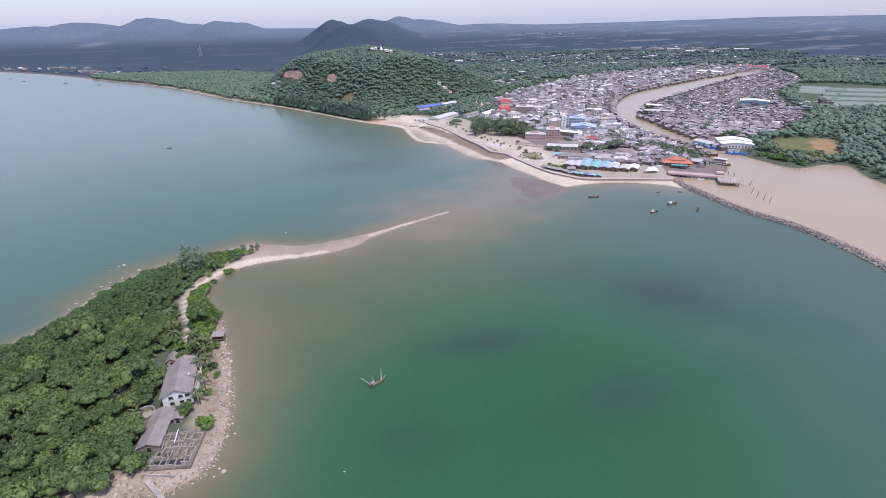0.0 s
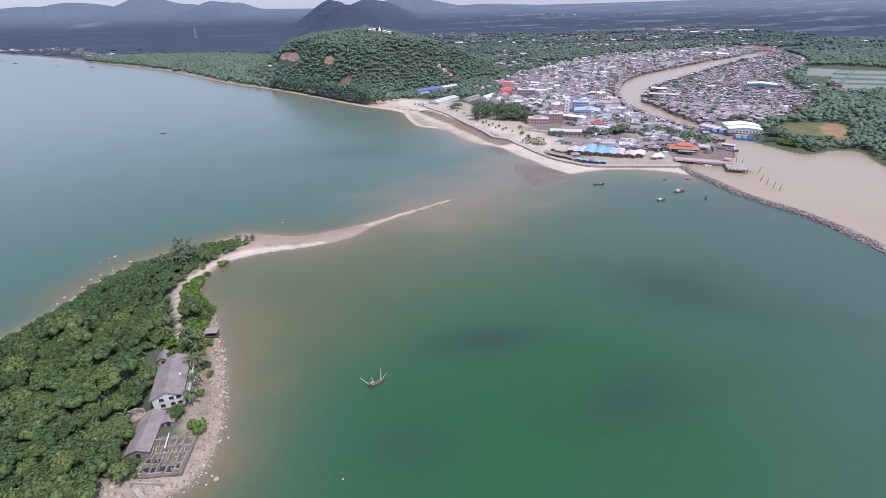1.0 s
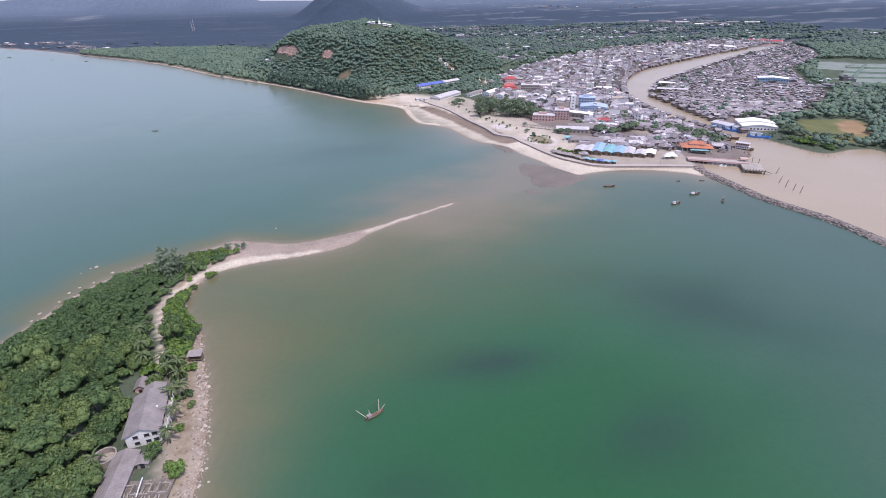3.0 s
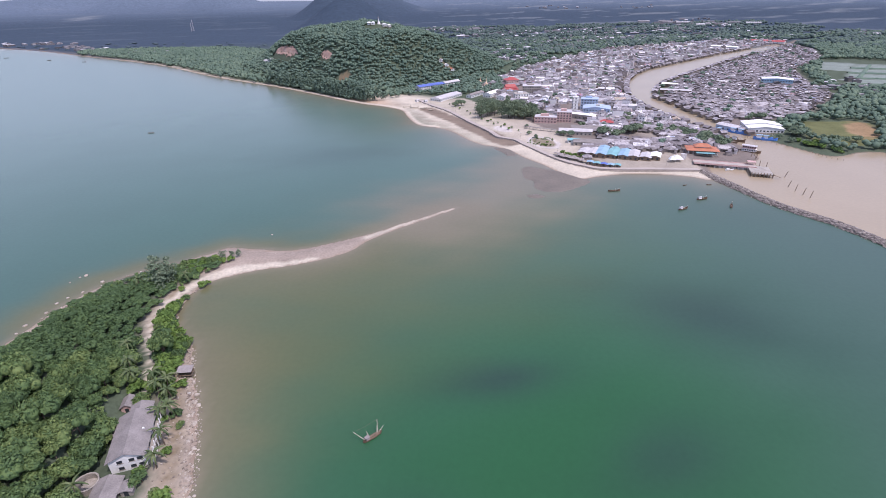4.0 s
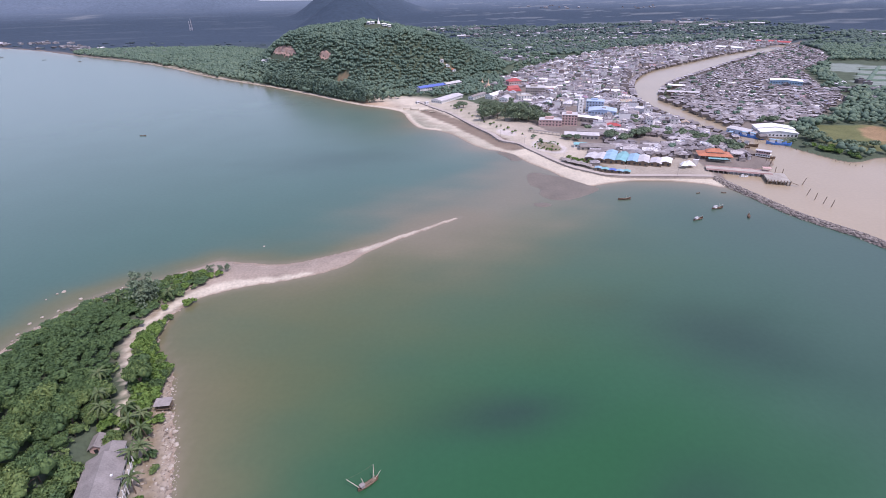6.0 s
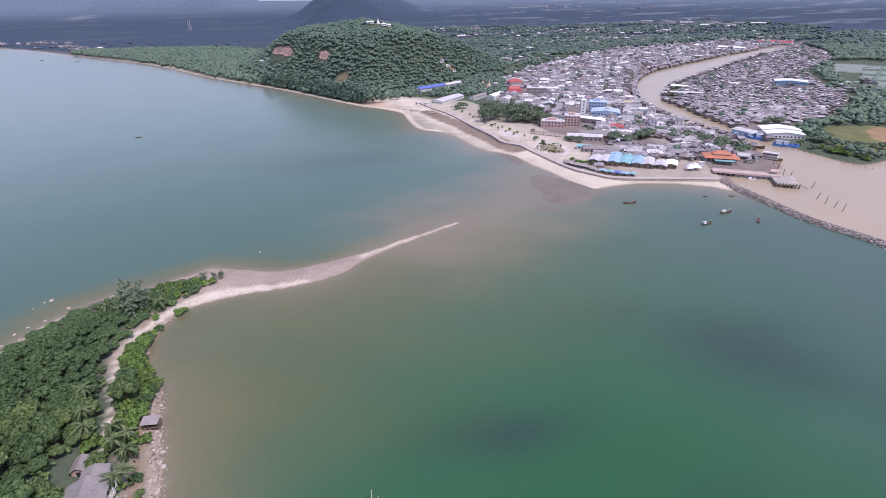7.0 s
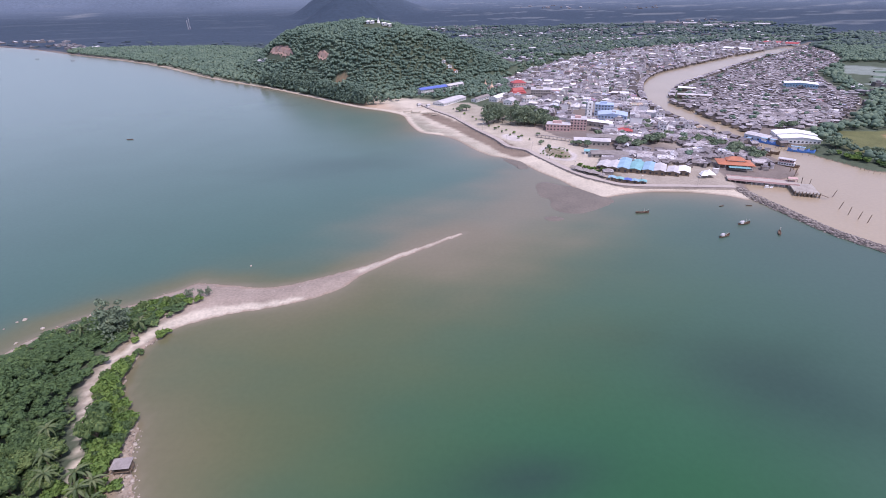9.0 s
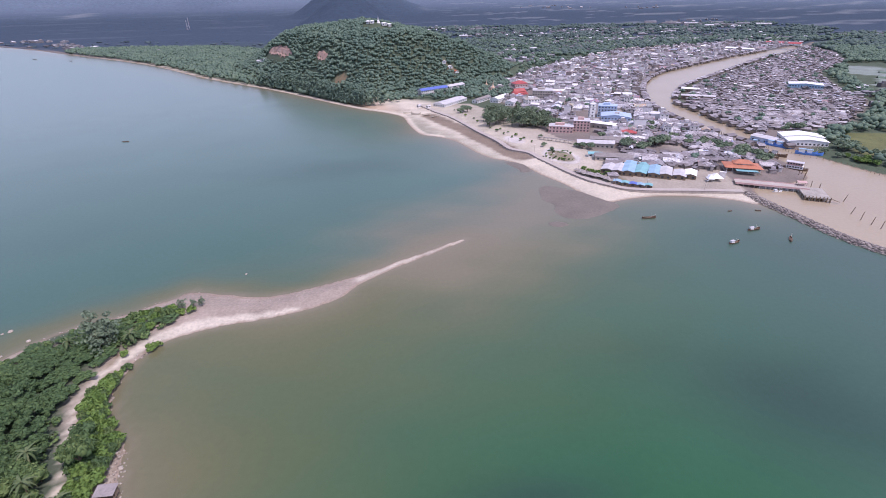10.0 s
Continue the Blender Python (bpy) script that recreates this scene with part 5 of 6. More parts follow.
V, T = spread(low, gx, gy, ground_height(gx, gy), 0.12 + 0.3 * rk.random(len(gx)) ** 2, rk)
thing("spit_pebbles", Matrix(), "dark scattered stones on the wet side of the spit", "stones", kind="stuff", data=tri_mesh("spit_pebbles", V, T, ROCK))

# ---- harbour: breakwater, sea wall, jetty, boats ----
BOULDERS = [stone_mesh(420 + i, BOULDER, "stone") for i in range(6)]
breakwater = thing("breakwater", Matrix(), "long curved breakwater of dark tumbled stones", "breakwater", kind="structure")
core = Shape().sweep(BREAKWATER, [(-5, -1), (5, -1), (1.8, 1.3), (-1.8, 1.3)])
part("core", core.mesh("core", BOULDER), breakwater)
bx, by = scatter((200, 270), (140, 405), 1.25, 0.5, 81)
bd = line_distance(BREAKWATER, bx, by)
ok = (bd < 4.9)
bx, by, bd = bx[ok], by[ok], bd[ok]
bz = 1.45 - np.clip(bd - 1.5, 0, 5) * 0.42
near = (by > 225) & (by < 300)
pick = np.nonzero(near)[0][:300]
br = np.random.default_rng(83)
for k in pick:
    part("stone", BOULDERS[k % 6], breakwater, m=pose(bx[k], by[k], bz[k], 30 * br.normal(), 30 * br.normal(), 360 * br.random()) @ Matrix.Scale(0.5 + 0.45 * br.random(), 4))
left = np.setdiff1d(np.arange(len(bx)), pick)
V, T = spread(low, bx[left], by[left], bz[left], 0.55 + 0.5 * br.random(len(left)), br)
tagged(part("far_stones", tri_mesh("far_stones", V, T, BOULDER), breakwater), kind="stuff")

wall = Shape().sweep(SEAWALL, [(-0.9, -0.5), (0.5, -0.5), (0.5, 2.2), (-0.5, 2.2)]).sweep(SEAWALL, [(-0.7, 2.21), (0.55, 2.21), (0.55, 2.45), (-0.7, 2.45)], slot=1)
seawall = thing("seawall", Matrix(), "grey concrete sea wall with a pale coping along the beach", "wall", kind="structure", data=wall.mesh("seawall", WALL_STONE, PAVING))
thing("promenade", Matrix(), "pale paved promenade behind the sea wall", "pavement", kind="structure", data=Shape().sweep(SEAWALL, [(0.56, 0.5), (4.4, 0.5), (4.4, 2.25), (0.56, 2.25)]).mesh("promenade", PAVING))


def jetty():
    top = thing("jetty", Matrix(), "long concrete jetty on piles ending in a square landing stage", "jetty")
    deck = pose(211, 419.5, 0, 0, 0, -20)
    part("deck", Shape().box(0, -4.2, 2.5, 46, 4.2, 3.0, deck).mesh("deck", PAVING), top)
    part("edge_beam", Shape().box(0, -4.5, 2.2, 46, -4.2, 3.5, deck).mesh("edge_beam", PINK_WALL), top, "rust-red edge beam")
    part("edge_beam", Shape().box(0, 4.2, 2.2, 46, 4.5, 3.5, deck).mesh("edge_beam", PINK_WALL), top, "rust-red edge beam")
    stage = pose(252.5, 395, 0, 0, 0, -20)
    part("landing_stage", Shape().box(-7.5, -11, 2.0, 7.5, 10, 2.7, stage).mesh("landing_stage", CONCRETE), top)
    pile = Shape().tube([(0, 0, -3), (0, 0, 2.4)], [0.3, 0.28], 8).mesh("pile", CONCRETE)
    for k in range(13):
        for v in (-3.9, 3.9):
            part("pile", pile, top, m=deck @ pose(2 + 3.5 * k, v, 0))
    for k in range(6):
        for v in (-10.5, -5, 0.5, 5, 9.5):
            part("pile", pile, top, m=stage @ pose(-7 + 2.8 * k, v, -0.4))
    fender = Shape().box(-0.25, -0.25, -1.5, 0.25, 0.25, 3.6).mesh("fender_post", WOOD)
    for k in range(8):
        part("fender_post", fender, top, m=stage @ pose(-7.5 + 2.1 * k, -11.3, 0))
    part("shelter_roof", Shape().box(-3, -2, 5.4, 3, 2, 5.6, stage @ pose(-4.5, 12.5, 0, 4)).mesh("shelter_roof", PINK_WALL), top)
    for u, v in ((-2.8, -1.8), (2.8, -1.8), (-2.8, 1.8), (2.8, 1.8)):
        part("shelter_post", Shape().box(u - 0.1, v - 0.1, 2.6, u + 0.1, v + 0.1, 5.5, stage @ pose(-4.5, 12.5, 0)).mesh("shelter_post", WOOD), top)
    part("gangway", Shape().box(0, -0.5, 2.2, 5, 0.5, 2.4, stage @ pose(7.4, -9.6, 0, 0, 12, -20)).mesh("gangway", WOOD), top)
    return top


jetty()
POLE = Shape().tube([(0, 0, -2), (0, 0, 5.2)], [0.28, 0.2], 7).mesh("mooring_pole", WOOD)
for k, (x, y, a, b) in enumerate([(255.3, 362.9, 4, 12), (254.7, 353.9, -3, 9), (255.8, 346.9, 5, 6), (257.1, 341.1, 0, 8), (262, 411, 3, -5), (264, 405.5, -4, 4), (266, 384, 3, 14), (272, 433, 4, 2), (268, 428, -6, 3), (270, 437, 2, -4), (275, 441, 0, 5)]):
    thing("mooring_pole", pose(x, y, 0, a, b, 0), "dark leaning wooden mooring pole in muddy water", "pole", "mooring poles", data=POLE)
STAKE = Shape().tube([(0, 0, -1.5), (0, 0, 2.0)], [0.16, 0.11], 6).mesh("stake", WOOD)
for k in range(26):
    u = k / 25
    thing("stake", pose(300 + 40 * u - 4 * math.sin(9 * u), 505 - 84 * u, 0, 5 * math.sin(5 * k), 5 * math.cos(3 * k), 0), "thin wooden stake standing off the muddy bank", "stake", "stakes along the river bank", data=STAKE)


# boats
def hull_mesh(l, w, h, mat):
    """An open wooden hull with raised bow and stern, and its thwart-level floor."""
    n, s = 14, Shape()
    outer, inner = [], []
    for k in range(n + 1):
        u = k / n
        wide = w / 2 * (math.sin(math.pi * (0.06 + 0.88 * u)) ** 0.55)
        if k in (0, n):
            wide *= 0.25
        sheer = h * (0.62 + 0.9 * abs(u - 0.5) ** 2 * 2.2 + (0.35 if u > 0.85 else 0) * (u - 0.85) * 6)
        x = l * (u - 0.5)
        outer += [(x, -wide, sheer), (x, -wide * 0.75, 0.05), (x, 0, -0.25), (x, wide * 0.75, 0.05), (x, wide, sheer)]
        inner += [(x * 0.97, -wide * 0.84, sheer), (x * 0.97, -wide * 0.7, 0.3), (x * 0.97, wide * 0.7, 0.3), (x * 0.97, wide * 0.84, sheer)]
    s.add(outer, [(5 * k + j, 5 * k + j + 1, 5 * k + j + 6, 5 * k + j + 5) for k in range(n) for j in range(4)] + [(0, 1, 2, 3, 4), tuple(5 * n + j for j in (4, 3, 2, 1, 0))])
    s.add(inner, [(4 * k + j, 4 * k + j + 4, 4 * k + j + 5, 4 * k + j + 1) for k in range(n) for j in range(3)])
    s.add(outer + inner, [(5 * k, 5 * k + 5, 5 * (n + 1) + 4 * k + 4, 5 * (n + 1) + 4 * k) for k in range(n)] +
          [(5 * k + 4, 5 * (n + 1) + 4 * k + 3, 5 * (n + 1) + 4 * k + 7, 5 * k + 9) for k in range(n)])
    return s.mesh("hull", mat)


def boat(x, y, turn, l, w, hull, label, cabin=None, mast=0.0, category="boat", group="small fishing boats"):
    top = thing("fishing_boat", pose(x, y, 0.9 if group == "boats on the beach" else 0.0, 0, 0, turn) @ Matrix.Diagonal((1, 1, 1.6 if l > 11.5 else 1.0, 1)), label, category, group)
    part("hull", hull_mesh(l, w, 0.13 * l ** 0.9 + 0.15, hull), top)
    for k in range(3):
        part("thwart", Shape().box(l * (-0.28 + 0.2 * k) - 0.14, -w * 0.42, 0.42, l * (-0.28 + 0.2 * k) + 0.14, w * 0.42, 0.5).mesh("thwart", WOOD), top)
    if cabin:
        c = part("cabin", Shape().box(-l * 0.34, -w * 0.3, 0.35, -l * 0.08, w * 0.3, 0.35 + 0.28 * l ** 0.8).mesh("cabin", WHITE), top)
        part("window", Shape().box(-l * 0.08, -w * 0.2, 0.2 + 0.18 * l ** 0.8, -l * 0.08 + 0.04, w * 0.2, 0.3 + 0.25 * l ** 0.8).mesh("window", DARK), c)
        part("cabin_roof", Shape().box(-l * 0.38, -w * 0.36, 0.35 + 0.28 * l ** 0.8, -l * 0.03, w * 0.36, 0.47 + 0.28 * l ** 0.8).mesh("cabin_roof", cabin), top)
    if mast:
        part("mast", Shape().tube([(l * 0.12, 0, 0.2), (l * 0.12, 0, mast)], [0.08, 0.05], 6).mesh("mast", BAMBOO), top)
        part("boom", Shape().tube([(l * 0.12, 0, mast * 0.35), (l * 0.45, 0, mast * 0.75)], [0.06, 0.04], 6).mesh("boom", BAMBOO), top)
    return top


def squid_boat(x, y, turn):
    top = thing("squid_boat", pose(x, y, 0, 0, 0, turn) @ Matrix.Scale(0.85, 4), "small wooden squid boat with long pale bamboo booms at anchor", "boat")
    part("hull", hull_mesh(8.4, 2.1, 1.0, BOAT_WOOD), top)
    part("deck", Shape().box(-2.9, -0.78, 0.55, 3.0, 0.78, 0.66).mesh("deck", WOOD), top)
    cab = part("cabin", Shape().box(-3.0, -0.65, 0.66, -1.7, 0.65, 1.9).mesh("cabin", HUT_ROOF), top)
    part("window", Shape().box(-1.7, -0.45, 1.25, -1.66, 0.45, 1.7).mesh("window", DARK), cab)
    part("cabin_roof", Shape().box(-3.3, -0.8, 1.9, -1.4, 0.8, 2.0).mesh("cabin_roof", GREY_ROOF), top)
    for k in range(3):
        part("crate", Shape().box(-0.9 + 0.9 * k, -0.5, 0.66, -0.2 + 0.9 * k, 0.3, 1.0 + 0.1 * k).mesh("crate", WOOD), top)
    for a, b, r0 in [((-3.3, 0.5, 0.8), (-6.2, 3.6, 4.4), 0.13), ((-1.3, 0.2, 0.8), (-1.9, 1.2, 3.8), 0.10), ((2.6, 0.2, 0.8), (3.6, 1.7, 5.8), 0.13), ((2.9, -0.1, 0.9), (5.6, 0.4, 2.4), 0.10), ((2.2, 0.3, 0.8), (3.0, 1.0, 4.0), 0.09)]:
        part("boom", Shape().tube([a, b], [r0, r0 * 0.75], 6).mesh("boom", BAMBOO), top)
    for a, b in [((3.6, 1.7, 5.8), (-6.2, 3.6, 4.4)), ((3.6, 1.7, 5.8), (4.1, 0, 1.2))]:
        part("rope", Shape().tube([a, ((a[0] + b[0]) / 2, (a[1] + b[1]) / 2, (a[2] + b[2]) / 2 - 0.5), b], [0.02, 0.02, 0.02], 4).mesh("rope", WOOD), top)
    return top


squid_boat(-24.0, 138.0, 40)
boat(-96.2, 159.6, 14, 3.6, 1.1, WHITE, "white canoe afloat just off the stony shore", group="canoes")
for k, (x, y, turn) in enumerate([(-91.0, 152.0, 95), (-92.3, 146.5, 85)]):
    boat(x, y, turn, 2.6, 0.5, BAMBOO, "narrow pale raft stranded in the shallows", group="canoes")
boat(126.5, 361, 4, 9.0, 1.9, BOAT_WOOD, "long dark wooden boat at anchor with a thin mast", None, 3.2)
boat(182, 342, 14, 8.5, 2.0, BOAT_WOOD, "dark wooden boat at anchor with a small white cabin", PALE_ROOF, 3.6)
boat(161.3, 325, 22, 7.8, 2.0, BOAT_WOOD, "low dark boat at anchor with a patched awning", PALE_ROOF, 2.8)
boat(195.2, 328, 62, 6.5, 1.8, BOAT_WOOD, "small dark boat at anchor seen end on, mast up", None, 3.8)
boat(182.4, 370.2, 10, 3.0, 0.9, BOAT_WOOD, "tiny dark skiff moored near the breakwater", group="canoes")
boat(200.7, 370.4, -20, 3.4, 1.0, BOAT_WOOD, "tiny dark skiff moored near the breakwater", group="canoes")
boat(-319.7, 564, 5, 6.0, 1.4, BOAT_WOOD, "lone dark boat out on the open bay")
for x, y, turn in [(-1250, 1500, 10), (-1150, 1420, 40), (-1210, 1380, -20), (-980, 1340, 5), (-860, 1290, 0)]:
    boat(x, y, turn, 9.0, 2.4, BOAT_WOOD, "distant dark fishing boat off the long beach")
for x, y, turn, l in [(-44, 676, 20, 11), (-34, 668, -12, 12), (-22, 664, 8, 10), (-12, 655, 30, 8)]:
    boat(x, y, turn, l, 2.2, BAMBOO, "pale wooden boat drawn up on the top of the beach", None, 0, group="boats on the beach")
for k, (x, y, turn, l) in enumerate([(300, 519, -55, 15), (305, 514, -55, 15), (311, 491, -30, 16), (288, 524, -60, 12), (316, 489, -35, 14)]):
    boat(x, y, turn, l, 4.4, BOAT_BLUE, "blue trawler moored at the fish warehouse with a white cabin", SKY_ROOF, 7.5, group="blue trawlers")
for k, (x, y, turn, l) in enumerate([(273.5, 505, -60, 11), (285, 488, -50, 14), (281, 494, -50, 12), (264, 512, -70, 9), (268, 506, -70, 9), (277, 483, -40, 10), (233, 403, 5, 7), (256, 607, -75, 9), (262, 640, -80, 10), (303, 640, 95, 10), (306, 600, 95, 11), (308, 560, 100, 10)]):
    boat(x, y, turn, l, 0.26 * l, BOAT_WOOD if k != 6 else WHITE, "moored wooden river boat with a weathered awning", GREY_ROOF if k != 6 else WHITE_ROOF, 4.0, group="boats moored in the river")

# ---- landmarks of the town ----
def block(name, label, x, y, turn, w, l, h, roof, wall_mat, roof_mat, rise=1.6, storeys=1, cols=6, category="building", over=0.6, z=None):
    """A building with its own wall, roof and rows of windows on the two long sides and the ends."""
    m = at_ground(x, y, turn, 0.1) if z is None else pose(x, y, z, 0, 0, turn)
    top = thing(name, m, label, category)
    if roof == "gable":
        part("wall", Shape().gable_wall(w, l, 0, h, rise).mesh("wall", wall_mat), top)
        part("roof", Shape().gable(w, l, h, rise, over, 0.2).mesh("roof", roof_mat), top)
    elif roof == "hip":
        part("wall", Shape().box(-w / 2, -l / 2, 0, w / 2, l / 2, h).mesh("wall", wall_mat), top)
        part("roof", Shape().hip(w, l, h, rise, over).mesh("roof", roof_mat), top)
    else:
        part("wall", Shape().box(-w / 2, -l / 2, 0, w / 2, l / 2, h).mesh("wall", wall_mat), top)
        part("roof", Shape().box(-w / 2 - 0.2, -l / 2 - 0.2, h, w / 2 + 0.2, l / 2 + 0.2, h + 0.3).mesh("roof", roof_mat), top)
        part("stair_head", Shape().box(-w / 4, -l / 8, h + 0.3, w / 8, l / 8, h + 2.6).mesh("stair_head", wall_mat), top)
    step_h = h / storeys
    pane_x = Shape().box(-0.06, -0.8, 0, 0.06, 0.8, 1.4).mesh("window", DARK)
    pane_y = Shape().box(-0.8, -0.06, 0, 0.8, 0.06, 1.4).mesh("window", DARK)
    for s in range(storeys):
        for k in range(cols):
            for sg in (-1, 1):
                part("window", pane_x, top, m=pose(sg * w / 2, l * ((k + 0.5) / cols - 0.5), step_h * s + 1.0))
        for k in range(max(1, int(w / 3.2))):
            part("window", pane_y, top, m=pose(w * ((k + 0.5) / max(1, int(w / 3.2)) - 0.5), -l / 2, step_h * s + 1.0))
        if s and storeys > 1:
            part("floor_band", Shape().box(-w / 2 - 0.12, -l / 2 - 0.12, step_h * s - 0.15, w / 2 + 0.12, l / 2 + 0.12, step_h * s + 0.1).mesh("floor_band", CONCRETE), top)
    return top


block("school", "two-storey white school with a long bright blue roof", -16, 800, -51.5, 11, 47, 6.6, "gable", WHITE, BLUE_ROOF, 2.2, 2, 14, z=2.0)
block("school_wing", "two-storey pale school wing with a grey roof", 16, 830, -46, 10, 32, 6.4, "gable", WHITE, PALE_ROOF, 1.8, 2, 9, z=2.0)
block("long_hall", "long low hall with a pale grey roof behind the promenade", 8, 726, -35, 17, 52, 3.6, "gable", WHITE, PALE_ROOF, 1.8, 1, 10)
block("low_office", "low building with a bluish roof beside the grove", 49, 738, -35, 8, 34, 4.0, "gable", WHITE, GREY_ROOF, 1.5, 1, 8)
block("meeting_hall", "hall with a bright white metal roof near the grove", 72.5, 738, -34, 12, 30, 5.0, "gable", WHITE, WHITE_ROOF, 2.0, 1, 6)
block("annex_hall", "smaller hall with a pale green-white roof", 86, 716, -24, 11, 26, 4.6, "gable", WHITE, PALE_ROOF, 1.8, 1, 5)
block("town_office", "three-storey white office with dark openings and columns", 108, 702, 4, 18, 13, 9.0, "flat", WHITE, CONCRETE, 0, 3, 4)
block("grey_block", "large grey concrete block with a flat roof", 132, 760, -10, 26, 20, 10, "flat", CONCRETE, PALE_ROOF, 0, 3, 6)
block("red_house", "faded red three-storey waterfront hotel with white bands", 138, 577, -14, 16, 15, 11, "flat", PINK_WALL, PALE_ROOF, 0, 4, 5)
block("red_terrace", "low faded red terrace with a stepped flat roof", 117, 574, -14, 24, 13, 6.5, "flat", PINK_WALL, PALE_ROOF, 0, 2, 4)
block("long_depot", "long depot with a white metal roof", 160, 588, 56, 9, 34, 5.2, "gable", CONCRETE, WHITE_ROOF, 1.2, 1, 7)
block("white_tower", "tall narrow white tower block", 160.5, 622, 0, 6, 6, 18, "flat", WHITE, WHITE, 0, 5, 2)
block("blue_block", "pale blue four-storey block with a flat roof", 183, 640, -18, 20, 14, 12.5, "flat", BLUE_WALL, BLUE_WALL, 0, 4, 5)
block("blue_hall", "blue building with a mottled blue metal roof", 184, 612, -18, 30, 20, 7.5, "gable", BLUE_WALL, BLUE_WALL, 2.0, 2, 6)
block("fish_shed", "long grey shed of the old market", 136, 518, 78, 11, 32, 4.4, "gable", CONCRETE, PALE_ROOF, 1.6, 1, 8)
block("fish_shed", "long grey shed of the old market", 150, 530, 78, 10, 30, 4.4, "gable", CONCRETE, GREY_ROOF, 1.6, 1, 8)
block("kiosk", "small kiosk under a turquoise roof", 127, 487, 80, 6, 11, 3.2, "gable", WHITE, TEAL_ROOF, 1.0, 1, 3)
block("brown_hall", "low hall with a brownish tile roof", 140, 478, 78, 11, 30, 3.6, "hip", CONCRETE, GREY_ROOF, 2.0, 1, 6)
block("pink_roof_house", "house with a faded pinkish red roof", 178, 553, 70, 9, 14, 4, "hip", WHITE, RED_ROOF, 2.2, 1, 3)
block("warehouse", "wide fish warehouse with a white ribbed metal roof", 331, 531, -15, 34, 15, 4.6, "gable", WHITE, WHITE_ROOF, 2.2, 1, 5)
block("warehouse", "wide fish warehouse with a white ribbed metal roof", 327, 517, -15, 32, 13, 4.2, "gable", WHITE, WHITE_ROOF, 1.8, 1, 5)
block("fish_landing", "open fish landing shed with a pale blue-white roof", 301, 534, 30, 12, 22, 4.5, "gable", BLUE_WALL, PALE_ROOF, 1.2, 1, 4)
block("blue_store", "store with a white roof and light blue walls", 505, 790, -30, 40, 20, 8, "gable", SKY_ROOF, WHITE_ROOF, 1.5, 2, 6)
block("white_river_house", "long house with a white sheet roof at the river bend", 330, 735, 70, 8, 40, 4, "gable", WOOD, PALE_ROOF, 1.2, 1, 6)
block("white_river_house", "long house with a white sheet roof at the river bend", 345, 790, 60, 9, 22, 4.5, "gable", WOOD, WHITE_ROOF, 1.4, 1, 4)
block("pavilion_store", "long store with an orange-red roof on the river bank", 868, 1425, 42, 16, 80, 4, "gable", WHITE, RED_ROOF, 3.0, 1, 8)
block("far_store", "far store with a reddish roof by the river", 690, 1300, 42, 16, 60, 5, "gable", WHITE, WHITE_ROOF, 2.0, 1, 8)

# waterfront market: a row of sheds with sheets of several colours
for k, (x, y, w, l, mat, label) in enumerate([(128, 450, 9, 17, PALE_ROOF, "market shed with a pale grey sheet roof"), (135, 447, 8, 20, PALE_ROOF, "market shed with a dull grey sheet roof"),
                                               (143, 448, 9, 28, SKY_ROOF, "market shed with a bright sky-blue sheet roof"), (152, 445, 9, 26, TEAL_ROOF, "market shed with a turquoise sheet roof"),
                                               (160, 440, 8, 22, SKY_ROOF, "market shed with a light blue sheet roof"), (167, 436, 8, 20, PALE_ROOF, "market shed with a pale grey sheet roof"),
                                               (176, 432, 9, 15, PALE_ROOF, "market shed with a weathered grey sheet roof"), (184, 432, 8, 14, WHITE_ROOF, "market shed with a whitish sheet roof")]):
    block("market_shed", label, x, y, -28 + 2 * (k % 3), w, l, 3.0 + 0.3 * (k % 3), "gable", WOOD, mat, 1.0, 1, 4, "shed", 0.4)
for k, (x, y) in enumerate([(124.5, 419), (129.5, 416.5), (134.5, 414.5), (139.5, 413), (145, 412)]):
    block("food_stall", "waterfront food stall under a faded sheet awning", x, y, -22, 5.2, 4.6, 2.4, "gable", WOOD, (SKY_ROOF, TEAL_ROOF, BLUE_ROOF)[k % 3], 0.6, 1, 1, "stall", 0.3)


def tent(x, y, turn, s):
    top = thing("marquee", at_ground(x, y, turn), "white pointed marquee on the waterfront", "tent")
    part("canopy", Shape().hip(8 * s, 8.2 * s, 2.4, 3.0, 0.3, 0.06).mesh("canopy", WHITE_ROOF), top)
    for u in (-1, 1):
        for v in (-1, 1):
            part("pole", Shape().tube([(3.9 * s * u, 3.9 * s * v, 0), (3.9 * s * u, 3.9 * s * v, 2.5)], [0.07, 0.07], 6).mesh("pole", WHITE), top)


tent(199, 424, -5, 1.0)
tent(193.5, 421, -5, 0.55)


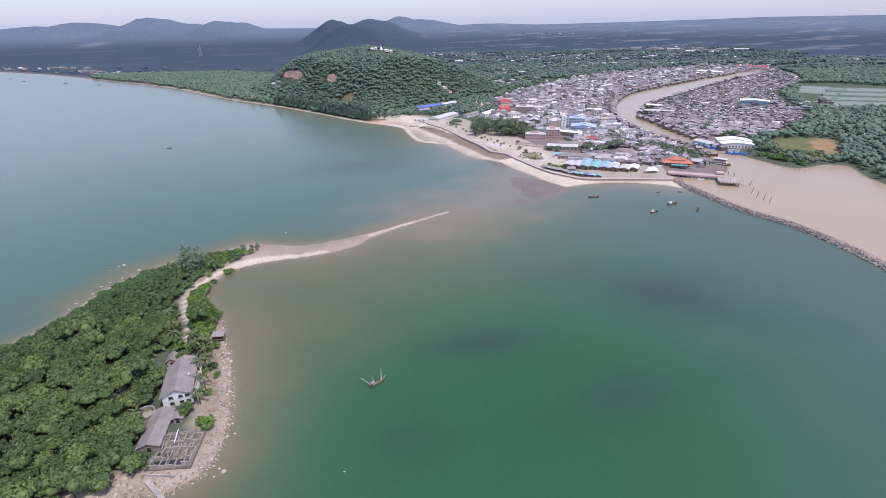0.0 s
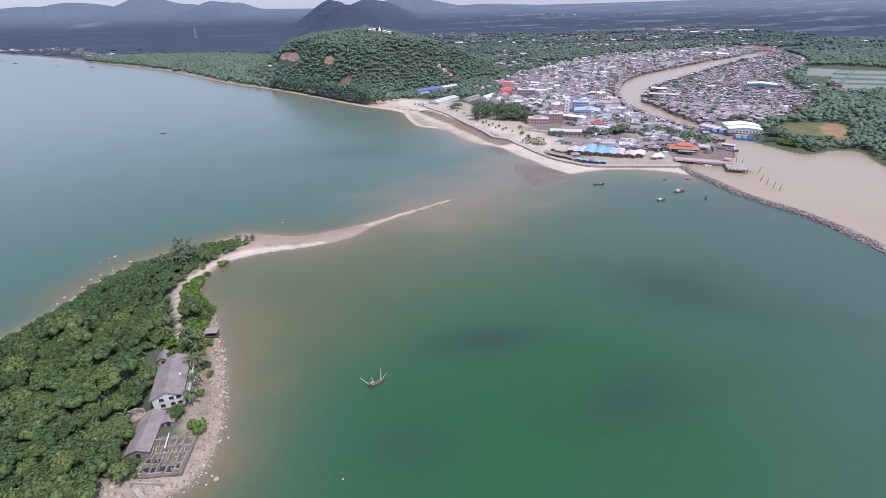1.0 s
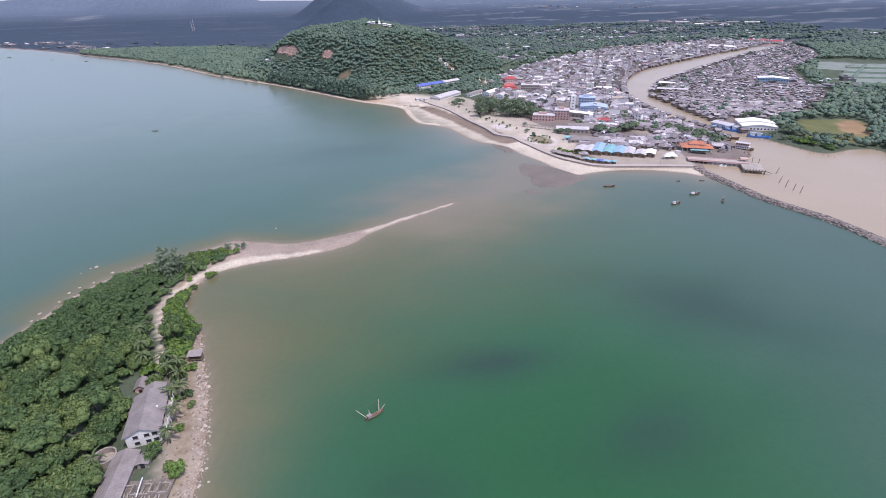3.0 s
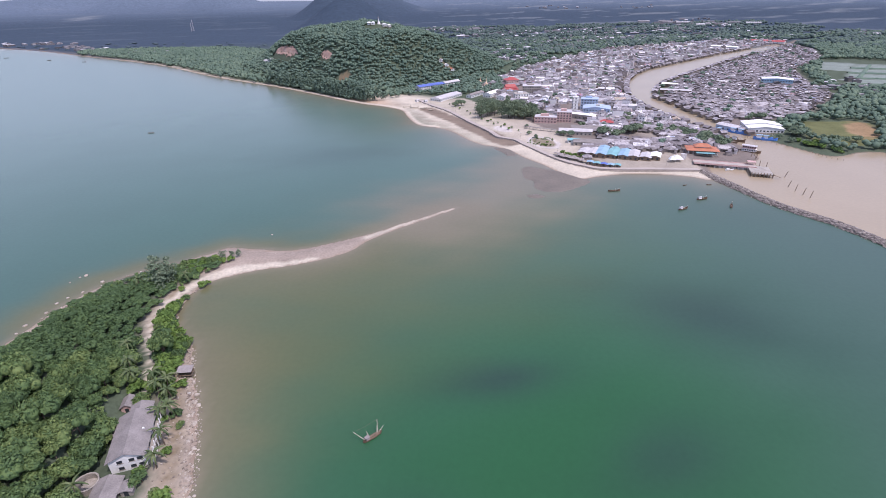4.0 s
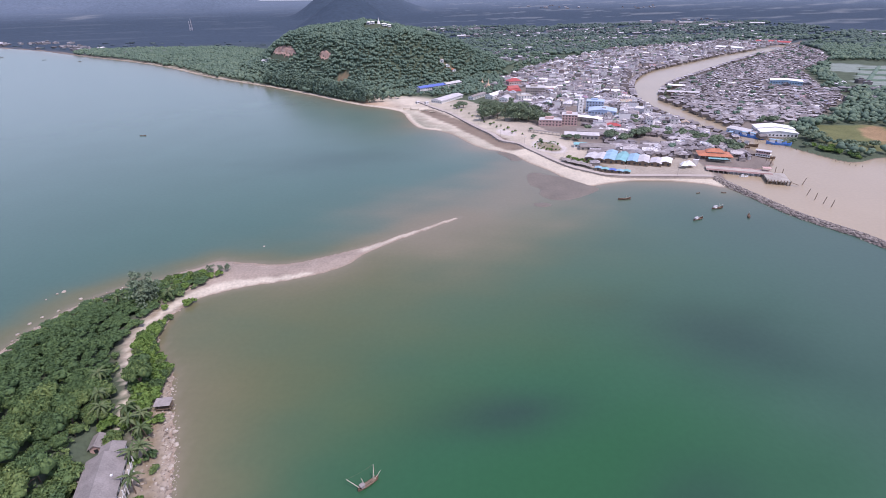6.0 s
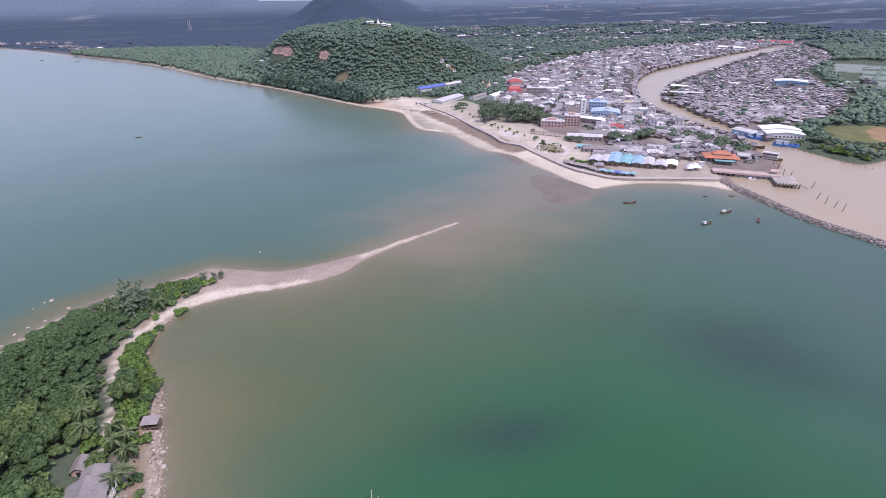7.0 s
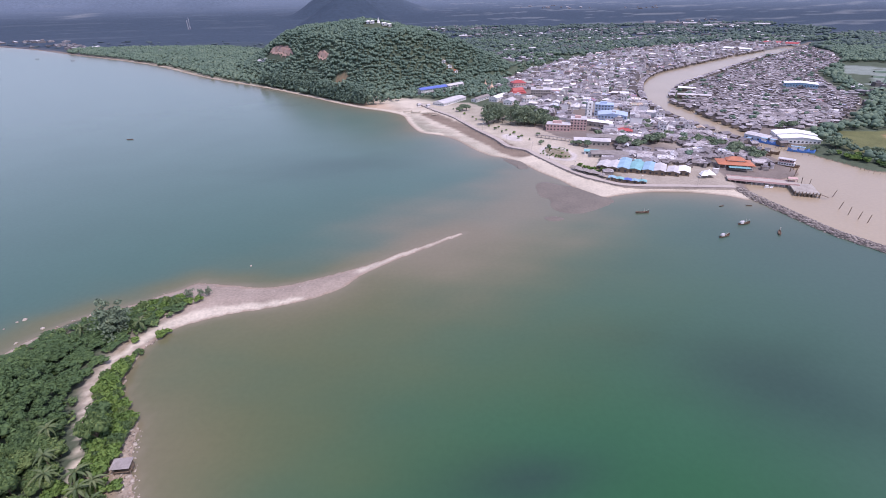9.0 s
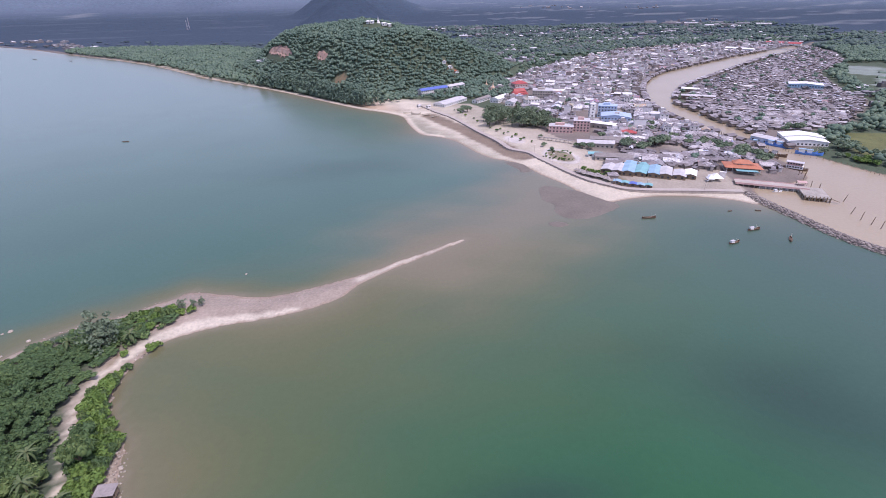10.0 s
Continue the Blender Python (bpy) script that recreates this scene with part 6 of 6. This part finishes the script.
def pavilion(x, y, turn):
    top = thing("pavilion", at_ground(x, y, turn), "open pavilion with a tiered orange-red tiled roof", "pavilion")
    part("lower_roof", Shape().hip(15, 25, 3.6, 2.6, 0.8).mesh("lower_roof", ORANGE_ROOF), top)
    part("upper_roof", Shape().hip(7, 13, 6.0, 2.4, 0.6).mesh("upper_roof", ORANGE_ROOF), top)
    part("clerestory", Shape().box(-3.2, -6.2, 5.0, 3.2, 6.2, 6.1).mesh("clerestory", WHITE), top)
    part("floor", Shape().box(-7.6, -12.6, -0.4, 7.6, 12.6, 0.35).mesh("floor", CONCRETE), top)
    for u in (-6.8, 6.8):
        for k in range(7):
            part("column", Shape().tube([(u, -11.6 + 3.87 * k, 0.35), (u, -11.6 + 3.87 * k, 3.7)], [0.22, 0.22], 8).mesh("column", WHITE), top)
    part("awning", Shape().box(-12.2, -9, 2.6, -7.9, 6, 2.8).mesh("awning", TEAL_ROOF), top, "turquoise awning")
    for v in (-8.6, -1.5, 5.6):
        part("awning_post", Shape().tube([(-12, v, 0), (-12, v, 2.6)], [0.08, 0.08], 6).mesh("awning_post", WOOD), top)


pavilion(230, 446, 74)


def temple(x, y, turn, s):
    top = thing("temple", at_ground(x, y, turn) @ Matrix.Scale(s, 4), "Buddhist temple hall with a tiered bright red roof", "temple")
    part("wall", Shape().box(-7, -13, 0, 7, 13, 6.5).mesh("wall", WHITE), top)
    for k, (w, l, z, r) in enumerate([(17, 30, 5.6, 3.4), (12, 26, 8.0, 4.2), (7.5, 22, 11.0, 4.5)]):
        part("roof_tier", Shape().gable(w, l, z, r, 0.5, 0.25).mesh("roof_tier", RED_ROOF), top)
        part("tier_gable", Shape().gable_wall(w - 1, l - 1.2, z - 0.6, z, r - 0.4).mesh("tier_gable", GOLD if k == 2 else WHITE), top)


def chedi(x, y, s, mat, label, z=None):
    top = thing("chedi", (at_ground(x, y) if z is None else pose(x, y, z)) @ Matrix.Scale(s, 4), label, "pagoda")
    prof = [(5, 0), (5, 1), (4.2, 1.2), (4.2, 2.4), (3.5, 2.6), (3.4, 3.6), (3.0, 3.8), (2.9, 5.0), (2.3, 6.4), (1.3, 7.4), (1.2, 8.2), (0.9, 8.4), (0.5, 11), (0.05, 14.5)]
    n, s2 = 16, Shape()
    s2.add([(r * math.cos(6.2832 * k / n), r * math.sin(6.2832 * k / n), z2) for r, z2 in prof for k in range(n)],
           [(j * n + k, j * n + (k + 1) % n, (j + 1) * n + (k + 1) % n, (j + 1) * n + k) for j in range(len(prof) - 1) for k in range(n)])
    part("bell", s2.mesh("bell", mat), top)
    part("base", Shape().box(-6, -6, -1.5, 6, 6, 0.1).mesh("base", WHITE), top)
    part("finial", Shape().tube([(0, 0, 14.2), (0, 0, 16.5)], [0.14, 0.03], 6).mesh("finial", GOLD), top)


temple(101, 763, -70, 0.72)
block("temple_hall", "tall temple hall with faded red walls and red hipped roof", 110, 822, -74, 13, 20, 9, "hip", PINK_WALL, RED_ROOF, 3.5, 2, 5)
chedi(70.5, 812, 0.95, GOLD, "ornate orange and white temple tower")
chedi(64, 846, 0.7, GOLD, "small ornate temple tower with orange trim")
chedi(-97, 889, 0.72, WHITE, "white pagoda on the wooded hilltop", 88.5)
for k, (x, y, w) in enumerate([(-106, 885, 6), (-88, 884, 7), (-81, 887, 5), (-112, 887, 4.5)]):
    block("hilltop_shrine", "small white shrine beside the hilltop pagoda", x, y, 20 * k, w, w * 1.2, 3, "hip", WHITE, WHITE_ROOF, 1.6, 1, 2)
for k, (x, y) in enumerate([(1, 886), (10, 889), (19, 891)]):
    block("hillside_house", "small pale house in a clearing on the slope", x, y, 15 * k, 6, 9, 3, "gable", WHITE, (PALE_ROOF, WHITE_ROOF, ORANGE_ROOF)[k], 1.4, 1, 2)
for k, (x, y) in enumerate([(-318, 1004), (-312, 996), (-326, 1012)]):
    block("hillside_house", "pale building at the edge of the red earth cut", x, y, 30 * k, 7, 12, 3.5, "gable", WHITE, PALE_ROOF, 1.4, 1, 3)

# ---- trees and posts of the waterfront ----
gr = np.random.default_rng(91)
TOWN_KINDS = [tree_kind(240 + i, 4.0 + 0.5 * i, 4.0, 3.4, LEAF_DARK, 420, 0.6, 14) for i in range(4)]
for k in range(44):
    u, v = gr.random(), gr.random()
    plant("casuarina_tree", PINES, k % 5, at_ground(43 + 66 * u, 592 + 48 * v - 8 * u, 50 * k) @ Matrix.Scale(1.1 + 0.4 * gr.random(), 4), "tall dark casuarina in the seafront grove", "tree", "casuarina grove")
for k, (x, y, s) in enumerate([(22.4, 676, 1.1), (27, 672, 1.2), (19, 668, 1.0), (110, 600, 1.2), (116, 598, 1.1), (113, 606, 1.2), (120, 604, 1.0), (94.2, 507, 0.5), (88.7, 519, 0.55), (91, 524, 0.5), (92.1, 552, 0.5), (129.6, 508, 0.9), (123, 512, 0.9), (119, 516, 0.7),
                                (165, 514, 1.3), (160, 510, 1.2), (170, 500, 1.1), (176, 505, 1.2), (195, 520, 1.4), (189, 516, 1.2), (202, 524, 1.3), (216, 540, 1.0), (237, 520, 1.1), (243, 512, 1.0), (230, 515, 1.0), (248, 503, 1.1), (256, 492, 1.2), (252, 485, 1.3), (259, 476, 1.3), (262, 468, 1.2), (246, 478, 1.1),
                                (255, 462, 1.0), (239, 500, 0.9), (222, 520, 0.9), (345, 500, 1.2), (350, 495, 1.3), (344, 492, 1.1), (352, 485, 1.0), (365, 470, 1.1), (372, 468, 0.9), (358, 476, 1.0), (385, 470, 1.0), (338, 470, 0.7), (330, 478, 0.7), (326, 490, 0.8), (150, 548, 0.9), (206, 570, 0.9), (213, 590, 0.9), (-28, 770, 0.8), (-2, 745, 0.7), (345, 570, 1.0), (352, 566, 1.1), (335, 560, 1.0)]):
    plant("broadleaf_tree", TOWN_KINDS, k % 4, at_ground(x, y, 47 * k, 0.5) @ Matrix.Diagonal((s, s, s * 0.9, 1)), "rounded green tree standing among the town's roofs", "tree", "town trees")
# loose trees all over the town
ux, uy = town_points(NORTH_TOWN, 27.0, 95)
ux2, uy2 = town_points(SOUTH_TOWN, 34.0, 97)
ux, uy = np.append(ux, ux2), np.append(uy, uy2)
V, T = spread(HILL_CROWNS, ux, uy, ground_height(ux, uy) + 3.0, 0.5 + 0.6 * gr.random(len(ux)), gr)
thing("town_greenery", Matrix(), "scattered green trees between the town's roofs", "trees", kind="stuff", data=tri_mesh("town_greenery", V, T, LEAF_HILL))


def mast_tower(x, y, h, label):
    top = thing("telecom_mast", at_ground(x, y), label, "mast", "telecom masts")
    for k in range(4):
        a = 1.571 * k + 0.785
        part("leg", Shape().tube([(2.2 * math.cos(a), 2.2 * math.sin(a), -1), (0.5 * math.cos(a), 0.5 * math.sin(a), h)], [0.3, 0.2], 4).mesh("leg", PALE_ROOF), top)
    for k in range(7):
        z = h * (k + 0.5) / 7
        part("brace", Shape().box(-1.6 + z / h, -1.6 + z / h, z, 1.6 - z / h, 1.6 - z / h, z + 0.35).mesh("brace", WHITE if k % 2 else ORANGE_ROOF), top)


mast_tower(-1090, 2410, 46, "tall pale lattice mast rising from the plain")
mast_tower(-1085, 2380, 38, "second lattice mast beside the taller one")

# far settlements: small light roofs scattered over the plain
FAR_SETTLEMENTS = [(1070, 2320, 130, 190, 42), (1080, 2166, 120, 60, 30), (700, 1950, 330, 160, 95), (420, 1950, 260, 160, 70), (60, 2200, 110, 130, 46), (150, 1860, 90, 70, 24), (1270, 1600, 80, 60, 10), (980, 1590, 120, 50, 18),
                   (-1420, 1830, 160, 50, 26), (-1150, 1660, 80, 40, 12), (-1030, 1582, 40, 20, 7), (-805, 1441, 40, 20, 7), (600, 1640, 240, 90, 90), (330, 1480, 150, 140, 60), (1100, 3360, 240, 90, 12), (650, 3550, 200, 80, 12), (160, 1250, 60, 170, 40), (560, 560, 60, 60, 14), (560, 740, 60, 60, 16)]
fr = np.random.default_rng(99)
s = Shape()
for cx, cy, a, b, n in FAR_SETTLEMENTS:
    for k in range(n):
        x, y = cx + a * fr.normal() * 0.6, cy + b * fr.normal() * 0.6
        g = float(ground_height(np.array([x]), np.array([y]))[0])
        if g < 1:
            continue
        w, l = 6 + 4 * fr.random(), 8 + 11 * fr.random() ** 2 * (1 + (cy > 1500))
        hut_shape(s, w, l, 3 + 3 * fr.random(), 1.8, pose(x, y, g, 0, 0, -20 + 90 * int(fr.integers(2)) + 9 * fr.normal()), ("gable", "hip", "flat")[int(fr.integers(3))])
for k in range(14):
    x, y = 1060 + 190 * fr.normal() * 0.6, 2300 + 120 * fr.normal() * 0.6
    hut_shape(s, 17, 34 + 24 * fr.random(), 6, 2.5, pose(x, y, float(ground_height(np.array([x]), np.array([y]))[0]), 0, 0, 60 + 30 * fr.random()), "gable")
FAR_ROOF = material("far_roofs", (0.5, 0.48, 0.48), 0.7, size=200.0, fine=8.0, island=0.5, tints=[(0.13, 0.125, 0.135), (0.20, 0.195, 0.21), (0.30, 0.29, 0.315), (0.62, 0.61, 0.65)])
FAR_WALL = material("far_walls", (0.24, 0.22, 0.22), 0.8, size=60.0, fine=6.0, island=0.4, tints=[(0.12, 0.11, 0.11), (0.20, 0.19, 0.195), (0.36, 0.34, 0.35)])
thing("far_settlements", Matrix(), "distant scattered houses and sheds with light roofs", "houses", kind="stuff", data=s.mesh("far_settlements", FAR_WALL, FAR_ROOF))


# ---- waterfront park ----
def hedge_ring(cx, cy, a, b, turn, n, label):
    """A low clipped hedge along an oval bed."""
    pts = [(cx + a * math.cos(6.2832 * k / n) * math.cos(turn) - b * math.sin(6.2832 * k / n) * math.sin(turn),
            cy + a * math.cos(6.2832 * k / n) * math.sin(turn) + b * math.sin(6.2832 * k / n) * math.cos(turn), 2.35 + 0.1 * math.sin(9 * k)) for k in range(n + 1)]
    thing("hedge", Matrix(), label, "hedge", "park hedges", data=Shape().tube(pts, [0.3 + 0.15 * math.sin(5.3 * k) for k in range(n + 1)], 7).mesh("hedge", LEAF_DARK))


for k, (cx, cy, a, b, t) in enumerate([(104, 502, 5, 2.5, 0.6)]):
    hedge_ring(cx, cy, a, b, t, 28, "low dark clipped hedge round a park bed")
BED = Shape().tube([(0, 0, -0.3), (0, 0, 0.45)], [1.6, 1.5], 12).mesh("planter", CONCRETE)
for k in range(16):
    u = k / 15
    x, y = np.interp(u, [0, 0.4, 1], [12, 50, 78]), np.interp(u, [0, 0.4, 1], [680, 590, 535])
    top = thing("planter", at_ground(x + 4 * math.sin(3 * k), y, 0), "round concrete planter with a small clipped shrub", "planter", "promenade planters")
    part("tub", BED, top)
    part("shrub", SHRUBS[k % 5][1], top, m=pose(0, 0, 0.2) @ Matrix.Scale(0.55 + 0.15 * (k % 3), 4))
lamp_pole, lamp_head = Shape().tube([(0, 0, -0.2), (0, 0, 7)], [0.1, 0.07], 6).mesh("pole", CONCRETE), Shape().box(-0.2, -1.2, 6.9, 0.2, 0.2, 7.1).mesh("head", WHITE)
for k in range(4, len(SEAWALL) - 2, 8):
    top = thing("street_lamp", pose(SEAWALL[k][0] + 4, SEAWALL[k][1] + 2, 2.3, 0, 0, 40), "slim grey street lamp on the promenade", "lamp", "promenade lamps")
    part("pole", lamp_pole, top)
    part("head", lamp_head, top)
thatch, stick = Shape(), Shape().tube([(0, 0, -0.2), (0, 0, 2.3)], [0.06, 0.05], 5).mesh("pole", WOOD)
thatch.add([(1.7 * math.cos(0.6283 * k), 1.7 * math.sin(0.6283 * k), 1.95 - 0.12 * (k % 2)) for k in range(10)] + [(0, 0, 2.75), (0, 0, 1.95)], [(k, (k + 1) % 10, 10) for k in range(10)] + [((k + 1) % 10, k, 11) for k in range(10)])
thatch = thatch.mesh("shade", HUT_ROOF)
pr = np.random.default_rng(93)
for k in range(46):
    u, v = (k % 23) / 22, k // 23
    x, y = 101 + 21 * u + 0.7 * pr.normal(), 443.5 - 22 * u + 4.2 * v + 0.7 * pr.normal()
    top = thing("parasol", at_ground(x, y, 360 * pr.random()) @ Matrix.Scale(0.85 + 0.35 * pr.random(), 4), "greyed thatch parasol over a seafront table", "parasol", "parasols behind the sea wall")
    part("pole", stick, top)
    part("shade", thatch, top)
pergola = thing("covered_walk", pose(104, 536, 2.0, 0, 0, -32), "long narrow covered walk crossing the plaza", "walkway")
part("roof", Shape().box(-17, -1.2, 2.7, 17, 1.2, 2.9).mesh("roof", GREY_ROOF), pergola)
for k in range(9):
    for v in (-1, 1):
        part("post", Shape().box(-16 + 4 * k - 0.1, v - 0.1, 0, -16 + 4 * k + 0.1, v + 0.1, 2.7).mesh("post", CONCRETE), pergola)
for k in range(26):
    u, v = gr.random(), gr.random()
    x, y = 106 + 22 * u, 452 - 18 * u + 9 * (v - 0.5)
    shrub(x, y, 0.55 + 0.4 * gr.random(), k, "small shrub in the sandy park by the sea wall")
for k, (x, y) in enumerate([(-8, 712), (4, 702)]):
    block("beach_hut_row", "small pale hut by the top of the beach", x - 24, y - 2, -40, 3.4, 5, 2.4, "gable", WHITE, PALE_ROOF, 0.8, 1, 1, "hut", 0.3)


def house_boat(x, y, turn):
    top = thing("ferry_boat", pose(x, y, 0, 0, 0, turn), "two-deck river ferry with a mauve-grey roof at the quay", "boat")
    part("hull", hull_mesh(17, 6.0, 1.5, BOAT_WOOD), top)
    for k, z in enumerate((1.0, 3.5)):
        part("deck_house", Shape().box(-6.5, -2.3, z, 5.0 - k, 2.3, z + 2.3).mesh("deck_house", PINK_WALL if k else WHITE), top)
        for j in range(6):
            for sg in (-1, 1):
                part("window", Shape().box(-0.6, -0.04, 0, 0.6, 0.04, 1.0).mesh("window", DARK), top, m=pose(-5.4 + 1.8 * j, sg * 2.3, z + 0.8))
    part("roof", Shape().box(-7.2, -2.9, 5.8, 4.8, 2.9, 6.0).mesh("roof", PALE_ROOF), top)
    part("mast", Shape().tube([(3, 0, 6), (3, 0, 9.5)], [0.08, 0.05], 6).mesh("mast", BAMBOO), top)


house_boat(277, 452, -38)
for k in range(34):
    a, q = 6.2832 * gr.random(), math.sqrt(gr.random())
    shrub(96 + 15 * q * math.cos(a), 491 + 17 * q * math.sin(a), 0.3 + 0.35 * gr.random(), k, "small shrub in the bare park beds")
for k in range(22):
    u = gr.random()
    shrub(336 + 14 * u + 3 * gr.normal(), 478 - 36 * u, 0.9 + 0.7 * gr.random(), k, "green bush on the muddy river bank")
# trees round the school and the temple
qx, qy = scatter((-60, 100), (755, 930), 8.5, seed=131)
ok = (hill_height(qx, qy) < 6) & (land_depth(qx, qy) > 30)
for bx3, by3, a, b, t in [(-16, 800, 30, 9, 0.68), (16, 830, 22, 9, 0.77), (8, 726, 32, 14, 0.95), (49, 738, 22, 9, 0.95), (72, 738, 20, 10, 0.97), (86, 716, 20, 10, 1.1), (101, 763, 16, 16, 0), (70, 812, 11, 11, 0), (64, 846, 9, 9, 0), (110, 822, 14, 14, 0), (-26, 775, 20, 9, 0.68)]:
    ok &= oval(qx, qy, bx3, by3, a, b, t) > 1
qx, qy = qx[ok], qy[ok]
V, T = spread(HILL_CROWNS, qx, qy, ground_height(qx, qy) + 3.0, 0.55 + 0.7 * gr.random(len(qx)), gr)
thing("school_trees", Matrix(), "green trees round the school and the temple", "trees", kind="stuff", data=tri_mesh("school_trees", V, T, LEAF_HILL))


# bare red earth faces cut into the hill
def earth_cut(x, y, turn, half, deep, label):
    """A scraped, gullied face that lies over the slope, with terraces and a ragged edge."""
    c, q, nu, nv = math.cos(turn), math.sin(turn), 44, 16
    U, W = np.meshgrid(np.linspace(-half, half, nu), np.linspace(-deep, deep, nv))
    X, Y = x + c * U - q * W, y + q * U + c * W
    Z = ground_height(X.ravel(), Y.ravel()).reshape(X.shape) + 0.9 + 0.8 * np.sin(W * 1.1 + 0.3 * np.sin(U * 0.4)) + 0.7 * wave(U, 0.25 * W, 6) + 0.35 * wave(U, W, 2.7, 3)
    keep = np.hypot(U / half, W / deep) + 0.22 * wave(U, W, 9, 1) + 0.12 * wave(U, W, 4, 2) < 0.95
    V = np.stack([X, Y, Z], 2).reshape(-1, 3)
    F = [(r * nu + k, r * nu + k + 1, (r + 1) * nu + k + 1, (r + 1) * nu + k) for r in range(nv - 1) for k in range(nu - 1) if keep[r:r + 2, k:k + 2].all()]
    thing("earth_cut", Matrix(), label, "earth bank", data=Shape().add([tuple(v) for v in V], F).mesh("earth_cut", RED_EARTH))


earth_cut(-275, 966, -0.89, 54, 6, "gullied cut of bare red earth in the green hill")
earth_cut(-183, 870, -0.8, 15, 4.5, "small scar of bare reddish earth on the hillside")


# ---- grassed banks between the fish ponds ----
def pond_bank(x, y, turn, half):
    s, n = Shape(), 24
    r = np.random.default_rng(int(x))
    v = []
    for j in range(n + 1):
        u, w, h = half * (2 * j / n - 1), 4.2 + 0.6 * r.normal(), 1.7 + 0.5 * r.random()
        v += [(u, -w, -1.0), (u, -1.6, h), (u, 1.6, h), (u, w, -1.0)]
    f = [(4 * j + k, 4 * j + 4 + k, 4 * j + 5 + k, 4 * j + 1 + k) for j in range(n) for k in range(3)]
    s.add(v, f)
    thing("pond_bank", pose(x, y, 2.1, 0, 0, turn), "low grass-grown earth bank between fish ponds", "earth bank", "banks between the fish ponds", data=s.mesh("pond_bank", LEAF_HILL))


for a, b in zip(PONDS[:3], PONDS[1:4]):
    pond_bank((a[0] + b[0]) / 2, (a[1] + b[1]) / 2, -math.degrees((a[4] + b[4]) / 2), 60)
pond_bank(PONDS[3][0] - 16, PONDS[3][1] - 30, -18, 60)
pond_bank(694, 868, 48, 135)
